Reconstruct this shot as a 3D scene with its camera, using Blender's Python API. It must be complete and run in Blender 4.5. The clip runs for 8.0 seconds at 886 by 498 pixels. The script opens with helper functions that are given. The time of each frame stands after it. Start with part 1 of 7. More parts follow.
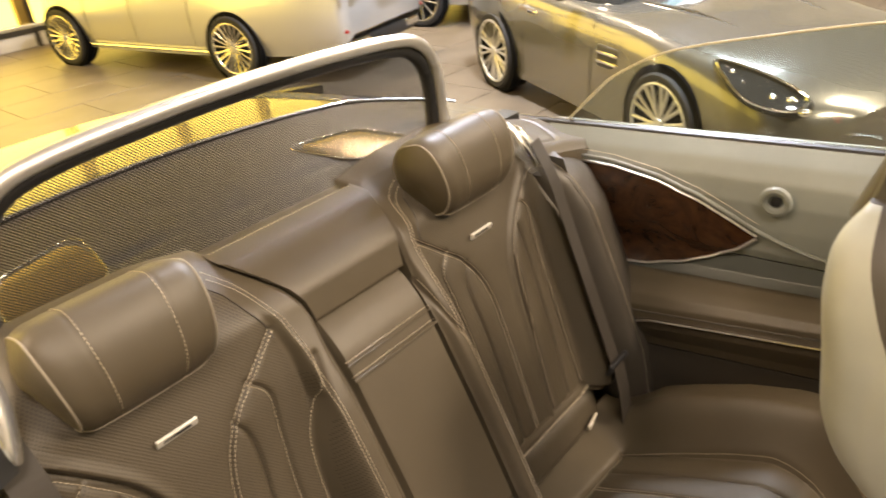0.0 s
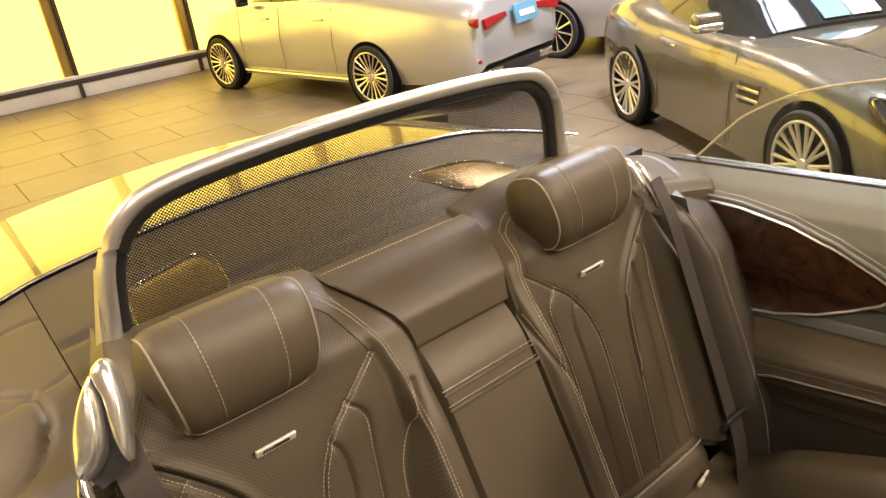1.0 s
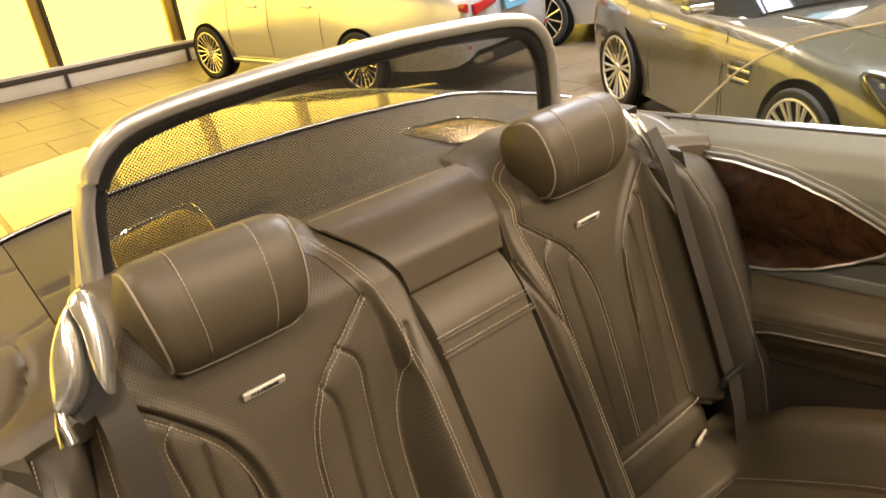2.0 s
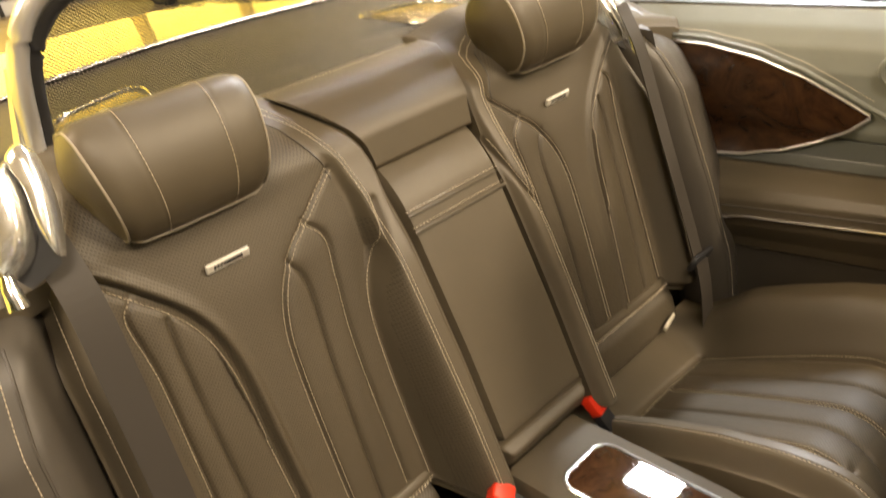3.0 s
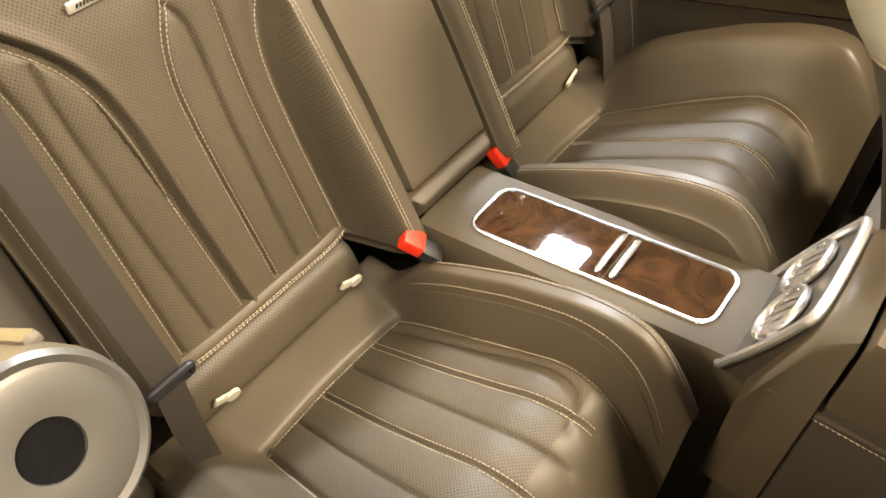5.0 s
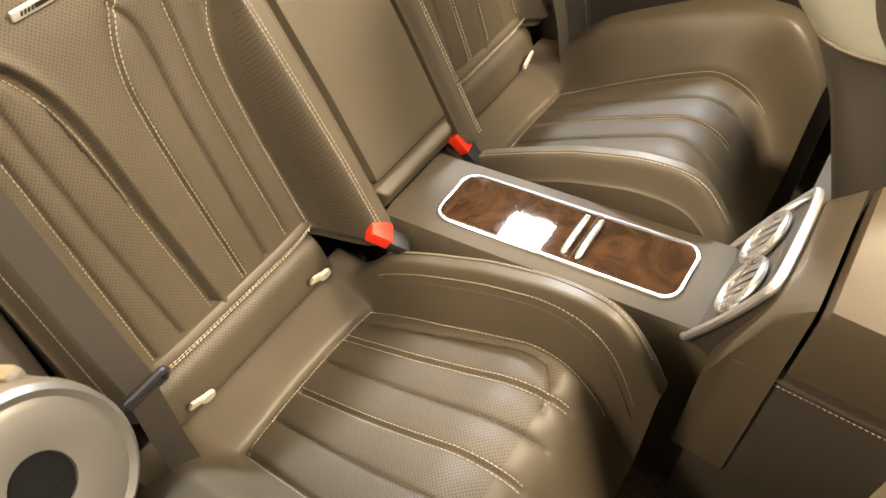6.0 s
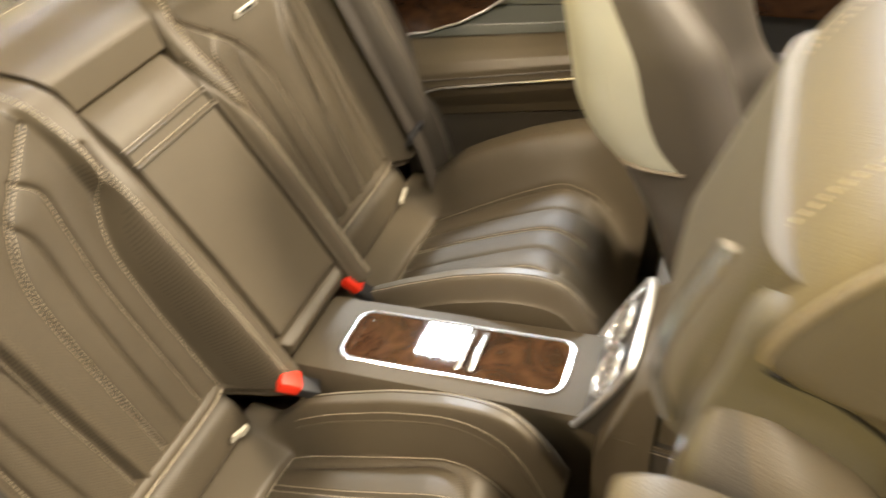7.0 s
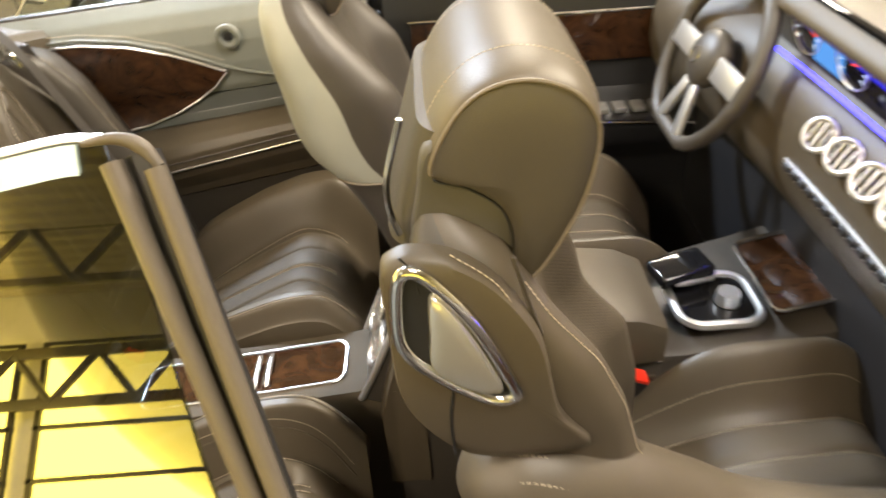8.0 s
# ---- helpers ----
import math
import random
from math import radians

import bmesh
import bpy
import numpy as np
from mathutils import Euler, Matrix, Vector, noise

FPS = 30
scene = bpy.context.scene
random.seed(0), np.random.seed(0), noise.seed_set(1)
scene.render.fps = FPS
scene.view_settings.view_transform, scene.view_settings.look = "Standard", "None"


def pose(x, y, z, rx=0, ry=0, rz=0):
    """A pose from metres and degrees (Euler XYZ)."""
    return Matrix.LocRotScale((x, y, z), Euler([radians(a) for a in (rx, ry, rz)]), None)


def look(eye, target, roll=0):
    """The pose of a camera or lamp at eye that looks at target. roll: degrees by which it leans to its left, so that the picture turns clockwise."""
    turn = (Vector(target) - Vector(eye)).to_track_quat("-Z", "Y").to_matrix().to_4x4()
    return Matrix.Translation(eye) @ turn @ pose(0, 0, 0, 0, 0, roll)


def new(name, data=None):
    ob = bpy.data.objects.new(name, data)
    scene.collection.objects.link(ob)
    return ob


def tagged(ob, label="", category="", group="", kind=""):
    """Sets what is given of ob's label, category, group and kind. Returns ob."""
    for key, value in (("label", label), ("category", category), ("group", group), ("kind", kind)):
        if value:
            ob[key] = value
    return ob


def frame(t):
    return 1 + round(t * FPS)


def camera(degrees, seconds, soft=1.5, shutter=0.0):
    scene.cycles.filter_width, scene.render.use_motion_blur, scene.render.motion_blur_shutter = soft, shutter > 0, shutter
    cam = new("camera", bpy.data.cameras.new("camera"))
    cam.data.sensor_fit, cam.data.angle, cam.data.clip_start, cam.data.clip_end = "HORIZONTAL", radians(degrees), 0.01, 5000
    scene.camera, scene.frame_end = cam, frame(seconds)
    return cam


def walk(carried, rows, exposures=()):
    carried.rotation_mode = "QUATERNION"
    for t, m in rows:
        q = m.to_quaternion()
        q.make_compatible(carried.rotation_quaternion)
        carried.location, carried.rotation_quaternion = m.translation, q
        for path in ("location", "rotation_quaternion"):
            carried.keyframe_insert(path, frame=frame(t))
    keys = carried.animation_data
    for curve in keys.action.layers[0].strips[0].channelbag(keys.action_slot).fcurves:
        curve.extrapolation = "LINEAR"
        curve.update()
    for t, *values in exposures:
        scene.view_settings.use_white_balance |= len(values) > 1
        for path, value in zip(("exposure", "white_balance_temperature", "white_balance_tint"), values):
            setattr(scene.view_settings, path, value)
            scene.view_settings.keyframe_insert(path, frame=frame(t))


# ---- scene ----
cam = camera(64.6, 8.0, shutter=0.5)
PATH = [
    (0, (-0.631, -0.621, 1.822), (0.647, 0.563, 0.839), -5.2),
    (0.5, (-0.618, -0.645, 1.826), (0.512, 0.731, 0.914), -6.9),
    (1, (-0.606, -0.635, 1.824), (0.455, 0.813, 0.943), -6.6),
    (2.5, (-0.635, -0.631, 1.673), (0.459, 0.763, 0.744), -7.1),
    (3, (-0.647, -0.629, 1.631), (0.439, 0.673, 0.569), -6.9),
    (3.5, (-0.649, -0.646, 1.602), (0.404, 0.573, 0.416), -7.2),
    (4, (-0.662, -0.658, 1.569), (0.359, 0.453, 0.256), -7),
    (4.5, (-0.679, -0.656, 1.551), (0.314, 0.335, 0.116), -6),
    (6, (-0.677, -0.65, 1.566), (0.322, 0.145, 0.025), -5.4),
    (6.5, (-0.672, -0.608, 1.633), (0.42, 0.126, 0.124), -4.9),
    (7, (-0.702, -0.722, 1.678), (0.614, -0.041, 0.335), -7.6),
    (7.5, (-0.833, -0.772, 1.691), (0.697, -0.475, 0.438), -4.5),
    (8, (-1.001, -0.753, 1.746), (0.601, -0.771, 0.551), -3.7),
]
walk(cam, [(t, look(eye, target, roll)) for t, eye, target, roll in PATH],
     [(0, 0.55, 6600, 18), (0.5, 0.34, 6650, 20), (1, 0.24, 6800, 21), (2.5, 0.42, 7000, 16), (3, 0.66, 6900, 14), (3.5, 1.08, 6700, 13), (4, 1.32, 6600, 12), (4.5, 1.45, 6600, 12),
      (6, 1.52, 6600, 13), (6.5, 1.56, 6550, 12), (7, 1.36, 6350, 11), (7.5, 1.14, 6150, 11), (8, 1.0, 6050, 12)])


# ---- light ----
FLOOR_Z = -0.12
world = bpy.data.worlds.new("world")
world.use_nodes = True
scene.world = world
wbg = world.node_tree.nodes["Background"]
wbg.inputs[0].default_value, wbg.inputs[1].default_value = (0.68, 0.82, 1.0, 1), 0.05


def area_lamp(name, at, target, w, h, power, colour):
    d = bpy.data.lights.new(name, "AREA")
    d.shape, d.size, d.size_y, d.energy, d.color = "RECTANGLE", w, h, power, colour
    ob = new(name, d)
    ob.matrix_world = look(at, target)
    return ob


# daylight through the amber window wall
area_lamp("window_daylight", (1.4, 10.25, 1.9), (1.4, 0, 0.9), 20, 3.2, 190, (1.0, 0.62, 0.10))
# ---- ceiling lights ----
CEIL = 5.2
LAMPS = [(3.45, 2.05, 0.44, 0.46, 400, (0.86, 0.93, 1.0)), (6.0, 1.5, 2.2, 2.2, 300, (0.72, 0.86, 1.0)), (-1.6, -2.2, 1.4, 1.4, 175, (1.0, 0.88, 0.7)), (-3.6, 2.6, 1.4, 1.4, 240, (1.0, 0.8, 0.55)),
         (2.0, -4.6, 1.4, 1.4, 560, (1.0, 0.84, 0.6)), (5.8, -2.2, 1.4, 1.4, 420, (1.0, 0.85, 0.62)), (5.5, 6.0, 1.4, 1.4, 340, (1.0, 0.84, 0.6))]
for lx, ly, lw, lh, lp, lc in LAMPS:
    area_lamp("ceiling_lamp", (lx, ly, CEIL - 0.14), (lx, ly, 0), lw, lh, lp, lc)


# ---- materials ----
def mat(name, colour, rough=0.5, metal=0.0, spec=0.5):
    m = bpy.data.materials.new(name)
    m.use_nodes = True
    b = m.node_tree.nodes["Principled BSDF"]
    b.inputs["Base Color"].default_value = (*colour, 1)
    b.inputs["Roughness"].default_value = rough
    b.inputs["Metallic"].default_value = metal
    b.inputs["Specular IOR Level"].default_value = spec
    return m


def nodes_of(m):
    return m.node_tree.nodes, m.node_tree.links, m.node_tree.nodes["Principled BSDF"]


def noise_node(m, scale, detail=4.0, rough=0.6):
    n, l, b = nodes_of(m)
    tc = n.new("ShaderNodeTexCoord")
    t = n.new("ShaderNodeTexNoise")
    t.inputs["Scale"].default_value, t.inputs["Detail"].default_value, t.inputs["Roughness"].default_value = scale, detail, rough
    l.new(tc.outputs["Object"], t.inputs["Vector"])
    return t


def mottled(m, c1, c2, scale, lo=0.35, hi=0.65, rough=None):
    """Two colours mixed by noise; optionally the roughness too."""
    n, l, b = nodes_of(m)
    t = noise_node(m, scale)
    r = n.new("ShaderNodeValToRGB")
    r.color_ramp.elements[0].position, r.color_ramp.elements[1].position = lo, hi
    r.color_ramp.elements[0].color, r.color_ramp.elements[1].color = (*c1, 1), (*c2, 1)
    l.new(t.outputs["Fac"], r.inputs["Fac"])
    l.new(r.outputs["Color"], b.inputs["Base Color"])
    if rough:
        k = n.new("ShaderNodeMapRange")
        k.inputs["To Min"].default_value, k.inputs["To Max"].default_value = rough
        l.new(t.outputs["Fac"], k.inputs["Value"])
        l.new(k.outputs["Result"], b.inputs["Roughness"])
    return r


def bumped(m, scale, strength, distance=0.001, voronoi=False):
    n, l, b = nodes_of(m)
    if voronoi:
        tc = n.new("ShaderNodeTexCoord")
        t = n.new("ShaderNodeTexVoronoi")
        t.inputs["Scale"].default_value = scale
        l.new(tc.outputs["Object"], t.inputs["Vector"])
        out = t.outputs["Distance"]
    else:
        out = noise_node(m, scale, 3.0).outputs["Fac"]
    bump = n.new("ShaderNodeBump")
    bump.inputs["Strength"].default_value, bump.inputs["Distance"].default_value = strength, distance
    l.new(out, bump.inputs["Height"])
    if b.inputs["Normal"].is_linked:
        l.new(b.inputs["Normal"].links[0].from_socket, bump.inputs["Normal"])
    l.new(bump.outputs["Normal"], b.inputs["Normal"])
    return bump


def leather(name, colour, rough=0.42):
    m = mat(name, colour, rough, 0, 0.5)
    c1 = tuple(c * 0.93 for c in colour)
    c2 = tuple(min(1, c * 1.07) for c in colour)
    mottled(m, c1, c2, 7, 0.3, 0.7, (rough - 0.05, rough + 0.06))
    bumped(m, 900, 0.22, 0.0006, True)
    bumped(m, 14, 0.12, 0.004)
    return m


def perforated(name, colour, across, along, rough=0.45):
    """Leather with a regular grid of small punched holes; across and along name the two axes of the grid."""
    m = leather(name, colour, rough)
    n, l, b = nodes_of(m)
    tc = n.new("ShaderNodeTexCoord")
    sep = n.new("ShaderNodeSeparateXYZ")
    comb = n.new("ShaderNodeCombineXYZ")
    l.new(tc.outputs["Object"], sep.inputs[0])
    add, sub = n.new("ShaderNodeMath"), n.new("ShaderNodeMath")
    add.operation, sub.operation = "ADD", "SUBTRACT"
    for k in (add, sub):
        l.new(sep.outputs[across], k.inputs[0])
        l.new(sep.outputs[along], k.inputs[1])
    l.new(add.outputs[0], comb.inputs[0])
    l.new(sub.outputs[0], comb.inputs[1])
    v = n.new("ShaderNodeTexVoronoi")
    v.voronoi_dimensions = "2D"
    v.inputs["Scale"].default_value, v.inputs["Randomness"].default_value = 165, 0.0
    l.new(comb.outputs[0], v.inputs["Vector"])
    ramp = n.new("ShaderNodeValToRGB")
    ramp.color_ramp.elements[0].position, ramp.color_ramp.elements[1].position = 0.2, 0.36
    ramp.color_ramp.elements[0].color, ramp.color_ramp.elements[1].color = (0.48, 0.46, 0.43, 1), (1, 1, 1, 1)
    l.new(v.outputs["Distance"], ramp.inputs["Fac"])
    mul = n.new("ShaderNodeMixRGB")
    mul.blend_type = "MULTIPLY"
    mul.inputs[0].default_value = 1
    l.new(b.inputs["Base Color"].links[0].from_socket, mul.inputs[1])
    l.new(ramp.outputs["Color"], mul.inputs[2])
    l.new(mul.outputs[0], b.inputs["Base Color"])
    bump = n.new("ShaderNodeBump")
    bump.inputs["Strength"].default_value, bump.inputs["Distance"].default_value = 0.5, 0.001
    l.new(ramp.outputs["Color"], bump.inputs["Height"])
    l.new(b.inputs["Normal"].links[0].from_socket, bump.inputs["Normal"])
    l.new(bump.outputs["Normal"], b.inputs["Normal"])
    return m


HIDE = (0.080, 0.064, 0.0415)
M_LEATHER = leather("leather", HIDE, 0.45)
M_PERF_BACK = perforated("leather_perforated_back", HIDE, "X", "Z", 0.47)
M_PERF_SEAT = perforated("leather_perforated_seat", HIDE, "X", "Y", 0.56)
M_TRIM = leather("leather_trim", (0.058, 0.05, 0.04), 0.43)
M_SOFT = leather("padded_door_trim", (0.185, 0.194, 0.172), 0.45)
M_PALE = leather("seat_back_shell_leather", (0.34, 0.345, 0.295), 0.45)
M_THREAD = mat("stitch_thread", (0.54, 0.465, 0.35), 0.7)
M_PIPING = leather("piping_leather", (0.27, 0.235, 0.18), 0.5)
M_PIPING_DARK = leather("dark_piping_leather", (0.15, 0.125, 0.092), 0.5)
M_CHROME = mat("satin_chrome", (0.78, 0.78, 0.78), 0.16, 1)
M_BRUSHED = mat("brushed_aluminium", (0.72, 0.71, 0.69), 0.34, 0.85)
bumped(M_BRUSHED, 60, 0.06, 0.001)
M_SATIN = mat("satin_silver", (0.9, 0.89, 0.86), 0.22, 0.9)
bumped(M_SATIN, 40, 0.03, 0.001)
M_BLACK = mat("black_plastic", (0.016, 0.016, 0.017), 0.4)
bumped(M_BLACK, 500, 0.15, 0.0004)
# near-black colour that stands in for the shade inside hollows
M_SHADE_BLACK = mat("shade_black", (0.004, 0.004, 0.004), 0.9, 0.0, 0.1)
M_GLOSS = mat("piano_black", (0.008, 0.008, 0.009), 0.05)
M_BELT = mat("belt_webbing", (0.034, 0.028, 0.022), 0.6)
bumped(M_BELT, 700, 0.3, 0.0006)
M_RED = mat("red_plastic", (0.75, 0.035, 0.012), 0.35)
bumped(M_RED, 60, 0.05, 0.001)
M_CREAM = mat("cream_plastic", (0.55, 0.51, 0.41), 0.45)
M_CARPET = mat("carpet", (0.05, 0.042, 0.033), 0.95)
mottled(M_CARPET, (0.085, 0.066, 0.045), (0.15, 0.118, 0.082), 60)
bumped(M_CARPET, 500, 0.8, 0.003)
M_RUBBER = mat("rubber_seal", (0.10, 0.083, 0.063), 0.5)
bumped(M_RUBBER, 200, 0.1, 0.001)
M_TYRE = mat("tyre", (0.018, 0.018, 0.019), 0.7)
M_WOOD = mat("burr_walnut", (0.05, 0.02, 0.008), 0.5, 0.0, 0.0)


def wood_nodes():
    n, l, b = nodes_of(M_WOOD)
    t = noise_node(M_WOOD, 11, 7, 0.62)
    t.inputs["Distortion"].default_value = 3.0
    r = n.new("ShaderNodeValToRGB")
    e = r.color_ramp.elements
    e[0].position, e[0].color = 0.30, (0.017, 0.008, 0.004, 1)
    e[1].position, e[1].color = 0.80, (0.066, 0.031, 0.012, 1)
    k = e.new(0.52)
    k.color = (0.038, 0.017, 0.008, 1)
    l.new(t.outputs["Fac"], r.inputs["Fac"])
    l.new(r.outputs["Color"], b.inputs["Base Color"])
    b.inputs["Coat Weight"].default_value, b.inputs["Coat Roughness"].default_value = 1.0, 0.02


wood_nodes()


def glass(name, tint=(1, 1, 1), rough=0.0, ior=1.52):
    """Thin window glass: clear with a reflection that grows at glancing angles."""
    m = bpy.data.materials.new(name)
    m.use_nodes = True
    n, l = m.node_tree.nodes, m.node_tree.links
    n.remove(n["Principled BSDF"])
    tr, gl, mix, fr = n.new("ShaderNodeBsdfTransparent"), n.new("ShaderNodeBsdfGlossy"), n.new("ShaderNodeMixShader"), n.new("ShaderNodeFresnel")
    tr.inputs[0].default_value = (*tint, 1)
    gl.inputs["Roughness"].default_value = rough
    fr.inputs["IOR"].default_value = ior
    l.new(fr.outputs[0], mix.inputs[0])
    l.new(tr.outputs[0], mix.inputs[1])
    l.new(gl.outputs[0], mix.inputs[2])
    l.new(mix.outputs[0], n["Material Output"].inputs[0])
    return m


M_GLASS = glass("window_glass", (0.9, 0.93, 0.9))


def glow(name, colour, strength):
    m = bpy.data.materials.new(name)
    m.use_nodes = True
    n, l = m.node_tree.nodes, m.node_tree.links
    n.remove(n["Principled BSDF"])
    e = n.new("ShaderNodeEmission")
    e.inputs[0].default_value, e.inputs[1].default_value = (*colour, 1), strength
    l.new(e.outputs[0], n["Material Output"].inputs[0])
    return m


def paint(name, colour, metal=0.35, rough=0.22):
    m = mat(name, colour, rough, metal)
    b = m.node_tree.nodes["Principled BSDF"]
    b.inputs["Coat Weight"].default_value, b.inputs["Coat Roughness"].default_value = 1.0, 0.03
    return m


M_BODY = paint("dark_car_paint", (0.03, 0.028, 0.025), 0.3)
M_SILVER = paint("silver_car_paint", (0.55, 0.56, 0.57), 0.55, 0.26)
M_GREY = paint("grey_car_paint", (0.15, 0.145, 0.125), 0.5, 0.25)


# ---- mesh helpers ----
def link_bm(name, bm, materials, parent=None, label="", smooth=True):
    me = bpy.data.meshes.new(name)
    bm.to_mesh(me)
    bm.free()
    for m in materials if isinstance(materials, (list, tuple)) else [materials]:
        me.materials.append(m)
    if smooth:
        me.polygons.foreach_set("use_smooth", [True] * len(me.polygons))
        me.set_sharp_from_angle(angle=radians(38))
    ob = new(name, me)
    ob.parent = parent
    if label:
        ob["label"] = label
    return ob


def part(name, bm, material, parent, label=""):
    return link_bm(name, bm, material, parent, label)


def pydata(name, verts, faces, materials, parent=None, label="", slots=None, smooth=True):
    me = bpy.data.meshes.new(name)
    me.from_pydata([tuple(v) for v in verts], [], faces)
    for m in materials if isinstance(materials, (list, tuple)) else [materials]:
        me.materials.append(m)
    if slots is not None:
        me.polygons.foreach_set("material_index", slots)
    if smooth:
        me.polygons.foreach_set("use_smooth", [True] * len(me.polygons))
        me.set_sharp_from_angle(angle=radians(42))
    me.update()
    ob = new(name, me)
    ob.parent = parent
    if label:
        ob["label"] = label
    return ob


def thing(name, label, category, at=(0, 0, 0), group="", kind=""):
    ob = new(name)
    ob.location = at
    ob.empty_display_size = 0.05
    return tagged(ob, label, category, group, kind)


def spline(pts, n=12):
    """Catmull-Rom through the points, n steps a span."""
    p = [np.array(q, float) for q in pts]
    p = [2 * p[0] - p[1]] + p + [2 * p[-1] - p[-2]]
    out = []
    for i in range(1, len(p) - 2):
        for k in range(n):
            t = k / n
            out.append(0.5 * (2 * p[i] + (p[i + 1] - p[i - 1]) * t + (2 * p[i - 1] - 5 * p[i] + 4 * p[i + 1] - p[i + 2]) * t * t
                              + (3 * p[i] - p[i - 1] - 3 * p[i + 1] + p[i + 2]) * t ** 3))
    out.append(p[-2])
    return np.array(out)


def closed_spline(pts, n=6):
    p = list(pts)
    s = spline(p[-3:] + p + p[:3], n)
    return s[3 * n:3 * n + len(p) * n]


def box_bm(cx, cy, cz, sx, sy, sz, bevel=0.0, seg=2, m=None):
    bm = bmesh.new()
    bmesh.ops.create_cube(bm, size=1)
    bmesh.ops.scale(bm, vec=(sx, sy, sz), verts=bm.verts)
    if bevel:
        bmesh.ops.bevel(bm, geom=bm.edges[:], offset=bevel, segments=seg, profile=0.6, affect="EDGES")
    bmesh.ops.transform(bm, matrix=(Matrix.Translation((cx, cy, cz)) @ m) if m else Matrix.Translation((cx, cy, cz)), verts=bm.verts)
    return bm


def tube_data(pts, radius, sides=8, closed=False, flat=1.0, up=None):
    """Verts and faces of a tube along pts; radius may be a list. flat squashes it along the second cross axis."""
    p = [Vector(q) for q in pts]
    n = len(p)
    verts, faces = [], []
    ref = Vector(up) if up else None
    for i in range(n):
        a, b = p[(i - 1) % n] if closed or i else p[0], p[(i + 1) % n] if closed or i < n - 1 else p[-1]
        t = (b - a).normalized()
        r = ref or (Vector((0, 0, 1)) if abs(t.z) < 0.9 else Vector((0, 1, 0)))
        u = t.cross(r).normalized()
        v = u.cross(t).normalized()
        if not ref and i and u.dot(last) < 0:
            u, v = -u, -v
        last = u
        rad = radius[i] if isinstance(radius, (list, tuple, np.ndarray)) else radius
        for k in range(sides):
            a2 = 2 * math.pi * k / sides
            verts.append(p[i] + u * (math.cos(a2) * rad) + v * (math.sin(a2) * rad * flat))
    for i in range(n if closed else n - 1):
        for k in range(sides):
            j = (i + 1) % n
            faces.append((i * sides + k, i * sides + (k + 1) % sides, j * sides + (k + 1) % sides, j * sides + k))
    if not closed:
        faces.append(tuple(range(sides - 1, -1, -1)))
        faces.append(tuple((n - 1) * sides + k for k in range(sides)))
    return verts, faces


def tube(name, pts, radius, material, parent=None, label="", sides=8, closed=False, flat=1.0, up=None):
    v, f = tube_data(pts, radius, sides, closed, flat, up)
    return pydata(name, v, f, material, parent, label)


def stitches(name, pts, parent, normal=None, length=0.0048, gap=0.0022, r=0.0007, material=None, label=""):
    """A row of short thread stitches along the polyline pts."""
    p = np.array(pts, float)
    seg = np.linalg.norm(np.diff(p, axis=0), axis=1)
    s = np.r_[0, np.cumsum(seg)]
    verts, faces = [], []
    at = 0.0
    while at + length < s[-1]:
        a = np.array([np.interp(at, s, p[:, k]) for k in range(3)])
        b = np.array([np.interp(at + length, s, p[:, k]) for k in range(3)])
        m = (a + b) / 2
        t = Vector(b - a).normalized()
        nrm = Vector(normal) if normal is not None else Vector((0, -0.8, 0.6))
        u = t.cross(nrm).normalized() * r
        w = nrm.normalized() * r
        base = len(verts)
        for q, k in ((a, 0.35), (m, 1.25), (b, 0.35)):
            q = Vector(q)
            verts += [q - u, q + w * (k * 2), q + u]
        faces += [(base, base + 1, base + 4, base + 3), (base + 1, base + 2, base + 5, base + 4),
                  (base + 3, base + 4, base + 7, base + 6), (base + 4, base + 5, base + 8, base + 7)]
        at += length + gap
    return pydata(name, verts, faces, material or M_THREAD, parent, label)


def dist_to(poly, X, Y):
    """Distance of each grid point to a polyline of dense samples, and the signed side across it."""
    d = np.full(X.shape, 9.0)
    for i in range(len(poly) - 1):
        a, b = poly[i], poly[i + 1]
        ab = b - a
        t = np.clip(((X - a[0]) * ab[0] + (Y - a[1]) * ab[1]) / (ab @ ab + 1e-12), 0, 1)
        d = np.minimum(d, np.hypot(X - a[0] - t * ab[0], Y - a[1] - t * ab[1]))
    return d


def smooth(a, b, x):
    t = np.clip((x - a) / (b - a), 0, 1)
    return t * t * (3 - 2 * t)


def sheet(name, P, materials, parent=None, label="", back=None, slots=None):
    """A sheet from an array of points (rows, columns, 3); back: offset that closes it behind."""
    nv, nu = P.shape[:2]
    verts = [Vector(q) for q in P.reshape(-1, 3)]
    faces, sl = [], []
    for j in range(nv - 1):
        for i in range(nu - 1):
            faces.append((j * nu + i, j * nu + i + 1, (j + 1) * nu + i + 1, (j + 1) * nu + i))
            sl.append(int(slots[j, i]) if slots is not None else 0)
    if back is not None:
        rim = [i for i in range(nu)] + [j * nu + nu - 1 for j in range(1, nv)] + [(nv - 1) * nu + i for i in range(nu - 2, -1, -1)] + [j * nu for j in range(nv - 2, 0, -1)]
        base, b, n = len(verts), Vector(back), len(rim)
        verts += [verts[k] + b for k in rim]
        for i in range(n):
            faces.append((rim[(i + 1) % n], rim[i], base + i, base + (i + 1) % n))
            sl.append(0)
        faces.append(tuple(base + i for i in range(n)))
        sl.append(0)
    return pydata(name, verts, faces, materials, parent, label, sl)


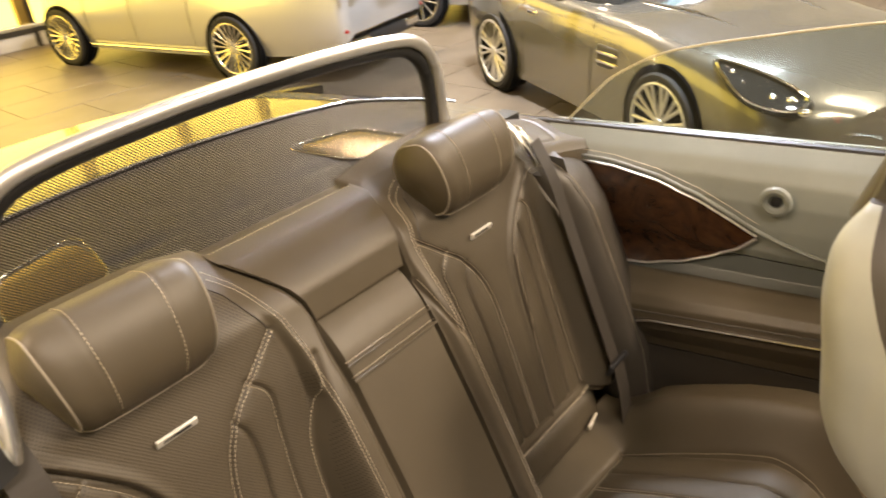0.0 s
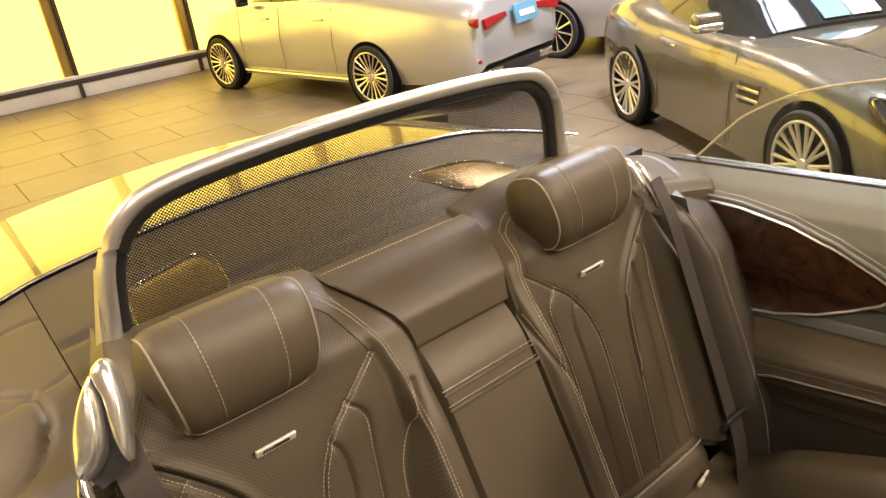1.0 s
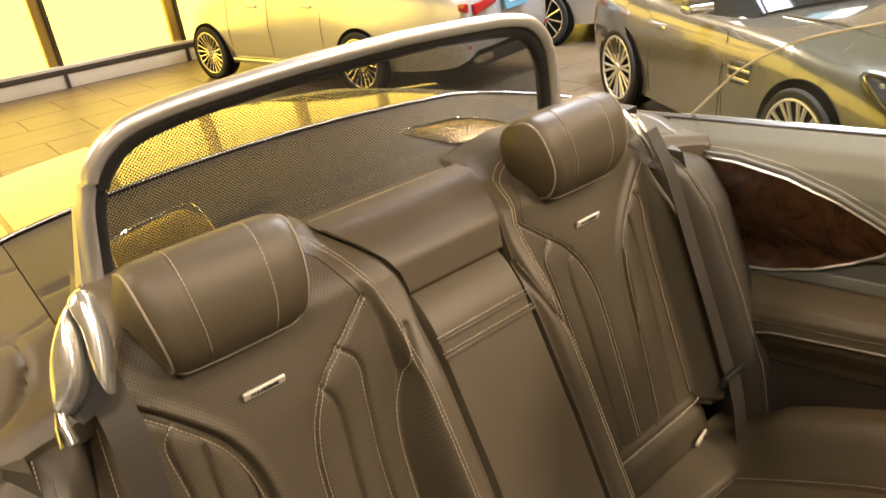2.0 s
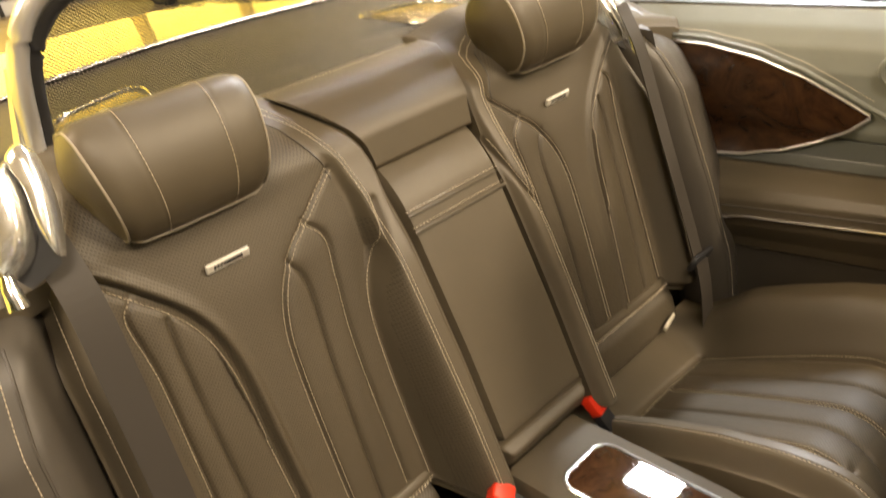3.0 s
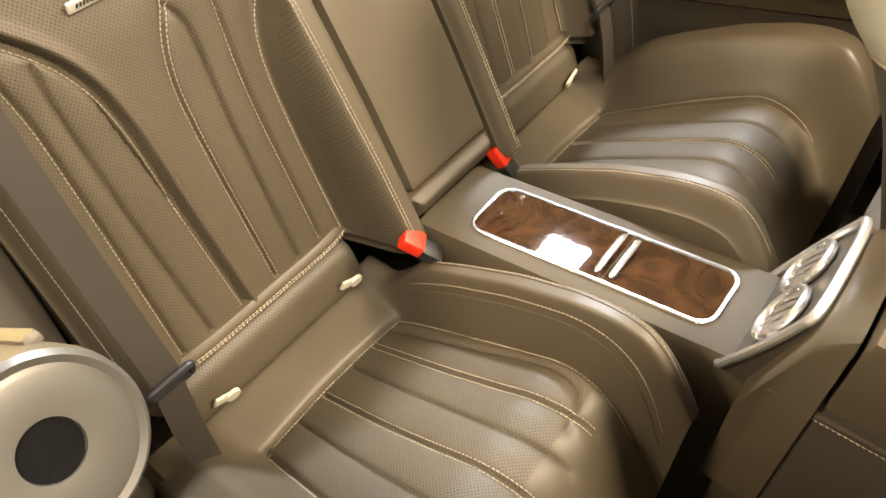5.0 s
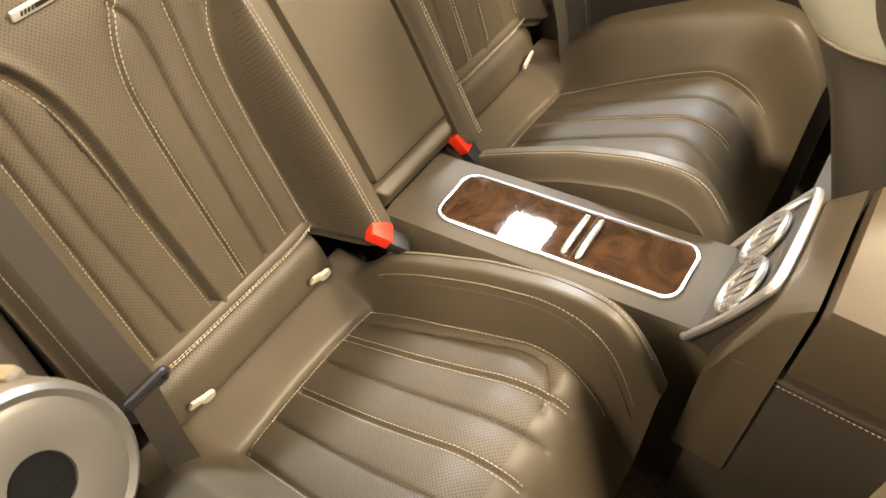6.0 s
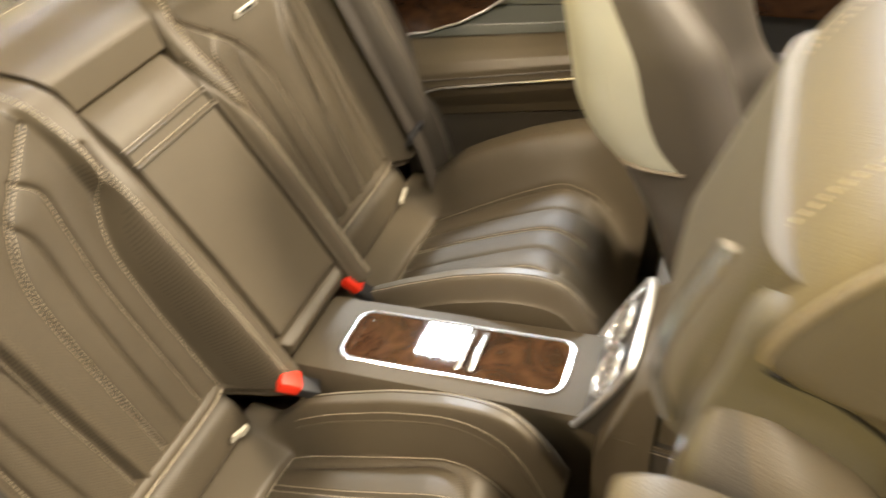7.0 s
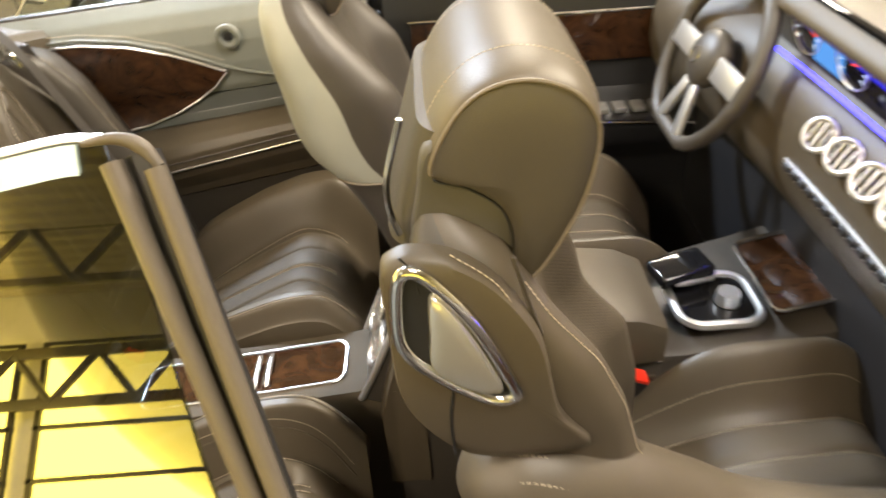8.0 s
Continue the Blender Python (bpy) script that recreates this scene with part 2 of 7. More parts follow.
M_BADGE = mat("badge_metal", (0.72, 0.69, 0.62), 0.4, 0.25)


# ---- rear seats ----
def pad_y(z):
    return 0.172 + 0.31 * (z - 1.155)


def panel_y(z):
    return 0.157 + 0.502 * (z - 1.183)


BACK_SEAMS = {
    "A": spline([(0.165, 1.205), (0.225, 1.156), (0.27, 1.118), (0.308, 1.05), (0.322, 0.95), (0.328, 0.70)]),
    "F": spline([(0.545, 1.225), (0.48, 1.165), (0.425, 1.10), (0.402, 1.02), (0.398, 0.88), (0.392, 0.70)]),
    "B": spline([(0.235, 1.155), (0.207, 1.12), (0.213, 1.06), (0.225, 0.945), (0.228, 0.70)]),
    "C": spline([(0.278, 1.115), (0.26, 1.067), (0.271, 0.935), (0.279, 0.70)]),
    "W": spline([(0.125, 1.15), (0.142, 1.085), (0.174, 1.01), (0.184, 0.90), (0.184, 0.70)]),
    "L1": spline([(0.483, 1.158), (0.498, 1.135), (0.493, 1.06), (0.497, 0.947), (0.51, 0.70)]),
    "L2": spline([(0.455, 1.117), (0.46, 1.05), (0.462, 0.887), (0.458, 0.70)]),
}
INNER_Z = np.array([0.64, 0.72, 0.90, 1.07, 1.14, 1.19, 1.215, 1.24, 1.262, 1.285, 1.31])
INNER_S = {-1: np.array([0.104, 0.102, 0.094, 0.093, 0.094, 0.093, 0.098, 0.112, 0.134, 0.165, 0.20]),
           1: np.array([0.118, 0.120, 0.125, 0.124, 0.124, 0.127, 0.131, 0.138, 0.149, 0.167, 0.195])}
EDGE_Z = np.array([0.72, 0.83, 1.00, 1.16, 1.215, 1.262, 1.287, 1.305])
EDGE_S = {-1: np.array([0.136, 0.131, 0.130, 0.130, 0.141, 0.165, 0.197, 0.230]),
          1: np.array([0.150, 0.153, 0.157, 0.153, 0.153, 0.178, 0.225, 0.250])}


def inner_s(sign, z):
    return np.interp(z, INNER_Z, INNER_S[sign])


OUTER_Z = np.array([0.64, 0.90, 1.10, 1.20, 1.29, 1.34])
OUTER_S = np.array([0.615, 0.60, 0.59, 0.575, 0.515, 0.47])


def shoulder_dip(S):
    """How far the top of the seat back sinks towards the pad between the seats."""
    return 0.026 * smooth(0.275, 0.165, S)


def back_depth(S, Z, sign=-1):
    """The y of the rear seat's back cushion at distance S from the car's middle and height Z."""
    y = pad_y(Z)
    s_in = inner_s(sign, Z)
    s_edge = np.interp(Z, EDGE_Z, EDGE_S[sign])
    s_out = np.interp(Z, OUTER_Z, OUTER_S)
    rise = np.clip(pad_y(Z) - panel_y(Z), 0.0, 0.12) + 0.012
    fold = np.interp(Z, BACK_SEAMS["W"][::-1, 1], BACK_SEAMS["W"][::-1, 0], left=0.184, right=0.125)
    fold = np.maximum(fold, s_edge + 0.012)
    y = y - rise * smooth(fold + 0.012, s_edge + 0.006, S) * (S < 0.3) * smooth(1.30, 1.06, Z)
    y = y - 0.045 * smooth(0.515, 0.56, S) * smooth(1.22, 1.05, Z)
    d = {k: dist_to(v, S, Z) for k, v in BACK_SEAMS.items()}
    for k, depth, width in (("A", 0.0055, 0.0038), ("F", 0.010, 0.007), ("B", 0.0045, 0.0036), ("C", 0.0042, 0.0033), ("L1", 0.0045, 0.0036), ("L2", 0.0042, 0.0033), ("W", 0.007, 0.005)):
        y = y + depth * np.exp(-((d[k] / width) ** 2))
    near = np.minimum.reduce([d[k] for k in ("A", "F", "B", "C", "L1", "L2", "W")])
    y = y - 0.0050 * (1 - np.exp(-near / 0.012)) * smooth(1.2, 1.1, Z)
    # the fold below the yoke stands proud of the cushion under it
    y = y - 0.008 * np.exp(-(((d["F"] - 0.012) / 0.008) ** 2)) * (Z > np.interp(S, [0.39, 0.42, 0.48, 0.545], [0.7, 1.10, 1.165, 1.225]))
    # rounded rims
    e_in, e_out = S - s_in, s_out - S
    y = y + (0.02 - 0.01 * smooth(1.12, 1.2, Z)) * (1 - smooth(0, 0.022 - 0.012 * smooth(1.12, 1.2, Z), e_in)) ** 2 + 0.05 * (1 - smooth(0, 0.04, e_out)) ** 2
    dip = shoulder_dip(S)
    crown = np.clip(Z - 1.215 + 1.35 * dip * smooth(1.222, 1.275, Z), 0, 1)
    y = y + 9.0 * crown ** 2 + 0.012 * (1 - smooth(0.0, 0.012, 1.308 - dip - Z)) ** 2 + 0.03 * (1 - smooth(0, 0.022, Z - 0.675)) ** 2
    return y


def back_point(sign, s, z, lift=0.0):
    y = float(back_depth(np.array([s]), np.array([z]), sign)[0])
    return (sign * s, y - lift, z)


def on_back(sign, poly, off=0.0, lift=0.001):
    """A seam's polyline laid on the back cushion, moved sideways by off."""
    t = np.gradient(poly, axis=0)
    t /= np.linalg.norm(t, axis=1)[:, None] + 1e-9
    q = poly + off * np.c_[-t[:, 1], t[:, 0]]
    y = back_depth(q[:, 0], q[:, 1], sign) - lift
    return np.c_[sign * q[:, 0], y, q[:, 1]]


SEAT_SEAMS = {
    "rim": spline([(0.512, -0.085), (0.36, -0.078), (0.215, -0.085), (0.192, -0.11), (0.189, -0.25), (0.187, -0.36), (0.186, -0.44), (0.188, -0.50), (0.19, -0.54)]),
    "a": spline([(0.222, -0.10), (0.215, -0.25), (0.205, -0.41), (0.222, -0.455), (0.27, -0.47)]),
    "b": spline([(0.265, -0.09), (0.268, -0.25), (0.262, -0.40), (0.245, -0.50)]),
    "c": spline([(0.318, -0.09), (0.325, -0.25), (0.325, -0.40), (0.31, -0.50)]),
    "d": spline([(0.385, -0.09), (0.39, -0.25), (0.385, -0.40), (0.375, -0.50)]),
    "e": spline([(0.445, -0.09), (0.455, -0.25), (0.455, -0.40), (0.45, -0.50)]),
    "o": spline([(0.512, -0.085), (0.525, -0.25), (0.53, -0.38), (0.525, -0.45), (0.52, -0.52)]),
}


CUSHION_Y = np.array([-0.60, -0.575, -0.54, -0.51, -0.485, -0.46, -0.43, -0.40, -0.307, -0.195, -0.085, -0.03, 0.03])
CUSHION_Z = np.array([0.50, 0.545, 0.612, 0.655, 0.679, 0.692, 0.696, 0.691, 0.647, 0.592, 0.534, 0.545, 0.560])
BOLSTER_Z = np.array([0.60, 0.655, 0.705, 0.728, 0.735, 0.736, 0.733, 0.727, 0.695, 0.640, 0.578, 0.565, 0.570])


def eased(Y, table):
    """The table's curve with its corners rounded off."""
    fine = np.linspace(-0.68, 0.11, 400)
    z = np.interp(fine, CUSHION_Y, table)
    bell = np.exp(-np.linspace(-2.2, 2.2, 31) ** 2)
    z = np.convolve(np.pad(z, 15, mode="edge"), bell / bell.sum(), mode="valid")
    return np.interp(Y, fine, z)


def seat_height(S, Y):
    """The z of the rear seat cushion: a wedge that climbs to the front, between two bolsters."""
    mid, high = eased(Y, CUSHION_Z), eased(Y, BOLSTER_Z)
    inner = smooth(0.192, 0.155, S)
    outer = smooth(0.515, 0.605, S)
    z = mid * (1 - np.maximum(inner, outer)) + (high + 0.058 * smooth(-0.02, -0.12, Y)) * inner * (1 - outer) + (high + 0.066 * smooth(0.02, -0.14, Y)) * outer
    d = {k: dist_to(v, S, Y) for k, v in SEAT_SEAMS.items()}
    for k, depth, width in (("rim", 0.010, 0.005), ("a", 0.003, 0.0036), ("b", 0.0055, 0.0045), ("c", 0.004, 0.0036), ("d", 0.0055, 0.0045), ("e", 0.004, 0.0036), ("o", 0.010, 0.005)):
        z = z - depth * np.exp(-((d[k] / width) ** 2)) * (1 if k == "rim" else smooth(-0.515, -0.46, Y))
    near = np.minimum.reduce(list(d.values()))
    z = z + 0.006 * (1 - np.exp(-near / 0.014)) * smooth(-0.56, -0.50, Y)
    z = z - 0.05 * (1 - smooth(0, 0.03, S - 0.112)) ** 2 - 0.035 * (1 - smooth(0, 0.035, 0.675 - S)) ** 2
    return z


def on_seat(sign, poly, off=0.0, lift=0.001):
    t = np.gradient(poly, axis=0)
    t /= np.linalg.norm(t, axis=1)[:, None] + 1e-9
    q = poly + off * np.c_[-t[:, 1], t[:, 0]]
    return np.c_[sign * q[:, 0], q[:, 1], seat_height(q[:, 0], q[:, 1]) + lift]


def rear_seat(sign):
    t = thing("rear_bucket_seat", "brown stitched leather rear bucket seat with perforated channels and light stitching", "car seat", (sign * 0.36, -0.2, 0.3), group="rear seats")
    inv = t.location.copy()

    def own(ob):
        ob.matrix_parent_inverse = Matrix.Translation(-inv)
        return ob

    zs = np.linspace(0.665, 1.303, 200)
    us = np.linspace(0, 1, 215)
    S = np.array([[inner_s(sign, z) * (1 - u) + np.interp(z, OUTER_Z, OUTER_S) * u for u in us] for z in zs])
    Z = 0.665 + (1.308 - shoulder_dip(S) - 0.665) * np.linspace(0, 1, len(zs))[:, None]
    S = inner_s(sign, Z) * (1 - us) + np.interp(Z, OUTER_Z, OUTER_S) * us
    Y = back_depth(S, Z, sign)
    P = np.dstack([sign * S, Y, Z])
    mid = (S[:-1, :-1] + S[1:, 1:]) / 2
    zm = (Z[:-1, :-1] + Z[1:, 1:]) / 2
    fold = np.interp(zm, BACK_SEAMS["W"][::-1, 1], BACK_SEAMS["W"][::-1, 0])
    yoke = np.interp(zm, EDGE_Z, EDGE_S[sign]) + 0.03
    slots = (((mid > fold + 0.004) & ((mid > yoke) | (zm < 1.13)) & (mid < 0.512) & (zm < 1.28) & (zm > 0.70)) | ((mid < fold - 0.010) & (mid > np.interp(zm, EDGE_Z, EDGE_S[sign]) + 0.006) & (zm < 1.12))).astype(int)
    if sign < 0:
        P, slots = P[:, ::-1], slots[:, ::-1]
    own(sheet("back_cushion", P, [M_LEATHER, M_PERF_BACK], t, back=(0, 0.07, 0), slots=slots))
    for k, offs in (("A", (-0.004, 0.004)), ("F", (0.007,)), ("B", (0.003,)), ("C", (0.0,)), ("L1", (0.003,)), ("L2", (0.0,)), ("W", (0.005,))):
        for o in offs:
            dark = k in ("C", "L2")
            own(stitches("seam_stitching", on_back(sign, BACK_SEAMS[k], o), t, (0, -1, 0.3), r=0.0005 if dark else 0.0007, material=M_TRIM if dark else M_THREAD))
    edge = np.array([[np.interp(z, EDGE_Z, EDGE_S[sign]) + 0.029, z] for z in np.linspace(1.19, 1.275, 30)])
    own(tube("yoke_seam", on_back(sign, edge, 0.0, 0.0), 0.0016, M_TRIM, t, sides=6))
    edge = np.array([[np.interp(z, EDGE_Z, EDGE_S[sign]), z] for z in np.linspace(0.70, 1.285, 60)])
    for o in (0.0, 0.006):
        own(stitches("edge_stitching", on_back(sign, edge, -o), t, (0, -1, 0.3)))
    edge = np.array([[np.interp(z, OUTER_Z, OUTER_S) - 0.016, z] for z in np.linspace(0.72, 1.2, 50)])
    own(stitches("edge_stitching", on_back(sign, edge), t, (0, -1, 0.3)))
    # roll under the back cushion, with its double stitching
    ss = np.linspace(0.165, 0.555, 60)
    aa = np.linspace(0, 1, 14)
    prof_y = pad_y(0.69) - 0.012 + np.array([0.0 + 0.018 * abs(a - 0.4) ** 1.5 * 2 for a in aa])
    P = np.array([[(sign * s, prof_y[j] + 0.018 * (abs(s - 0.36) / 0.2) ** 6, 0.706 - 0.034 * a) for s in ss] for j, a in enumerate(aa)])
    if sign > 0:
        P = P[::-1]
    own(sheet("back_roll", P, M_LEATHER, t, back=(0, 0.05, 0)))
    for k in (0.35, 0.5):
        own(stitches("roll_stitching", [(sign * s, pad_y(0.69) - 0.0145 + 0.018 * (abs(s - 0.36) / 0.2) ** 6, 0.706 - 0.034 * k) for s in ss[3:-3]], t, (0, -1, 0.2)))
    # strip that carries the two child-seat anchor tabs
    aa = np.linspace(0, 1, 12)
    P = np.array([[(sign * s, 0.02 - 0.028 * a + 0.02 * (abs(a - 0.5) * 2) ** 5, 0.665 - 0.092 * a) for s in np.linspace(0.185, 0.545, 40)] for a in aa])
    if sign > 0:
        P = P[::-1]
    own(sheet("anchor_strip", P, M_PERF_BACK, t, back=(0, 0.05, 0)))
    for s in (0.221, 0.501):
        tab = box_bm(0, 0, 0, 0.042, 0.006, 0.019, 0.0028, 2, pose(0, 0, 0, 16, 0, 0))
        c = bmesh.ops.create_cone(tab, cap_ends=True, segments=24, radius1=0.0135, radius2=0.012, depth=0.006, matrix=pose(-sign * 0.012, -0.002, 0, 106, 0, 0))
        bmesh.ops.transform(tab, matrix=Matrix.Translation((sign * s, -0.008, 0.609)) @ pose(0, 0, 0, 0, sign * -24, 0), verts=tab.verts)
        tb = own(part("anchor_tab", tab, M_CREAM, t, "cream plastic child-seat anchor tab"))
    # cushion
    ss, ys = np.linspace(0.112, 0.675, 225), np.linspace(0.03, -0.595, 200)
    S, Y = np.meshgrid(ss, ys)
    Zc = seat_height(S, Y)
    P = np.dstack([sign * S, Y, Zc])
    sm, ym = (S[:-1, :-1] + S[1:, 1:]) / 2, (Y[:-1, :-1] + Y[1:, 1:]) / 2
    slots = ((sm > 0.196) & (sm < 0.515) & (ym > -0.47) & (ym < -0.09)).astype(int)
    if sign > 0:
        P, slots = P[::-1], slots[::-1]
    own(sheet("seat_cushion", P, [M_LEATHER, M_PERF_SEAT], t, back=(0, 0.03, -0.22), slots=slots))
    for k, offs in (("rim", (0.005,)), ("a", (0.0,)), ("b", (-0.006, 0.004)), ("c", (0.0,)), ("d", (-0.006, 0.004)), ("e", (0.0,)), ("o", (0.004,))):
        for o in offs:
            dark = k in ("a", "c", "e")
            own(stitches("cushion_stitching", on_seat(sign, SEAT_SEAMS[k], o), t, (0, 0, 1), r=0.0005 if dark else 0.0007, material=M_TRIM if dark else M_THREAD))
    for s_at in (0.137, 0.168):
        ridge = spline([(s_at, -0.10), (s_at - 0.002, -0.2), (s_at - 0.002, -0.4), (s_at + 0.002, -0.52), (s_at + 0.006, -0.57)])
        own(stitches("cushion_stitching", on_seat(sign, ridge), t, (0, 0, 1)))
        own(tube("bolster_piping", on_seat(sign, ridge, 0.004, 0.0), 0.0016, M_LEATHER, t, sides=6))
    # maker's badge
    by = pad_y(1.156) - 0.009
    bx = -0.356 if sign < 0 else 0.332
    b = box_bm(0, 0, 0, 0.064, 0.005, 0.015, 0.0024, 3, pose(0, 0, 0, 17, 0, 0))
    bmesh.ops.translate(b, vec=(bx, by, 1.156), verts=b.verts)
    badge = own(part("badge", b, M_BADGE, t, "small pale metal badge"))
    for i in range(9):
        k = box_bm(0, 0, 0, 0.0028 if i < 4 else 0.0045, 0.001, 0.0062, 0, 1, pose(0, 0, 0, 17, 20 if i < 4 else 0, 0))
        bmesh.ops.translate(k, vec=(bx - 0.02 + i * 0.0048, by - 0.0027, 1.156), verts=k.verts)
        part("badge_mark", k, M_BLACK, badge)
    return t


seat_near = rear_seat(-1)
seat_far = rear_seat(1)


# ---- rear headrests ----
def headrest(cx, y0, z0, w, depth, height, tilt, name="rear_headrest", label="", materials=(None, None), group="rear headrests", taper=0.34, e=0.80):
    """A pillow headrest: a rounded side profile swept across, with piped ends and two rows of stitching over it."""
    t = thing(name, label, "headrest", (cx, y0 + depth / 2, z0), group=group)
    main, side = materials
    n = 72
    prof = []
    for k in range(n):
        a = 2 * math.pi * k / n
        ca, sa = math.cos(a), math.sin(a)
        y = depth / 2 * math.copysign(abs(ca) ** e, ca)
        z = height / 2 * math.copysign(abs(sa) ** e, sa)
        if sa > 0:
            y *= 1 - 0.10 * sa
            z += 0.012 * (ca < 0) * abs(ca) * sa
        else:
            y = y * (1 - taper * abs(sa) ** 1.5) - 0.02 * taper * abs(sa)
        prof.append((y, z))
    def swell(u):
        return 1 - 0.04 * abs(u) ** 3 - 0.085 * max(0.0, (abs(u) - 0.78) / 0.22) ** 2.4

    def narrow(z):
        return 1.015 - 0.17 * max(0.0, 0.5 - z / height) ** 1.6

    st = np.r_[np.linspace(-1, -0.8, 10), np.linspace(-0.77, 0.77, 54), np.linspace(0.8, 1, 10)]
    P = []
    for u in st:
        k = swell(u)
        for g in (-0.52, 0.52):
            k -= 0.012 * math.exp(-(((u - g) / 0.02) ** 2))
        P.append([(u * w / 2 * narrow(z), y * k, z * k) for y, z in prof])
    R = pose(0, 0, height / 2, tilt, 0, 0)
    off = Vector((0, 0, 0))
    verts = [R @ Vector(q) for row in P for q in row]
    faces = [(i * n + k, (i + 1) * n + k, (i + 1) * n + (k + 1) % n, i * n + (k + 1) % n) for i in range(len(st) - 1) for k in range(n)]
    pydata("pillow", verts, faces, main, t)
    for sgn, row in ((-1, P[0]), (1, P[-1])):
        c = Vector((sgn * w / 2 * 1.012, 0, 0))
        vs, fs = [], []
        for r in (1.0, 0.8, 0.5, 0.2):
            for y, z in [(q[1], q[2]) for q in row]:
                vs.append(R @ Vector((sgn * (w / 2 * narrow(z) * (0.9 + 0.1 * r) + 0.026 * (1 - r ** 2)), y * r, z * r)))
        for r in range(3):
            for k in range(n):
                f = (r * n + k, r * n + (k + 1) % n, (r + 1) * n + (k + 1) % n, (r + 1) * n + k)
                fs.append(f if sgn > 0 else f[::-1])
        fs.append(tuple(range(3 * n, 4 * n)) if sgn > 0 else tuple(range(4 * n - 1, 3 * n - 1, -1)))
        pydata("side_panel", vs, fs, side, t)
        tube("piping", [R @ Vector((sgn * w / 2 * 0.995 * narrow(q[2]), q[1] * 1.012, q[2] * 1.012)) for q in row], 0.0018, M_PIPING, t, closed=True, sides=6)
    low = [(y, z) for y, z in prof if y < -depth * 0.12 and z < -height * 0.2]
    y, z = min(low, key=lambda q: q[1] + 0.35 * q[0])
    tube("piping", [R @ Vector((u * w / 2 * narrow(z), y * swell(u) - 0.0004, z * swell(u) - 0.0004)) for u in np.linspace(-1, 1, 60)], 0.0016, M_PIPING, t, "pale piping", sides=6)
    for g in (-0.52, 0.52):
        for o in (0.035 if g < 0 else -0.035,):
            row = [((g + o) * w / 2 * narrow(z), y * 1.004, z * 1.004) for y, z in prof]
            k = 1 - 0.03 * abs(g + o) ** 3
            stitches("stitching", [R @ Vector((x, y * k, z * k)) for x, y, z in row[6:66]], t, (0, -0.5, 0.8), r=0.0006)
    return t


for cx in (-0.366, 0.330):
    headrest(cx, 0.142, 1.214, 0.217, 0.142, 0.160, -14, label="dark brown leather pillow headrest with light piping and two stitched seams",
             materials=(M_LEATHER, M_LEATHER))

# ---- centre armrest panel between the rear seats ----
arm = thing("centre_armrest", "folded brown leather centre armrest with stitched pull strap", "armrest", (0, 0.05, 0.9))
ai = Matrix.Translation(-arm.location)


def top_y(z):
    return pad_y(z) + 20.0 * max(0.0, z - 1.222) ** 2 + 0.006


def panel_sheet(name, half, z0, z1, proud, nz=60, back=(0, 0.05, 0), material=None, parent=arm, yf=panel_y, round_=0.02):
    zs, us = np.linspace(z0, z1, nz), np.linspace(-1, 1, 50)
    P = np.zeros((nz, 50, 3))
    for j, z in enumerate(zs):
        x0, x1 = half(z)
        h, mid = (x1 - x0) / 2, (x0 + x1) / 2
        for i, u in enumerate(us):
            e = min((1 - abs(u)) * h * (3 if yf is top_y else 1), z - z0, z1 - z + (1 if yf is top_y else 0))
            P[j, i] = (mid + u * h, yf(z) - proud + (0.022 if z - z0 < round_ or yf is not top_y else 0.010) * (1 - float(smooth(0, round_, e))) ** 2, z)
    ob = sheet(name, P, material or M_LEATHER, parent, back=back)
    ob.matrix_parent_inverse = ai
    return ob


def between_seats(gap, spread=0.0):
    """The span from seat to seat at a height, less a gap at each side."""
    return lambda z: (-float(inner_s(-1, z)) + gap - spread * float(smooth(1.22, 1.285, z)), float(inner_s(1, z)) - gap + spread * float(smooth(1.22, 1.285, z)))


panel_sheet("armrest_pad", between_seats(0.004), 0.745, 1.185, 0.0, yf=lambda z: panel_y(z) + 9.0 * max(0.0, z - 1.115) ** 2, round_=0.012)
panel_sheet("lower_roll", lambda z: (-0.100, 0.116), 0.685, 0.741, 0.012, 20, yf=lambda z: panel_y(0.745) + 0.006 - 0.25 * (z - 0.70))
for z in (1.088, 1.112):
    b = tube("strap_edge", [(x, panel_y(z) - 0.007, z) for x in np.linspace(-0.088, 0.116, 20)], 0.003 if z < 1.10 else 0.0015, M_LEATHER, arm, sides=6)
    b.matrix_parent_inverse = ai
    b = stitches("strap_stitching", [(x, panel_y(z + 0.006) - 0.0055, z + 0.006) for x in np.linspace(-0.088, 0.116, 20)], arm, (0, -0.9, 0.45))
    b.matrix_parent_inverse = ai


panel_sheet("upper_pad", between_seats(0.002), 1.168, 1.285, 0.010, 60, yf=top_y, round_=0.016)
# solid black panel, put in for the shade in the slot above the armrest
b = part("recess", box_bm(0.013, 0.205, 1.0, 0.23, 0.012, 0.6, 0, 1, pose(0, 0, 0, -26, 0, 0)), M_BLACK, arm, "black panel standing in for the shade behind the armrest")
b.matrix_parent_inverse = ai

# ---- rear console ----
console = thing("rear_console", "leather covered rear centre console between the seats", "console", (0, -0.35, 0.3))
ci = Matrix.Translation(-console.location)


def cpart(name, bm, material, label=""):
    ob = part(name, bm, material, console, label)
    ob.matrix_parent_inverse = ci
    return ob


def con_z(y):
    return 0.703 - 0.055 * (y + 0.15)


def con_x(y):
    """The console's middle, which runs slightly out of line with the seats."""
    return -0.008 - 0.06 * (y + 0.15)


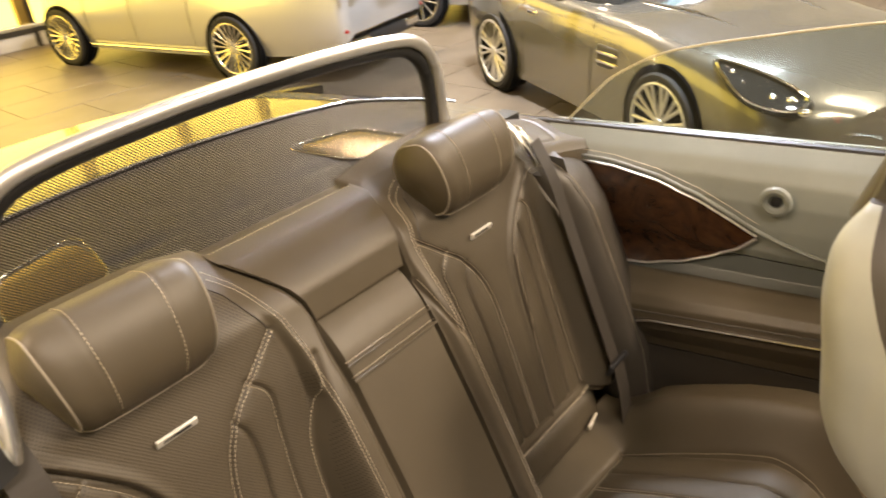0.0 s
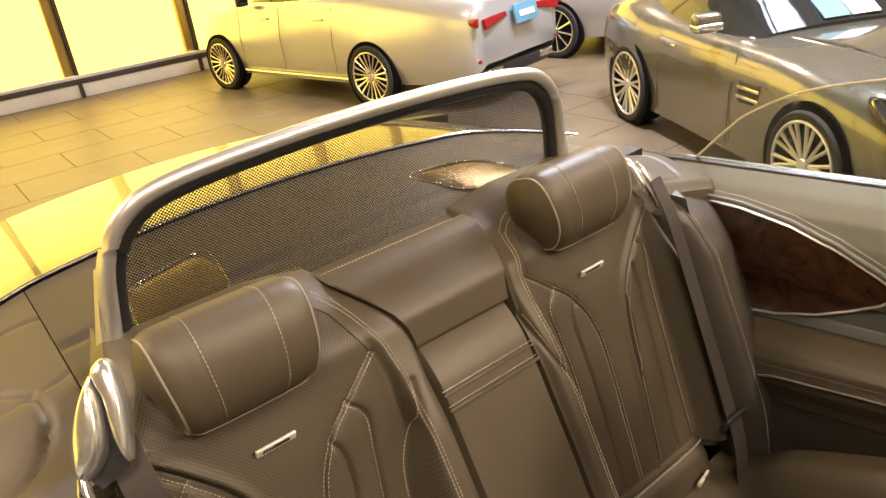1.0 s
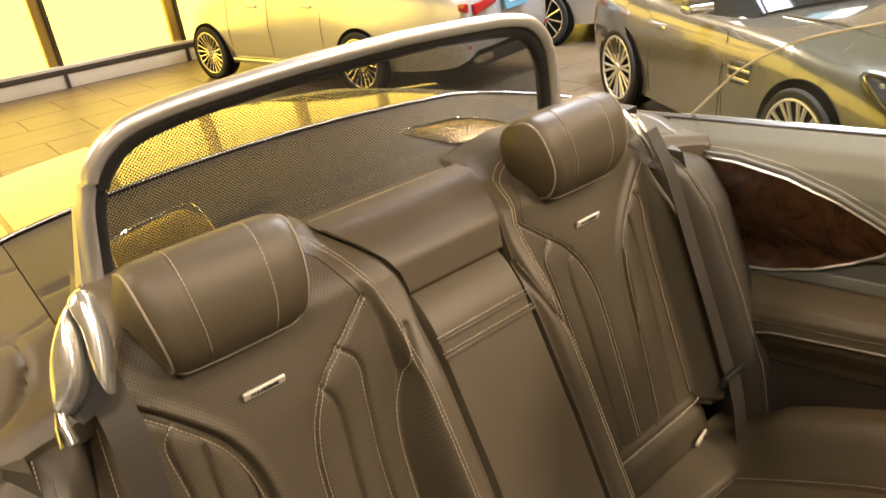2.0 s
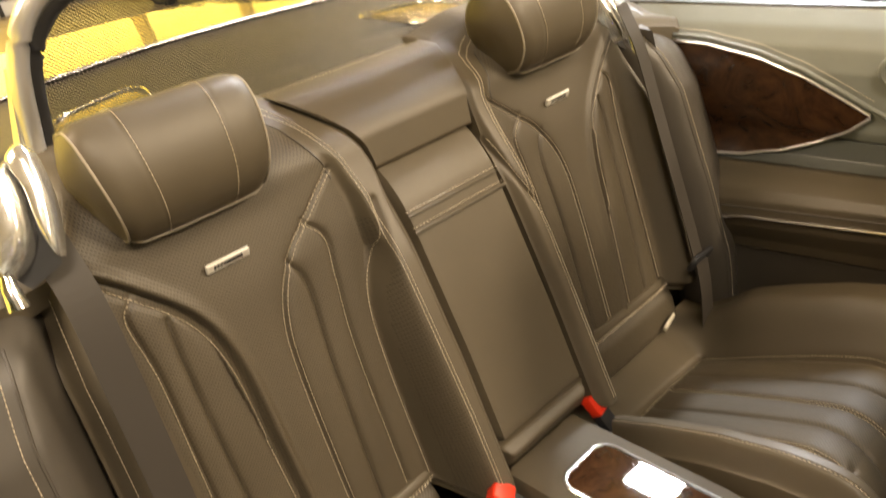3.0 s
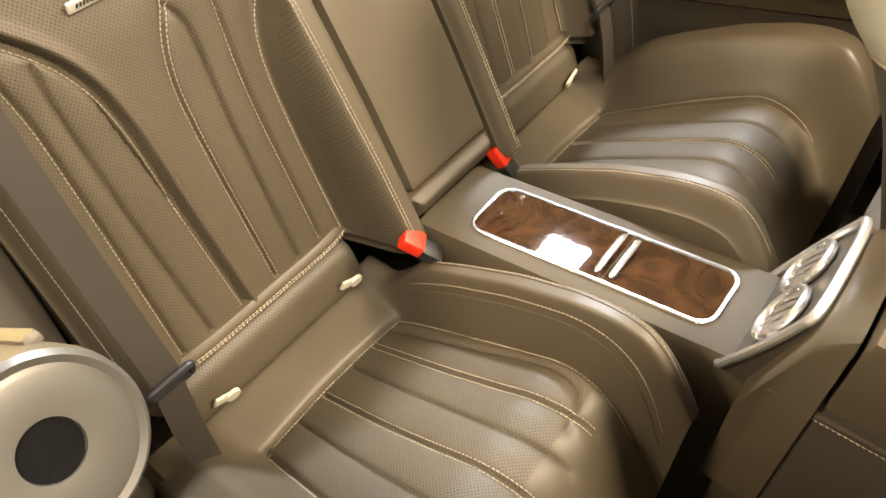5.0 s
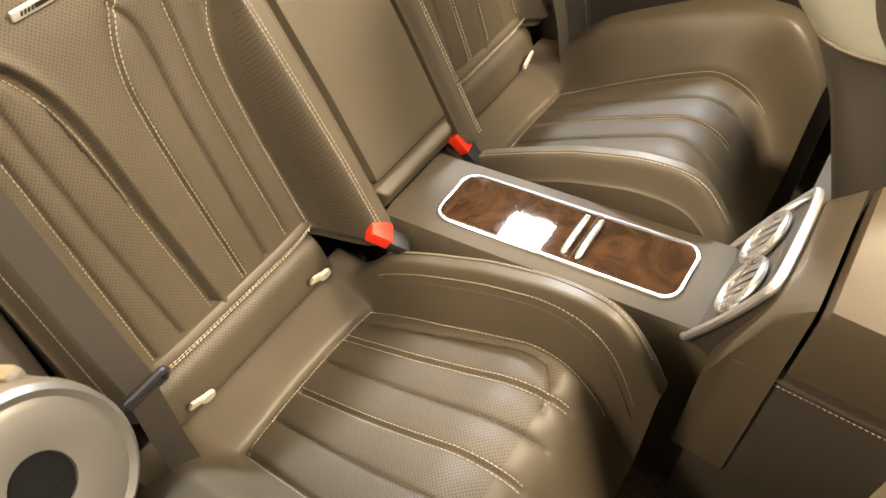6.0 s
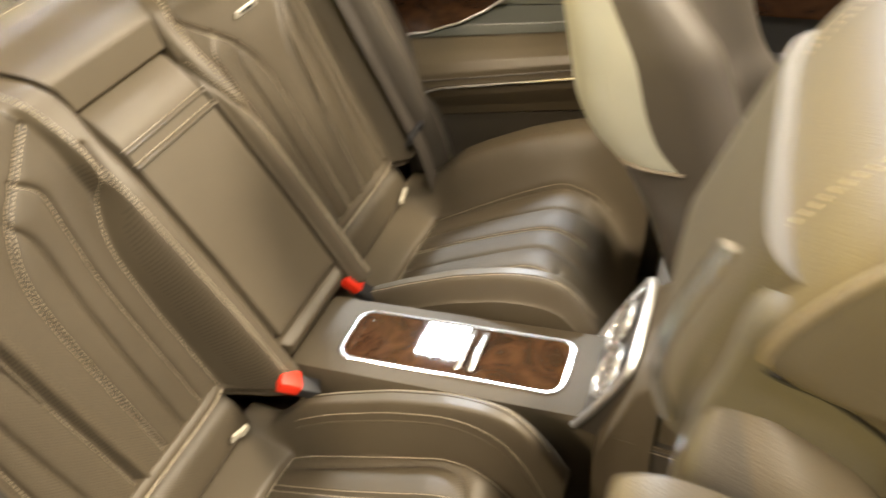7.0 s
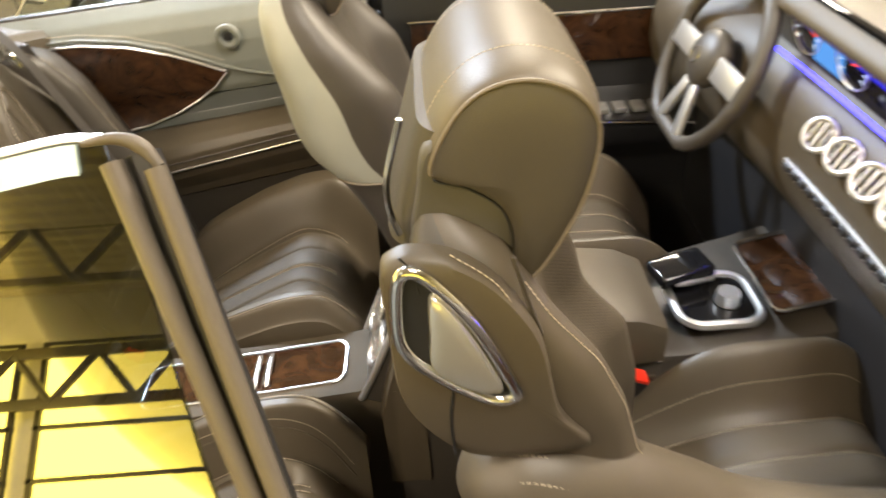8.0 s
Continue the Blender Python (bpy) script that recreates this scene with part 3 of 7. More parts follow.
bm = bmesh.new()
prof = [(-0.112, 0.28), (-0.108, 0.62), (-0.106, 0.685), (-0.096, 0.702), (-0.07, 0.707), (0.07, 0.707), (0.096, 0.702), (0.106, 0.685), (0.108, 0.62), (0.112, 0.28)]
ys = np.linspace(-0.07, -0.66, 24)
rows = [[bm.verts.new((x * 0.9 + con_x(y), y, z + (con_z(y) - 0.707 if z > 0.6 else 0))) for x, z in prof] for y in ys]
for a, b in zip(rows, rows[1:]):
    for i in range(len(prof) - 1):
        bm.faces.new((a[i], b[i], b[i + 1], a[i + 1]))
bm.faces.new(rows[0])
bm.faces.new(rows[-1][::-1])
bmesh.ops.recalc_face_normals(bm, faces=bm.faces)
M_CONSOLE = leather("console_leather", (0.07, 0.056, 0.036), 0.6)
nodes_of(M_CONSOLE)[2].inputs["Specular IOR Level"].default_value = 0.25
cpart("body", bm, M_CONSOLE)


def rounded_loop(x0, x1, y0, y1, r, n=8):
    pts = []
    for cx, cy, a0 in ((x1 - r, y1 - r, 0), (x0 + r, y1 - r, 90), (x0 + r, y0 + r, 180), (x1 - r, y0 + r, 270)):
        for k in range(n + 1):
            a = radians(a0 + 90 * k / n)
            pts.append((cx + r * math.cos(a), cy + r * math.sin(a)))
    return pts


loop = rounded_loop(-0.063, 0.063, -0.560, -0.143, 0.032)
verts, n = [], len(loop)
for dx, h in ((0.0015, 0.0), (0.002, 0.003), (0.0042, 0.0045), (0.0075, 0.004), (0.0095, 0.001)):
    for x, y in rounded_loop(-0.063 + dx, 0.063 - dx, -0.560 + dx, -0.143 - dx, 0.032 - dx):
        verts.append((x + con_x(y), y, con_z(y) + h))
fr = pydata("lid_frame", verts, [(r * n + i, r * n + (i + 1) % n, (r + 1) * n + (i + 1) % n, (r + 1) * n + i) for r in range(4) for i in range(n)], M_CHROME, console, "polished chrome frame")
fr.matrix_parent_inverse = ci


def lid(y0, y1, name):
    pts = [(x, min(max(y, y0), y1)) for x, y in rounded_loop(-0.0545, 0.0545, -0.5515, -0.1515, 0.0235)]
    out = [pts[0]]
    for p in pts[1:]:
        if math.dist(p, out[-1]) > 1e-5:
            out.append(p)
    n = len(out)
    verts = [(x + con_x(y), y, con_z(y) + 0.0015) for x, y in out] + [(x + con_x(y), y, con_z(y) - 0.012) for x, y in out]
    faces = [tuple(range(n))] + [(i, n + i, n + (i + 1) % n, (i + 1) % n) for i in range(n)]
    ob = pydata(name, verts, faces, M_WOOD, console, "glossy burr walnut sliding lid", smooth=False)
    ob.matrix_parent_inverse = ci
    return ob


lid_a = lid(-0.5515, -0.3885, "lid")
lid_b = lid(-0.3865, -0.1515, "lid")
for y, p in ((-0.399, lid_a), (-0.375, lid_b)):
    ends = [(-0.045, 0.0045), (-0.040, 0.007), (-0.02, 0.0085), (0.02, 0.0085), (0.040, 0.007), (0.045, 0.0045)]
    tube("handle_bar", [(con_x(y) + x, y, con_z(y) + h) for x, h in ends], [0.003, 0.0052, 0.0058, 0.0058, 0.0052, 0.003], M_SATIN, p, "chrome pull bar", sides=12, flat=0.8)

# vent tower at the console's front
tower = thing("vent_tower", "rear vent panel with two round aluminium vents, chrome framed", "air vent", (0, -0.64, 0.7))
ti = Matrix.Translation(-tower.location)
VX = Vector((1, 0, 0))
VO = Vector((0.016, -0.594, 0.715))
VU = Vector((0, -0.40, 0.917)).normalized()
VN = VU.cross(VX).normalized()


def on_vent(x, u, n=0.0):
    return VO + VX * x + VU * u + VN * n


outline = spline([(-0.096, 0.0), (-0.102, 0.08), (-0.098, 0.152), (-0.082, 0.180), (0.0, 0.186), (0.082, 0.180), (0.098, 0.152), (0.102, 0.08), (0.096, 0.0), (0.08, -0.012), (0.0, -0.016), (-0.08, -0.012), (-0.096, 0.0)], 5)[:-1]
n = len(outline)
verts = [on_vent(x, u, 0.0) for x, u in outline] + [on_vent(x, u, -0.06) for x, u in outline]
ob = pydata("panel", verts, [tuple(range(n))] + [(i, n + i, n + (i + 1) % n, (i + 1) % n) for i in range(n)], M_TRIM, tower, smooth=False)
ob.matrix_parent_inverse = ti
ob = tube("frame", [on_vent(x, u, 0.004) for x, u in outline], 0.0065, M_BRUSHED, tower, "satin aluminium frame", closed=True)
ob.matrix_parent_inverse = ti
for vx in (-0.047, 0.047):
    c = (vx, 0.098)
    ring = [on_vent(c[0] + 0.041 * math.cos(a), c[1] + 0.041 * math.sin(a), 0.008) for a in np.linspace(0, 2 * math.pi, 33)[:-1]]
    vent = tube("vent", ring, 0.006, M_SATIN, tower, "round aluminium vent nozzle", closed=True)
    vent.matrix_parent_inverse = ti
    cup = [on_vent(c[0] + 0.039 * math.cos(a), c[1] + 0.039 * math.sin(a), h) for h in (0.006, -0.03) for a in np.linspace(0, 2 * math.pi, 33)[:-1]]
    ob = pydata("cup", cup, [(i, (i + 1) % 32, 32 + (i + 1) % 32, 32 + i) for i in range(32)] + [tuple(range(32, 64))], M_BLACK, vent)
    for k in (-0.027, -0.011, 0.006, 0.023):
        h = math.sqrt(0.039 ** 2 - k ** 2)
        pts = [on_vent(c[0] + k, c[1] + q * h, 0.010 - 0.004 * q * q) for q in np.linspace(-1, 1, 9)]
        ob = tube("blade", pts, [0.0052] * 9, M_SATIN, vent, "satin vent blade", sides=6, flat=0.5)

# armrest box of the front centre console
box_ = thing("armrest_box", "brown leather front centre armrest box with a seam across the lid", "armrest", (0.01, -0.85, 0.6))
bi = Matrix.Translation(-box_.location)


def loft_y(sections, material, parent, name, inv, label=""):
    """Sections of (y, half width, z bottom, z top, centre x): a softly rounded box along y."""
    bm = bmesh.new()
    rows = []
    for y, hw, z0, z1, cx in sections:
        r = min(0.02, hw * 0.3)
        ring = [(-hw, z0), (-hw, z1 - r), (-hw + r * 0.3, z1 - r * 0.3), (-hw + r, z1), (hw - r, z1), (hw - r * 0.3, z1 - r * 0.3), (hw, z1 - r), (hw, z0)]
        rows.append([bm.verts.new((cx + x, y, z)) for x, z in ring])
    for a, b in zip(rows, rows[1:]):
        for i in range(7):
            bm.faces.new((a[i], b[i], b[i + 1], a[i + 1]))
    bm.faces.new(rows[0])
    bm.faces.new(rows[-1][::-1])
    bmesh.ops.recalc_face_normals(bm, faces=bm.faces)
    ob = part(name, bm, material, parent, label)
    ob.matrix_parent_inverse = inv
    return ob


loft_y([(-0.628, 0.108, 0.5, 0.72, -0.012), (-0.648, 0.11, 0.5, 0.80, -0.012), (-0.676, 0.11, 0.5, 0.890, -0.012), (-0.71, 0.112, 0.5, 0.925, -0.012)], M_LEATHER, box_, "rear_block", bi)
loft_y([(-0.716, 0.112, 0.80, 0.925, -0.012), (-0.722, 0.114, 0.80, 0.935, -0.012), (-0.95, 0.114, 0.80, 0.925, -0.012), (-1.10, 0.112, 0.80, 0.905, -0.012), (-1.15, 0.108, 0.80, 0.88, -0.012)], M_LEATHER, box_, "lid", bi)
loft_y([(-0.65, 0.107, 0.3, 0.795, -0.012), (-1.15, 0.107, 0.3, 0.795, -0.012)], M_TRIM, box_, "box_body", bi)

for sgn in (-1, 1):
    ob = stitches("lid_stitching", [(-0.012 + sgn * 0.1075, y, 0.762 + 0.03 * (y + 0.66)) for y in np.linspace(-0.665, -1.13, 30)], box_, (sgn, 0, 0), r=0.0006)
    ob.matrix_parent_inverse = bi
    ob = tube("side_seam", [(-0.012 + sgn * 0.1065, y, 0.775 + 0.03 * (y + 0.66)) for y in np.linspace(-0.655, -1.14, 20)], 0.0045, M_LEATHER, box_, sides=6)
    ob.matrix_parent_inverse = bi

# ---- belt buckles ----
for sgn in (-1, 1):
    bk = thing("belt_buckle", "red and black seat belt buckle beside the rear console", "seat belt buckle", (sgn * 0.128, -0.05, 0.6), group="rear belt buckles")
    m = pose(-0.140, -0.104, 0.697, -52, 0, 35) if sgn < 0 else pose(0.130, -0.084, 0.676, -40, 0, 12)
    bm = box_bm(0, 0, 0, 0.034, 0.02, 0.05, 0.004, 2)
    bmesh.ops.transform(bm, matrix=m @ pose(0, 0.004, -0.022), verts=bm.verts)
    ob = part("housing", bm, M_BLACK, bk)
    ob.matrix_parent_inverse = Matrix.Translation(-bk.location)
    bm = box_bm(0, 0, 0, 0.038, 0.024, 0.04, 0.004, 3)
    bmesh.ops.transform(bm, matrix=m @ pose(0, -0.001, 0.012), verts=bm.verts)
    ob = part("button", bm, M_RED, bk, "red release button")
    ob.matrix_parent_inverse = Matrix.Translation(-bk.location)

# ---- showroom ----
room = thing("floor", "large grey-brown stone floor tiles with thin joints", "floor", (0, 0, FLOOR_Z), kind="structure")
M_FLOOR = mat("floor_stone", (0.2, 0.18, 0.15), 0.22)
mottled(M_FLOOR, (0.12, 0.096, 0.068), (0.19, 0.155, 0.112), 2.2, 0.3, 0.7, (0.36, 0.5))
bumped(M_FLOOR, 3, 0.04, 0.002)
M_JOINT = mat("floor_joint", (0.06, 0.052, 0.045), 0.8)
bumped(M_JOINT, 80, 0.2, 0.002)
pydata("floor_bed", [(-12, -12, -0.006), (16, -12, -0.006), (16, 14, -0.006), (-12, 14, -0.006)], [(0, 1, 2, 3)], M_JOINT, room, smooth=False)
M_WALL = mat("wall_paint", (0.55, 0.53, 0.49), 0.7)
mottled(M_WALL, (0.5, 0.48, 0.44), (0.58, 0.56, 0.52), 1.5)
M_MULLION = mat("brass_toned_frame", (0.35, 0.24, 0.06), 0.35, 0.6)
M_FRAME = mat("dark_frame", (0.05, 0.045, 0.04), 0.4, 0.4)
M_SKY = glow("bright_yellow_daylight", (1.0, 0.74, 0.12), 3.1)

WALL_Y = 10.5
wall = thing("window_1", "tall window wall with amber frames and bright yellow panes", "window", (0, WALL_Y, FLOOR_Z), kind="structure")
wi = Matrix.Translation(-wall.location)


def wpart(name, bm, material, label=""):
    ob = part(name, bm, material, wall, label)
    ob.matrix_parent_inverse = wi
    return ob


for i in range(-7, 8):
    x = 1.42 + 1.77 * i
    wpart("mullion", box_bm(x, WALL_Y, FLOOR_Z + 2.0, 0.13, 0.12, 4.0, 0.008), M_MULLION)
    wpart("mullion_edge", box_bm(x + 0.09, WALL_Y - 0.04, FLOOR_Z + 2.0, 0.05, 0.14, 4.0, 0.006), M_FRAME)
wpart("sill", box_bm(1.4, WALL_Y - 0.02, FLOOR_Z + 0.23, 26, 0.16, 0.07, 0.008), M_FRAME)
wpart("sill_strip", box_bm(1.4, WALL_Y - 0.06, FLOOR_Z + 0.29, 26, 0.12, 0.05, 0.006), M_BRUSHED)
wpart("kerb", box_bm(1.4, WALL_Y + 0.03, FLOOR_Z + 0.095, 26, 0.2, 0.19, 0.01), M_WALL)
pydata("backdrop", [(-12, WALL_Y + 0.35, 0), (15, WALL_Y + 0.35, 0), (15, WALL_Y + 0.35, 4.4), (-12, WALL_Y + 0.35, 4.4)], [(0, 1, 2, 3)], M_SKY, None, smooth=False)
tagged(bpy.data.objects["backdrop"], "bright yellow daylight outside the window wall", "backdrop", kind="structure")
for nm, at, size in (("wall_north", (2, WALL_Y + 0.5, (3.9 + CEIL) / 2), (28.4, 0.2, CEIL - 3.9)), ("wall_east", (15.1, 1, (FLOOR_Z + CEIL) / 2), (0.2, 26, CEIL - FLOOR_Z)),
                     ("wall_south", (2, -11.1, (FLOOR_Z + CEIL) / 2), (26.4, 0.2, CEIL - FLOOR_Z)), ("wall_west", (-11.1, 1, (FLOOR_Z + CEIL) / 2), (0.2, 26, CEIL - FLOOR_Z))):
    link_bm(nm, box_bm(*at, *size), M_WALL, smooth=False)
M_CEIL = mat("ceiling_sheet", (0.4, 0.37, 0.32), 0.6)
link_bm("ceiling", box_bm(2, 1, CEIL + 0.1, 28.4, 26.4, 0.2), M_CEIL, smooth=False)
for nm in ("wall_north", "wall_east", "wall_south", "wall_west", "ceiling"):
    tagged(bpy.data.objects[nm], "plain painted showroom " + nm.split("_")[0], nm.split("_")[0], kind="structure")

# ---- side trims of the cabin ----
def keyed(table):
    xs, ys = zip(*table)
    return lambda v: float(np.interp(v, xs, ys))


def belt_z(y):
    return 1.172 - 0.075 * (y - 0.3)


side_x = keyed([(0.30, 0.715), (0.52, 0.725), (0.62, 0.735), (0.70, 0.735), (0.745, 0.722), (0.785, 0.70), (0.82, 0.692), (0.85, 0.695), (0.875, 0.708), (0.895, 0.73), (0.915, 0.76), (0.94, 0.785),
                (0.985, 0.795), (1.01, 0.785), (1.06, 0.782), (1.11, 0.785), (1.15, 0.80), (1.18, 0.825), (1.20, 0.85), (1.21, 0.862)])


side_rise = keyed([(0.3, 0.0), (0.5, 0.05), (0.65, 0.15), (0.80, 0.2), (0.85, 0.19), (0.93, 0.12), (1.0, 0.075), (1.21, 0.075)])


def side_point(sign, y, v, proud=0.0):
    """v is the height of the profile at the rear; the upper half climbs slightly towards the front."""
    z = v + side_rise(v) * (0.03 - y) + 0.02 * float(smooth(0.95, 1.2, v)) - 0.02
    return Vector((sign * (side_x(v) - proud), y, z))


M_GREYTRIM = leather("grey_green_trim", (0.06, 0.064, 0.057), 0.38)


def deck_edge(x):
    return 0.835 - 0.25 * x * x


def deck_z(x, y):
    return 1.272 + 0.012 * (y - 0.3) - 0.04 * abs(x) ** 2.2 - 0.25 * max(0.0, abs(x) - 0.52) ** 1.4


def side_trim(sign):
    t = thing("side_trim", "grey-brown padded leather side trim with armrest roll and walnut panel" if sign > 0 else "brown leather side trim beside the rear seat", "side trim", (sign * 0.8, 0, 0.3), group="rear side trims")
    inv = Matrix.Translation(-t.location)

    def own(ob):
        ob.matrix_parent_inverse = inv
        return ob

    y0, y1 = (-0.62, 0.34)
    ys = np.linspace(y0, y1, 90)

    def piece(name, v0, v1, n, material, back=0.05, label=""):
        P = np.array([[side_point(sign, y, v) for y in ys] for v in np.linspace(v0, v1, n)])
        if sign < 0:
            P = P[:, ::-1]
        return own(sheet(name, P[::-1], material, t, label, back=(sign * back, 0, 0)))

    piece("lower_panel", 0.30, 0.716, 26, M_TRIM)
    piece("armrest_roll", 0.72, 0.916, 50, M_LEATHER)
    piece("middle_panel", 0.920, 0.985, 24, M_GREYTRIM)
    piece("upper_pad", 0.989, 1.21, 50, M_SOFT)
    own(tube("chrome_strip", [side_point(sign, y, 0.800 + 0.014 * math.sin(max(0, min(1, (0.0 - y) / 0.06)) * math.pi / 2), 0.004) for y in np.linspace(0.02, y0, 40)], 0.004, M_CHROME, t, "thin chrome strip", sides=6))
    own(tube("armrest_seam", [side_point(sign, y, 0.835, 0.001) for y in np.linspace(0.04, y0, 40)], 0.0022, M_TRIM, t, sides=6))
    # walnut leaf
    top = keyed([(-0.235, 1.052), (-0.18, 1.075), (-0.10, 1.105), (0.0, 1.127), (0.12, 1.137), (0.25, 1.132)])
    low = keyed([(-0.235, 1.046), (-0.20, 1.010), (-0.15, 0.975), (-0.08, 0.94), (0.0, 0.915), (0.06, 0.905), (0.065, 0.905), (0.25, 1.125)])
    yy = np.linspace(-0.235, 0.25, 60)

    def leaf(y, k, proud):
        z = low(y) * (1 - k) + top(y) * k
        v = z
        for _ in range(4):
            v = z + 0.02 - side_rise(v) * (0.03 - y) - 0.02 * float(smooth(0.95, 1.2, v))
        return Vector((sign * (side_x(v) - proud), y, z))

    P = np.array([[leaf(y, k, 0.006) for y in yy] for k in np.linspace(0, 1, 14)])
    if sign < 0:
        P = P[:, ::-1]
    own(sheet("wood_panel", P[::-1], M_WOOD, t, "glossy dark walnut panel", back=(sign * 0.02, 0, 0)))
    own(tube("wood_chrome", [leaf(y, 1.0, 0.008) for y in yy], 0.0032, M_BRUSHED, t, "chrome edge of the walnut panel", sides=6))
    own(tube("wood_chrome", [leaf(y, 0.0, 0.008) for y in yy[:37]], 0.0032, M_BRUSHED, t, "chrome edge of the walnut panel", sides=6))
    own(tube("piping", [leaf(y, 1.0, 0.010) + Vector((0, 0, 0.014)) for y in yy], 0.005, M_SOFT, t, sides=8))
    ext = [leaf(-0.235, 1.0, 0.010) + Vector((0, 0, 0.014)), Vector((sign * 0.778, -0.30, 1.045)), Vector((sign * 0.78, -0.40, 1.03)), Vector((sign * 0.78, -0.6, 1.03))]
    own(tube("piping", spline(ext, 8), 0.005, M_SOFT, t, sides=8))
    own(stitches("stitching", [leaf(y, 1.0, 0.0) + Vector((-sign * 0.005, 0, 0.028)) for y in yy], t, (-sign, 0, 0.2)))
    # seat switch
    sw = rounded_loop(-0.345, -0.205, 0.922, 0.948, 0.008, 4)
    own(tube("switch_frame", [(sign * 0.797, y, z - 0.08 * (y + 0.27)) for y, z in sw], 0.0032, M_CHROME, t, "chrome window switch frame", closed=True, sides=6))
    own(part("switch", box_bm(sign * 0.80, -0.275, 0.936, 0.012, 0.13, 0.018, 0.004, 2), M_BLACK, t))
    # round hook
    c = Vector((sign * 0.775, -0.262, 1.142))
    ring = [c + Vector((0, 0.024 * math.cos(a), 0.024 * math.sin(a))) for a in np.linspace(0, 2 * math.pi, 25)[:-1]]
    hk = own(tube("hook_ring", ring, 0.009, M_SOFT, t, "round coat hook", closed=True))
    part("hook_socket", box_bm(c.x, c.y, c.z, 0.008, 0.02, 0.02, 0.004, 2), M_BLACK, hk)
    # belt-line chrome and rubber
    own(tube("belt_rubber", [(sign * 0.872, y, belt_z(y) + 0.014) for y in np.linspace(0.62, y0 - 0.8, 60)], 0.012, M_BLACK, t, "black belt-line seal", sides=8))
    own(tube("belt_chrome", [(sign * 0.893, y, belt_z(y) + 0.016) for y in np.linspace(0.70, y0 - 0.8, 60)], 0.0055, M_CHROME, t, "chrome belt-line strip", sides=8))
    # broad padded column between the seat and the side trim, with a stitched edge
    col_x = keyed([(0.50, 0.700), (0.67, 0.695), (0.80, 0.672), (0.95, 0.652), (1.10, 0.638), (1.235, 0.600)])
    col_y = keyed([(0.50, -0.035), (0.72, 0.0), (0.90, 0.055), (1.10, 0.13), (1.235, 0.215)])

    def column(z, u):
        a, b = col_x(z) - 0.055, 0.80 - 0.02 * float(smooth(1.1, 1.235, z))
        k = min(1.0, u / 0.3)
        x = a + (b - a) * u
        y = col_y(z) + 0.09 * (1 - math.sin(k * math.pi / 2)) - 0.035 + 0.11 * max(0.0, u - 0.45) ** 1.6
        top = deck_z(x, 0.25) - 0.024
        z = 0.5 + (z - 0.5) * (top - 0.5) / 0.735
        return Vector((sign * x, y + 22.0 * max(0.0, z - top + 0.07) ** 2, z))

    P = np.array([[column(z, u) for u in np.linspace(0, 1, 34)] for z in np.linspace(0.5, 1.235, 60)])
    if sign < 0:
        P = P[:, ::-1]
    own(sheet("seat_column", P, M_TRIM, t, "dark leather column beside the seat back", back=(0, 0.015, 0)))
    own(stitches("stitching", [column(z, 0.36) + Vector((0, -0.001, 0)) for z in np.linspace(0.55, 1.225, 50)], t, (0, -1, 0)))
    own(tube("column_seam", [column(z, 0.30) + Vector((0, 0.0005, 0)) for z in np.linspace(0.55, 1.19, 40)], 0.002, M_TRIM, t, sides=6))
    # filler between the seat column and the trim
    P = np.array([[(sign * (0.64 + 0.14 * k), 0.10 + 0.21 * k + 0.31 * (z - 1.0), z) for k in np.linspace(0, 1, 8)] for z in np.linspace(0.5, 1.2, 12)])
    if sign < 0:
        P = P[:, ::-1]
    own(sheet("corner_trim", P, M_TRIM, t, back=(0, 0.06, 0)))
    return t


side_trim(1)
side_trim(-1)

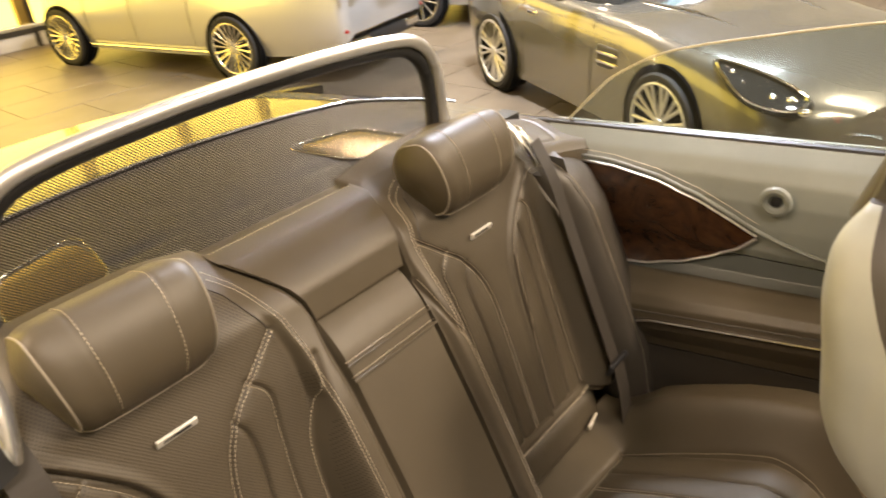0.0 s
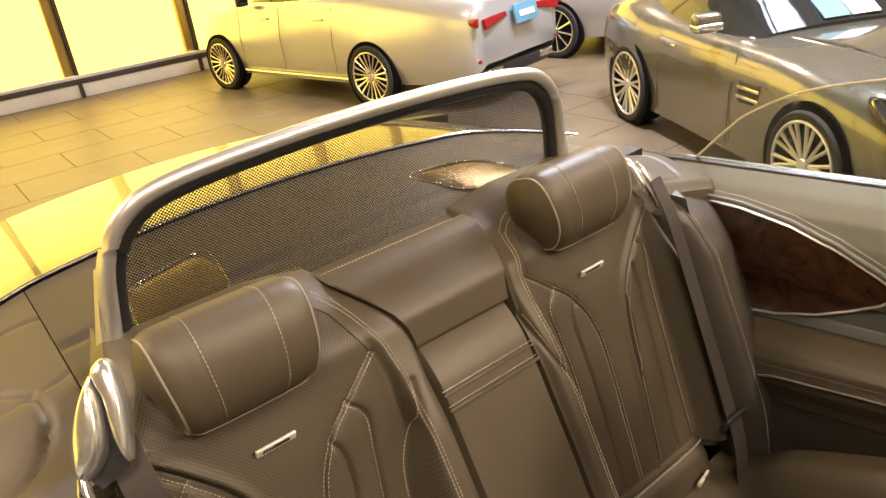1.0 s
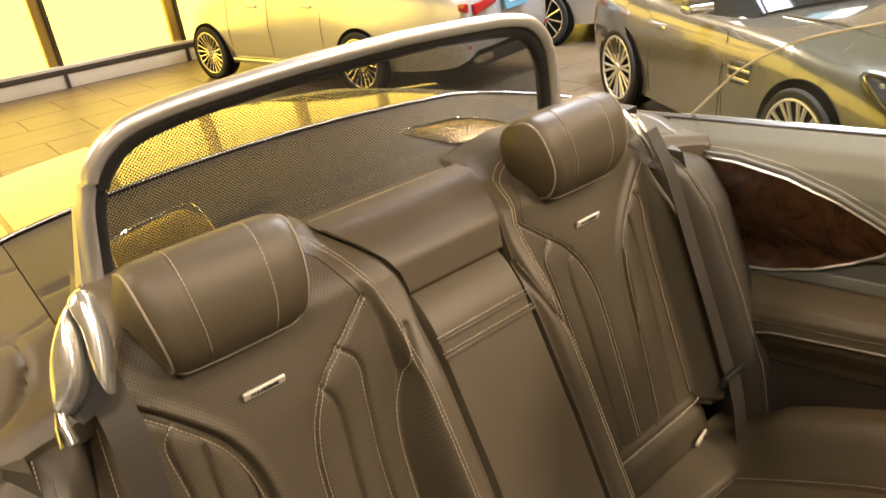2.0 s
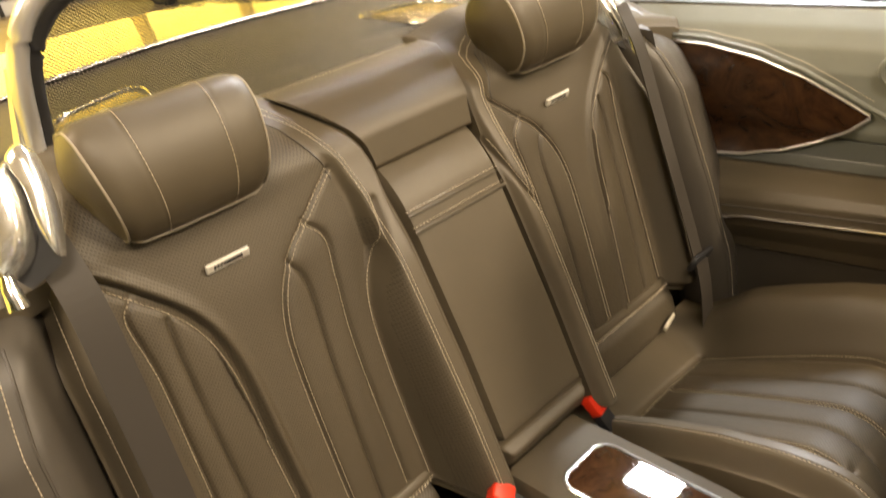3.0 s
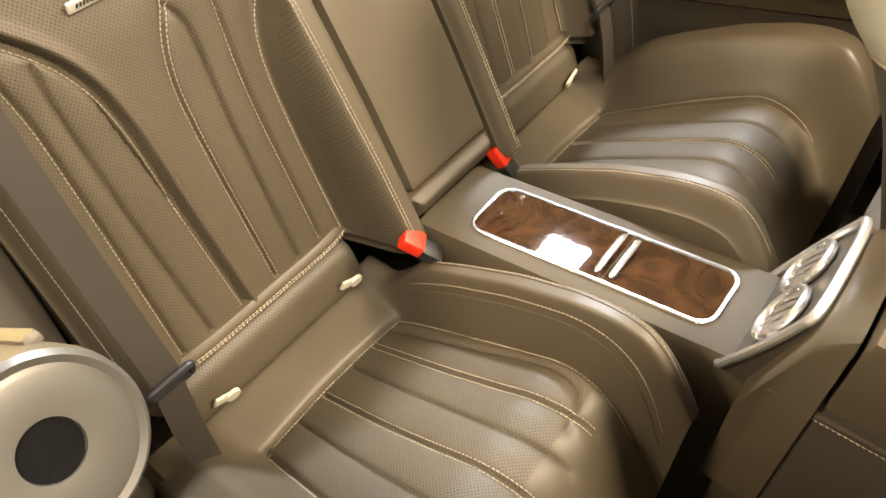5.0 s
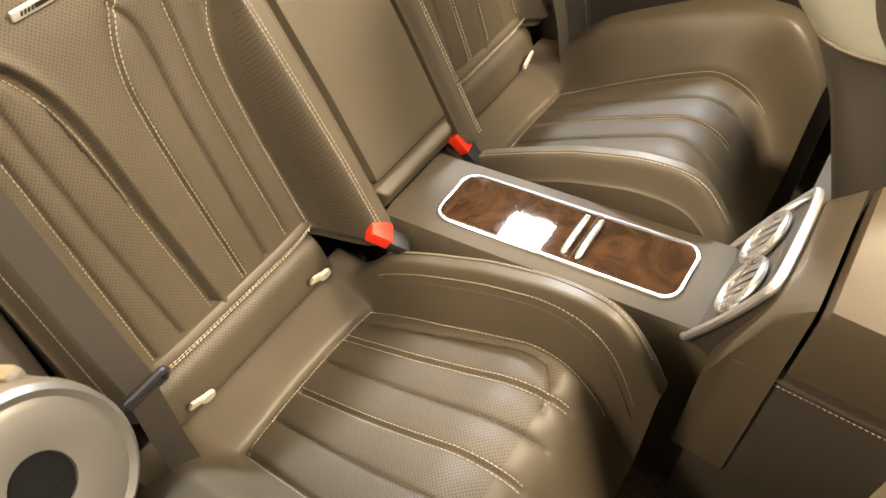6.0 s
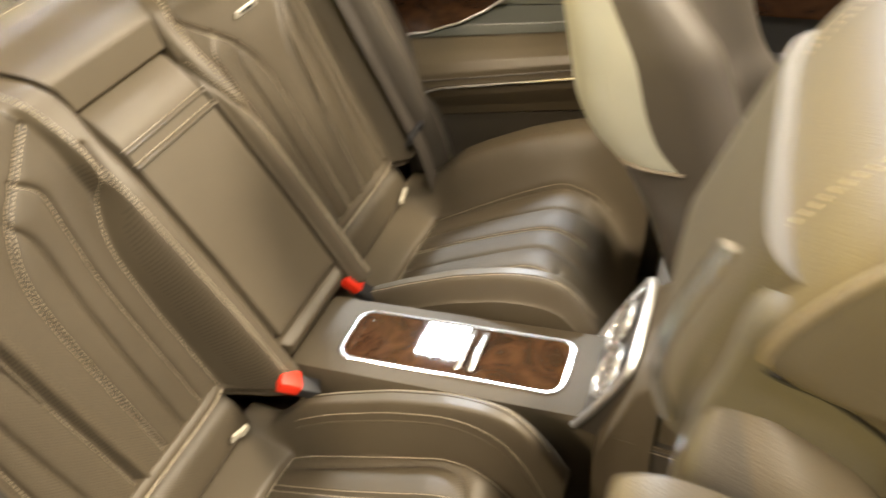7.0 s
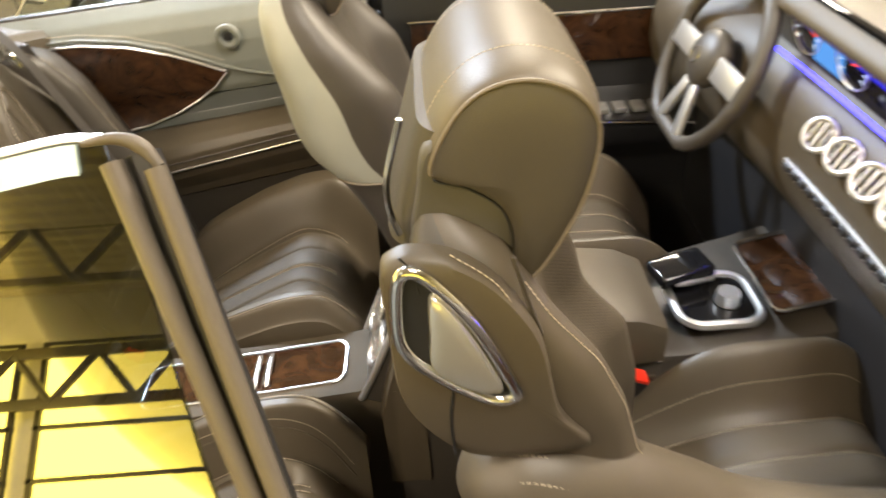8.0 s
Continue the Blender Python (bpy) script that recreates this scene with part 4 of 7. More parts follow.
# ---- seat belts and their chrome guides ----
for sgn in (-1, 1):
    g = thing("belt_guide", "polished metal seat belt guide beside the headrest", "belt guide", (sgn * 0.55, 0.2, 1.2), group="belt guides")
    gi = Matrix.Translation(-g.location)
    # a crescent shell and an arched band that meet at the top, with the belt slot between them
    gu, gn = Vector((0.80, -0.58, -0.12)).normalized(), Vector((-0.42, -0.72, 0.55)).normalized()
    gv = gn.cross(gu).normalized()
    gu = gv.cross(gn)
    gc = Vector((-0.552, 0.159, 1.308)) if sgn < 0 else Vector((-0.560, 0.205, 1.238))

    def on_guide(u, v, h):
        p = gc + gu * u + gv * v + gn * h
        return Vector((p.x * -sgn, p.y, p.z))

    for name, pts, rise, lab in (("cover", [(-0.016, 0.068), (-0.024, 0.050), (-0.030, 0.020), (-0.031, -0.012), (-0.027, -0.044), (-0.020, -0.060), (-0.008, -0.054), (0.003, -0.034), (0.006, -0.010), (0.002, 0.016), (-0.005, 0.040), (-0.012, 0.056)], 0.020, "domed polished metal cover"),
                                 ("arm", [(-0.018, 0.070), (-0.007, 0.084), (0.005, 0.078), (0.015, 0.058), (0.025, 0.030), (0.031, -0.001), (0.033, -0.036), (0.022, -0.024), (0.013, -0.002), (0.007, 0.018), (-0.001, 0.040), (-0.010, 0.056)], 0.012, "polished belt guide arm")):
        out = closed_spline(pts, 5)
        c = np.mean(out, axis=0)
        m = len(out)
        rings = [(1.0, -0.016), (1.0, 0.0), (0.95, rise * 0.35), (0.84, rise * 0.7), (0.62, rise * 0.93), (0.3, rise)]
        verts = [on_guide(c[0] + (u - c[0]) * k, c[1] + (v - c[1]) * k, h) for k, h in rings for u, v in out]
        faces = [(r * m + i, r * m + (i + 1) % m, (r + 1) * m + (i + 1) % m, (r + 1) * m + i) for r in range(len(rings) - 1) for i in range(m)] + [tuple(range(5 * m, 6 * m))]
        ob = pydata(name, verts, faces if sgn < 0 else [q[::-1] for q in faces], M_SATIN, g, lab)
        ob.matrix_parent_inverse = gi
    ob = tube("foot", [on_guide(-0.020, -0.054, 0.002), on_guide(-0.016, -0.070, 0.002), on_guide(-0.010, -0.090, -0.002)], [0.006, 0.009, 0.012], M_CHROME, g, sides=12)
    ob.matrix_parent_inverse = gi
    # flat black sheet that stands in for the shade inside the belt slot
    ob = pydata("opening", [on_guide(u, v, -0.012) for u, v in ((-0.006, 0.06), (-0.03, -0.05), (0.0, -0.07), (0.03, -0.045), (0.022, 0.02))], [(0, 1, 2, 3, 4)], M_BLACK, g, smooth=False)
    ob.matrix_parent_inverse = gi
    bl = thing("seat_belt", "dark woven seat belt hanging beside the rear seat", "seat belt", (sgn * 0.56, 0.0, 0.6), group="rear seat belts")
    line = spline([(0.540, 0.172, 1.275), (0.538, 0.125, 1.20), (0.545, 0.075, 1.06), (0.556, 0.005, 0.86), (0.560, -0.03, 0.76)], 8)
    verts, faces = [], []
    for i, (x, y, z) in enumerate(line):
        w = 0.0215
        k = i / len(line)
        tx, ty = 0.97, -0.22
        for a, b in ((-w, -0.0012), (w, -0.0012), (w, 0.0012), (-w, 0.0012)):
            verts.append((sgn * (x + a * tx), y + abs(ty) * a * 0.6 + b, z))
        if i:
            p, q = (i - 1) * 4, i * 4
            faces += [(p + m, p + (m + 1) % 4, q + (m + 1) % 4, q + m) for m in range(4)]
    ob = pydata("webbing", verts, faces, M_BELT, bl, smooth=False)
    ob.matrix_parent_inverse = Matrix.Translation(-bl.location)
    loop2 = [(sgn * (0.560 + x), -0.034 - 0.4 * z, 0.758 + z) for x, z in rounded_loop(-0.034, 0.034, -0.014, 0.014, 0.006, 3)]
    ob = tube("belt_loop", loop2, 0.006, M_BLACK, bl, "black plastic belt loop", closed=True)
    ob.matrix_parent_inverse = Matrix.Translation(-bl.location)
    line = spline([(0.566, -0.036, 0.75), (0.578, -0.05, 0.66), (0.585, -0.06, 0.55)], 6)
    v2, f2 = [], []
    for i, (x, y, z) in enumerate(line):
        for a, b in ((-0.022, -0.001), (0.022, -0.001), (0.022, 0.001), (-0.022, 0.001)):
            v2.append((sgn * (x + a), y + b, z))
        if i:
            p, q = (i - 1) * 4, i * 4
            f2 += [(p + m, p + (m + 1) % 4, q + (m + 1) % 4, q + m) for m in range(4)]
    ob = pydata("lower_webbing", v2, f2, M_BELT, bl, smooth=False)
    ob.matrix_parent_inverse = Matrix.Translation(-bl.location)

# ---- car body round the cabin ----
body = thing("convertible_body", "dark glossy car body with leather-trimmed rear deck", "car", (0, 0.3, FLOOR_Z))
bdi = Matrix.Translation(-body.location)


def bown(ob):
    ob.matrix_parent_inverse = bdi
    return ob


M_DECK = leather("deck_leather", (0.055, 0.044, 0.032), 0.45)


us = np.linspace(-1, 1, 60)
P = np.zeros((30, 60, 3))
for j, k in enumerate(np.linspace(0, 1, 30)):
    for i, u in enumerate(us):
        x = u * 0.543
        yf = 0.326
        y = yf + (deck_edge(x) - yf) * k
        groove = 0.006 * math.exp(-(((y - 0.47 - 0.05 * abs(x)) / 0.006) ** 2))
        P[j, i] = (x, y, deck_z(x, y) - groove + 0.010 * float(smooth(0.352, 0.34, y)) - 0.012 * float(smooth(0.336, 0.326, y)))
bown(sheet("rear_deck", P, M_DECK, body, "brown leather rear deck with seams", back=(0, 0, -0.05)))
bown(stitches("deck_stitching", [(x, 0.342, deck_z(x, 0.342) + 0.0105) for x in np.linspace(-0.3, 0.3, 60)], body, (0, 0, 1)))
bown(tube("deck_chrome", [(x, deck_edge(x) + 0.012, deck_z(x, deck_edge(x)) + 0.004) for x in np.linspace(-0.86, 0.86, 70)], 0.004, M_CHROME, body, "chrome strip round the rear deck", sides=8))
# padded shoulders between the deck, the seats and the belt line
for sgn in (-1, 1):
    P = np.zeros((44, 90, 3))
    y_end = 0.20
    for j, k in enumerate(np.linspace(0, 1, 44)):
        x = 0.545 + 0.32 * k
        for i, f in enumerate(np.linspace(0, 1, 90)):
            y = deck_edge(x) + (y_end - deck_edge(x)) * f
            lid = abs(math.hypot(x - 0.70, (y - 0.36) * 0.9) - 0.105)
            curve = abs(math.hypot(x - 0.60, y - 0.52) - 0.12) if y > 0.40 else 1
            groove = 0.007 * math.exp(-(lid / 0.005) ** 2) + 0.004 * math.exp(-(curve / 0.004) ** 2)
            P[j, i] = (sgn * x, y, deck_z(x, y) - groove - 0.022 * float(smooth(0.38, 0.27, y)) - 0.02 * float(smooth(y_end + 0.03, y_end, y)) ** 2)
    if sgn < 0:
        P = P[::-1]
    bown(sheet("shoulder_pad", P, M_LEATHER, body, "brown leather shoulder pad with curved seams", back=(0, 0, -0.03)))
# painted tail
P = np.zeros((40, 70, 3))
for j, k in enumerate(np.linspace(0, 1, 40)):
    for i, u in enumerate(np.linspace(-1, 1, 70)):
        x = u * 0.93
        y0 = deck_edge(x) + 0.02
        y = y0 + k * (1.55 - y0 - 0.28 * u * u)
        drop = 0.035 * k + 0.03 * k ** 2 + 0.55 * max(0, (k - 0.9) / 0.1) ** 2
        P[j, i] = (x, y, deck_z(min(abs(x), 0.8), y0) - 0.002 - drop - 0.25 * max(0, (abs(u) - 0.86) / 0.14) ** 2)
bown(sheet("tail", P, M_BODY, body, "glossy dark painted boot lid", back=(0, 0, -0.5)))
# sides with wheel openings, bonnet and bumpers
AXLES, AXLE_Z, ARCH = (0.92, -1.98), FLOOR_Z + 0.34, 0.39
side_top = keyed([(-3.0, 0.66), (-2.8, 0.76), (-2.4, 0.90), (-1.9, 1.02), (-1.5, belt_z(-1.3) - 0.02), (-1.3, belt_z(-1.3)), (0.95, belt_z(0.95)), (1.3, 1.10)])
side_out = keyed([(-3.0, 0.70), (-2.85, 0.83), (-2.6, 0.90), (-2.2, 0.93), (-1.5, 0.925), (0.6, 0.925), (1.1, 0.93), (1.3, 0.90)])


def sill_z(y):
    low = 0.06
    for a in AXLES:
        if abs(y - a) < ARCH:
            low = max(low, AXLE_Z + math.sqrt(ARCH ** 2 - (y - a) ** 2))
    return low


for sgn in (-1, 1):
    ys = np.linspace(-3.0, 1.3, 150)
    P = np.zeros((20, 150, 3))
    for j, k in enumerate(np.linspace(0, 1, 20)):
        for i, y in enumerate(ys):
            P[j, i] = (sgn * (side_out(y) - 0.02 + 0.05 * math.sin(min(1, k * 1.3) * math.pi * 0.6)), y, side_top(y) * (1 - k) + sill_z(y) * k)
    if sgn < 0:
        P = P[:, ::-1]
    bown(sheet("side_panel", P, M_BODY, body, "glossy dark painted side", back=(-sgn * 0.02, 0, 0)))
P = np.array([[(u * (side_out(y) - 0.015), y, side_top(y) + (0.10 - 0.02 * (y < -2.8)) * (1 - abs(u) ** 2.5)) for u in np.linspace(-1, 1, 40)] for y in np.linspace(-1.78, -3.0, 30)])
bown(sheet("bonnet", P[::-1], M_BODY, body, "glossy dark painted bonnet", back=(0, 0, -0.04)))
for y_end, bow, z_top, w, name in ((-3.0, -0.13, 0.66, 0.68, "front_bumper"), (1.3, 0.27, 1.16, 0.88, "rear_bumper")):
    P = np.array([[(u * w, y_end + bow * (1 - u * u) + math.copysign(0.04, bow) * math.sin(k * math.pi), z_top * (1 - k) + 0.08 * k + (0.08 * (1 - abs(u) ** 2.5) if bow < 0 else 0) * (1 - k)) for u in np.linspace(-1, 1, 40)] for k in np.linspace(0, 1, 16)])
    bown(sheet(name, P if bow > 0 else P[::-1], M_BODY, body, "glossy dark painted bumper", back=(0, -math.copysign(0.03, bow), 0)))
# covers of the pop-up hoops on the deck
M_COVER = mat("polished_cover", (0.26, 0.205, 0.13), 0.26, 0.85)
for sgn in (-1, 1):
    quad = [np.array(q) for q in ((0.235, 0.645), (0.27, 0.43), (0.437, 0.42), (0.41, 0.59))]
    for _ in range(4):  # corners cut round
        quad = [w for a, b in zip(quad, quad[1:] + quad[:1]) for w in (a * 0.86 + b * 0.14, a * 0.14 + b * 0.86)]
    n = len(quad)
    cq = np.mean(quad, axis=0)
    v = [(sgn * (cq[0] + (x - cq[0]) * k), cq[1] + (y - cq[1]) * k, deck_z(0.34, 0.53) + h) for k, h in ((1.0, -0.01), (1.0, 0.001), (0.95, 0.002), (0.5, 0.004)) for x, y in quad]
    cover = bown(pydata("hoop_cover", v, [(r * n + i, r * n + (i + 1) % n, (r + 1) * n + (i + 1) % n, (r + 1) * n + i) for r in range(3) for i in range(n)] + [tuple(range(3 * n, 4 * n))], M_COVER, body, "polished bronze-brown cover panel"))
    tube("cover_rim", [(sgn * x, y, deck_z(0.34, 0.53) + 0.003) for x, y in quad], 0.0022, M_CHROME, cover, "bright rim", closed=True, sides=6)
bown(part("cabin_floor", box_bm(0, -0.9, 0.22, 1.7, 2.6, 0.06), M_CARPET, body, "brown carpet"))
bown(part("rear_bulkhead", box_bm(0, 0.42, 0.75, 1.6, 0.05, 0.95), M_BLACK, body))
# ---- wind deflector ----
wb = thing("wind_deflector", "black mesh wind deflector in a satin metal frame behind the headrests", "wind deflector", (0, 0.38, 1.25))
wbi = Matrix.Translation(-wb.location)
M_MESH = bpy.data.materials.new("deflector_mesh")
M_MESH.use_nodes = True


def mesh_nodes():
    n, l, b = nodes_of(M_MESH)
    b.inputs["Base Color"].default_value, b.inputs["Roughness"].default_value = (0.010, 0.009, 0.008, 1), 0.8
    tc, v, ramp, tr, mix = n.new("ShaderNodeTexCoord"), n.new("ShaderNodeTexVoronoi"), n.new("ShaderNodeValToRGB"), n.new("ShaderNodeBsdfTransparent"), n.new("ShaderNodeMixShader")
    mp = n.new("ShaderNodeMapping")
    mp.inputs["Rotation"].default_value = (0, 0, radians(45))
    sep, comb = n.new("ShaderNodeSeparateXYZ"), n.new("ShaderNodeCombineXYZ")
    l.new(tc.outputs["Object"], sep.inputs[0])
    l.new(sep.outputs["X"], comb.inputs[0])
    l.new(sep.outputs["Z"], comb.inputs[1])
    l.new(comb.outputs[0], mp.inputs["Vector"])
    v.voronoi_dimensions = "2D"
    v.inputs["Scale"].default_value, v.inputs["Randomness"].default_value = 250, 0.0
    l.new(mp.outputs[0], v.inputs["Vector"])
    ramp.color_ramp.elements[0].position, ramp.color_ramp.elements[1].position = 0.31, 0.38
    ramp.color_ramp.elements[0].color, ramp.color_ramp.elements[1].color = (1, 1, 1, 1), (0, 0, 0, 1)
    l.new(v.outputs["Distance"], ramp.inputs["Fac"])
    l.new(ramp.outputs["Color"], mix.inputs[0])
    l.new(b.outputs[0], mix.inputs[1])
    l.new(tr.outputs[0], mix.inputs[2])
    l.new(mix.outputs[0], n["Material Output"].inputs[0])


mesh_nodes()
half = spline([(0.485, 1.245), (0.475, 1.33), (0.455, 1.43), (0.41, 1.49), (0.33, 1.515), (0.15, 1.527), (0.0, 1.53)], 8)
arch = [(x, z) for x, z in half] + [(-x, z) for x, z in half[::-1][1:]]


def wb_y(z):
    return 0.39 - 0.10 * (z - 1.25)


for name, dy, r, m in (("frame", -0.012, 0.013, M_BRUSHED), ("inner_frame", 0.004, 0.016, M_BLACK)):
    k = 0.0 if name == "frame" else 0.016
    ob = tube(name, [(x * (1 - k * 1.6), wb_y(z) + dy, z - k) for x, z in arch], r, m, wb, sides=10)
    ob.matrix_parent_inverse = wbi
n = len(arch)
verts = [(x * 0.97, wb_y(z), z - 0.018) for x, z in arch]
ob = pydata("mesh", verts, [tuple(range(n))], M_MESH, wb, "fine black see-through mesh", smooth=False)
ob.matrix_parent_inverse = wbi
for sgn in (-1, 1):
    # a slim blade that tapers upwards along the frame
    bm = bmesh.new()
    low = [bm.verts.new((sgn * x, y, 1.262)) for x, y in ((0.516, 0.380), (0.506, 0.364), (0.474, 0.368), (0.474, 0.402), (0.500, 0.402))]
    top = [bm.verts.new((sgn * x, y, 1.415)) for x, y in ((0.474, 0.376), (0.472, 0.366), (0.462, 0.368), (0.462, 0.386), (0.470, 0.386))]
    for q in range(5):
        bm.faces.new((low[q], low[(q + 1) % 5], top[(q + 1) % 5], top[q]))
    bm.faces.new(top)
    bm.faces.new(low[::-1])
    bmesh.ops.recalc_face_normals(bm, faces=bm.faces)
    bmesh.ops.bevel(bm, geom=bm.edges[:], offset=0.0025, segments=2, affect="EDGES")
    ob = part("foot", bm, M_BRUSHED, wb, "satin metal foot of the frame")
    ob.matrix_parent_inverse = wbi

# ---- front seats ----
DRIVER_Y = 0.206
PASSENGER_Y = -0.033
CHEEK = [(-0.72, 1.452), (-0.738, 1.496), (-0.764, 1.521), (-0.797, 1.528), (-0.83, 1.518), (-0.851, 1.496), (-0.856, 1.468), (-0.848, 1.422), (-0.833, 1.384),
         (-0.815, 1.35), (-0.803, 1.338), (-0.790, 1.346), (-0.787, 1.388), (-0.776, 1.417), (-0.749, 1.438)]
SIDE_COVER = [(-0.672, 1.392), (-0.682, 1.406), (-0.702, 1.411), (-0.735, 1.402), (-0.773, 1.368), (-0.807, 1.308), (-0.828, 1.215), (-0.862, 1.160), (-0.80, 1.148), (-0.742, 1.157), (-0.700, 1.198), (-0.676, 1.254), (-0.672, 1.348)]


def domed(outline, x, sign, steps, depth):
    """A plate over an outline of (y, z) points at x, closing in steps of (scale, rise) towards its middle; depth goes inwards."""
    c = np.mean(outline, axis=0)
    m = len(outline)
    rings = [[(x - sign * depth, y, z) for y, z in outline]]
    for k, rise in steps:
        rings.append([(x + sign * rise, c[0] + (y - c[0]) * k, c[1] + (z - c[1]) * k) for y, z in outline])
    verts = [q for r in rings for q in r]
    faces = [(r * m + i, r * m + (i + 1) % m, (r + 1) * m + (i + 1) % m, (r + 1) * m + i) for r in range(len(rings) - 1) for i in range(m)]
    faces.append(tuple(range((len(rings) - 1) * m, len(rings) * m)))
    return verts, faces


def front_seat(sign):
    """One front seat seen from behind and beside; sign -1 is the passenger's."""
    near = sign < 0
    dy = PASSENGER_Y if near else DRIVER_Y
    t = thing("bucket_seat", "brown leather passenger seat with a chrome shoulder handle" if near else "front driver seat with a pale grey-green leather back shell", "car seat", (sign * 0.38, -0.9 + dy, 0.3), group="front seats")
    inv = Matrix.Translation(Vector((0, dy, 0)) - t.location)
    shell_m = M_TRIM if near else M_PALE

    def own(ob):
        ob.matrix_parent_inverse = inv
        return ob

    # backrest: cross-sections from the bottom up: z, y of the rear, depth, inner and outer distance from the car's middle
    if near:
        secs = [(0.70, -0.90, 0.15, 0.20, 0.545), (0.90, -0.87, 0.17, 0.19, 0.55), (1.02, -0.81, 0.20, 0.19, 0.555), (1.055, -0.79, 0.185, 0.19, 0.555), (1.10, -0.765, 0.175, 0.19, 0.555), (1.18, -0.735, 0.185, 0.20, 0.555), (1.25, -0.705, 0.183, 0.21, 0.553),
                (1.31, -0.687, 0.15, 0.22, 0.55), (1.37, -0.682, 0.114, 0.235, 0.54), (1.40, -0.684, 0.08, 0.26, 0.52), (1.415, -0.694, 0.04, 0.29, 0.49)]
    else:
        secs = [(0.55, -0.93, 0.20, 0.17, 0.55), (0.70, -0.905, 0.20, 0.165, 0.55), (0.85, -0.853, 0.20, 0.16, 0.55), (0.94, -0.82, 0.21, 0.16, 0.555), (1.0, -0.79, 0.22, 0.155, 0.555), (1.045, -0.765, 0.24, 0.15, 0.555), (1.09, -0.72, 0.25, 0.148, 0.555),
                (1.14, -0.699, 0.25, 0.147, 0.555), (1.22, -0.688, 0.23, 0.15, 0.555), (1.30, -0.672, 0.17, 0.17, 0.55), (1.36, -0.668, 0.12, 0.20, 0.54), (1.395, -0.676, 0.09, 0.23, 0.52), (1.415, -0.692, 0.05, 0.27, 0.49)]
    tab = np.array(secs)
    zz = np.linspace(tab[0, 0], tab[-1, 0], 84)
    n = 72
    verts = []
    ker = np.array([1, 2, 3, 2, 1]) / 9
    cols = [np.convolve(np.pad(np.interp(zz, tab[:, 0], tab[:, k]), 2, "edge"), ker, "valid") for k in range(1, 5)]
    for z, yr, dp, a, b in zip(zz, *cols):
        for i in range(n):
            q = 2 * math.pi * i / n
            c, s = math.cos(q), math.sin(q)
            e = 0.55
            x = (a + b) / 2 + (b - a) / 2 * math.copysign(abs(c) ** e, c)
            y = yr - dp / 2 + dp / 2 * math.copysign(abs(s) ** e, s)
            off = abs(x - (a + b) / 2)
            if s < 0:  # the face is dished between bolsters
                y += 0.075 * float(smooth(0.15, 0.07, off)) * float(smooth(1.40, 1.2, z)) * abs(s)
            else:
                y -= 0.016 * float(smooth(0.14, 0.09, off)) * s * (z > 1.0)
            verts.append((sign * x, y, z))
    faces = []
    for j in range(len(zz) - 1):
        for i in range(n):
            f = (j * n + i, j * n + (i + 1) % n, (j + 1) * n + (i + 1) % n, (j + 1) * n + i)
            faces.append(f if sign > 0 else f[::-1])
    faces.append(tuple((len(zz) - 1) * n + i for i in range(n)))
    slots = []
    for f in faces:
        c = sum((Vector(verts[k]) for k in f), Vector()) / len(f)
        yr, dp, a, b = (np.interp(c.z, tab[:, 0], tab[:, k]) for k in range(1, 5))
        s = abs(c.x)
        slots.append(1 if near and c.y < yr - dp * 0.66 and s < b - 0.045 else (2 if c.y > yr - dp * 0.55 and (near or c.z > 1.055) else (0 if near else 3)))
    own(pydata("backrest", verts, faces, [M_LEATHER, M_PERF_BACK, shell_m, M_TRIM], t, slots=slots))
    if not near:
        q = [math.pi * k / 29 for k in range(30)]
        own(tube("shell_seam", [(0.352 + 0.208 * math.copysign(abs(math.cos(a)) ** 0.55, math.cos(a)), -0.885 + 0.127 * math.sin(a) ** 0.55, 1.055) for a in q], 0.003, M_PIPING_DARK, t, "stitched seam round the shell", sides=6))
    # outer shoulder cover
    out = closed_spline(SIDE_COVER, 5)
    v, f = domed(out, sign * 0.553, sign, ((1.0, 0.0), (0.985, 0.007), (0.955, 0.011), (0.85, 0.013), (0.5, 0.013)), 0.012)
    side = own(pydata("side_cover", v, f, M_LEATHER if near else M_PALE, t, "smooth leather shoulder cover"))
    for pts in (((-0.690, 1.416), (-0.700, 1.400), (-0.703, 1.378)), ((-0.726, 1.26), (-0.722, 1.22), (-0.724, 1.168))):
        tube("seam", [(sign * 0.5665, y, z) for y, z in spline(pts, 6)], 0.0013, M_BLACK, side, sides=5)
    line = [(sign * x, y, z) for x, y, z in spline([(0.548, -0.782, 1.395), (0.545, -0.800, 1.33), (0.540, -0.822, 1.26), (0.535, -0.842, 1.19), (0.53, -0.87, 1.13)], 8)]
    own(tube("seam", line, 0.0025, M_TRIM, t, sides=5))
    rows_z = np.linspace(1.35, 1.08, 24)
    face = []
    for z in rows_z:
        yr, dp, a, b = (np.interp(z, tab[:, 0], tab[:, k]) for k in range(1, 5))
        c = 0.80 - 0.25 * (1.35 - z)
        face.append((sign * ((a + b) / 2 + (b - a) / 2 * c ** 0.55 + 0.001), yr - dp / 2 - dp / 2 * (1 - c * c) ** 0.275 - 0.001, z))
    own(stitches("seam_stitching", face, t, (sign * 0.6, -0.8, 0.2), r=0.0007))
    own(stitches("seam_stitching", [(sign * 0.560, y, z) for y, z in spline([(-0.730, 1.411), (-0.768, 1.376), (-0.79, 1.33)], 8)], t, (sign, -0.3, 0.5)))
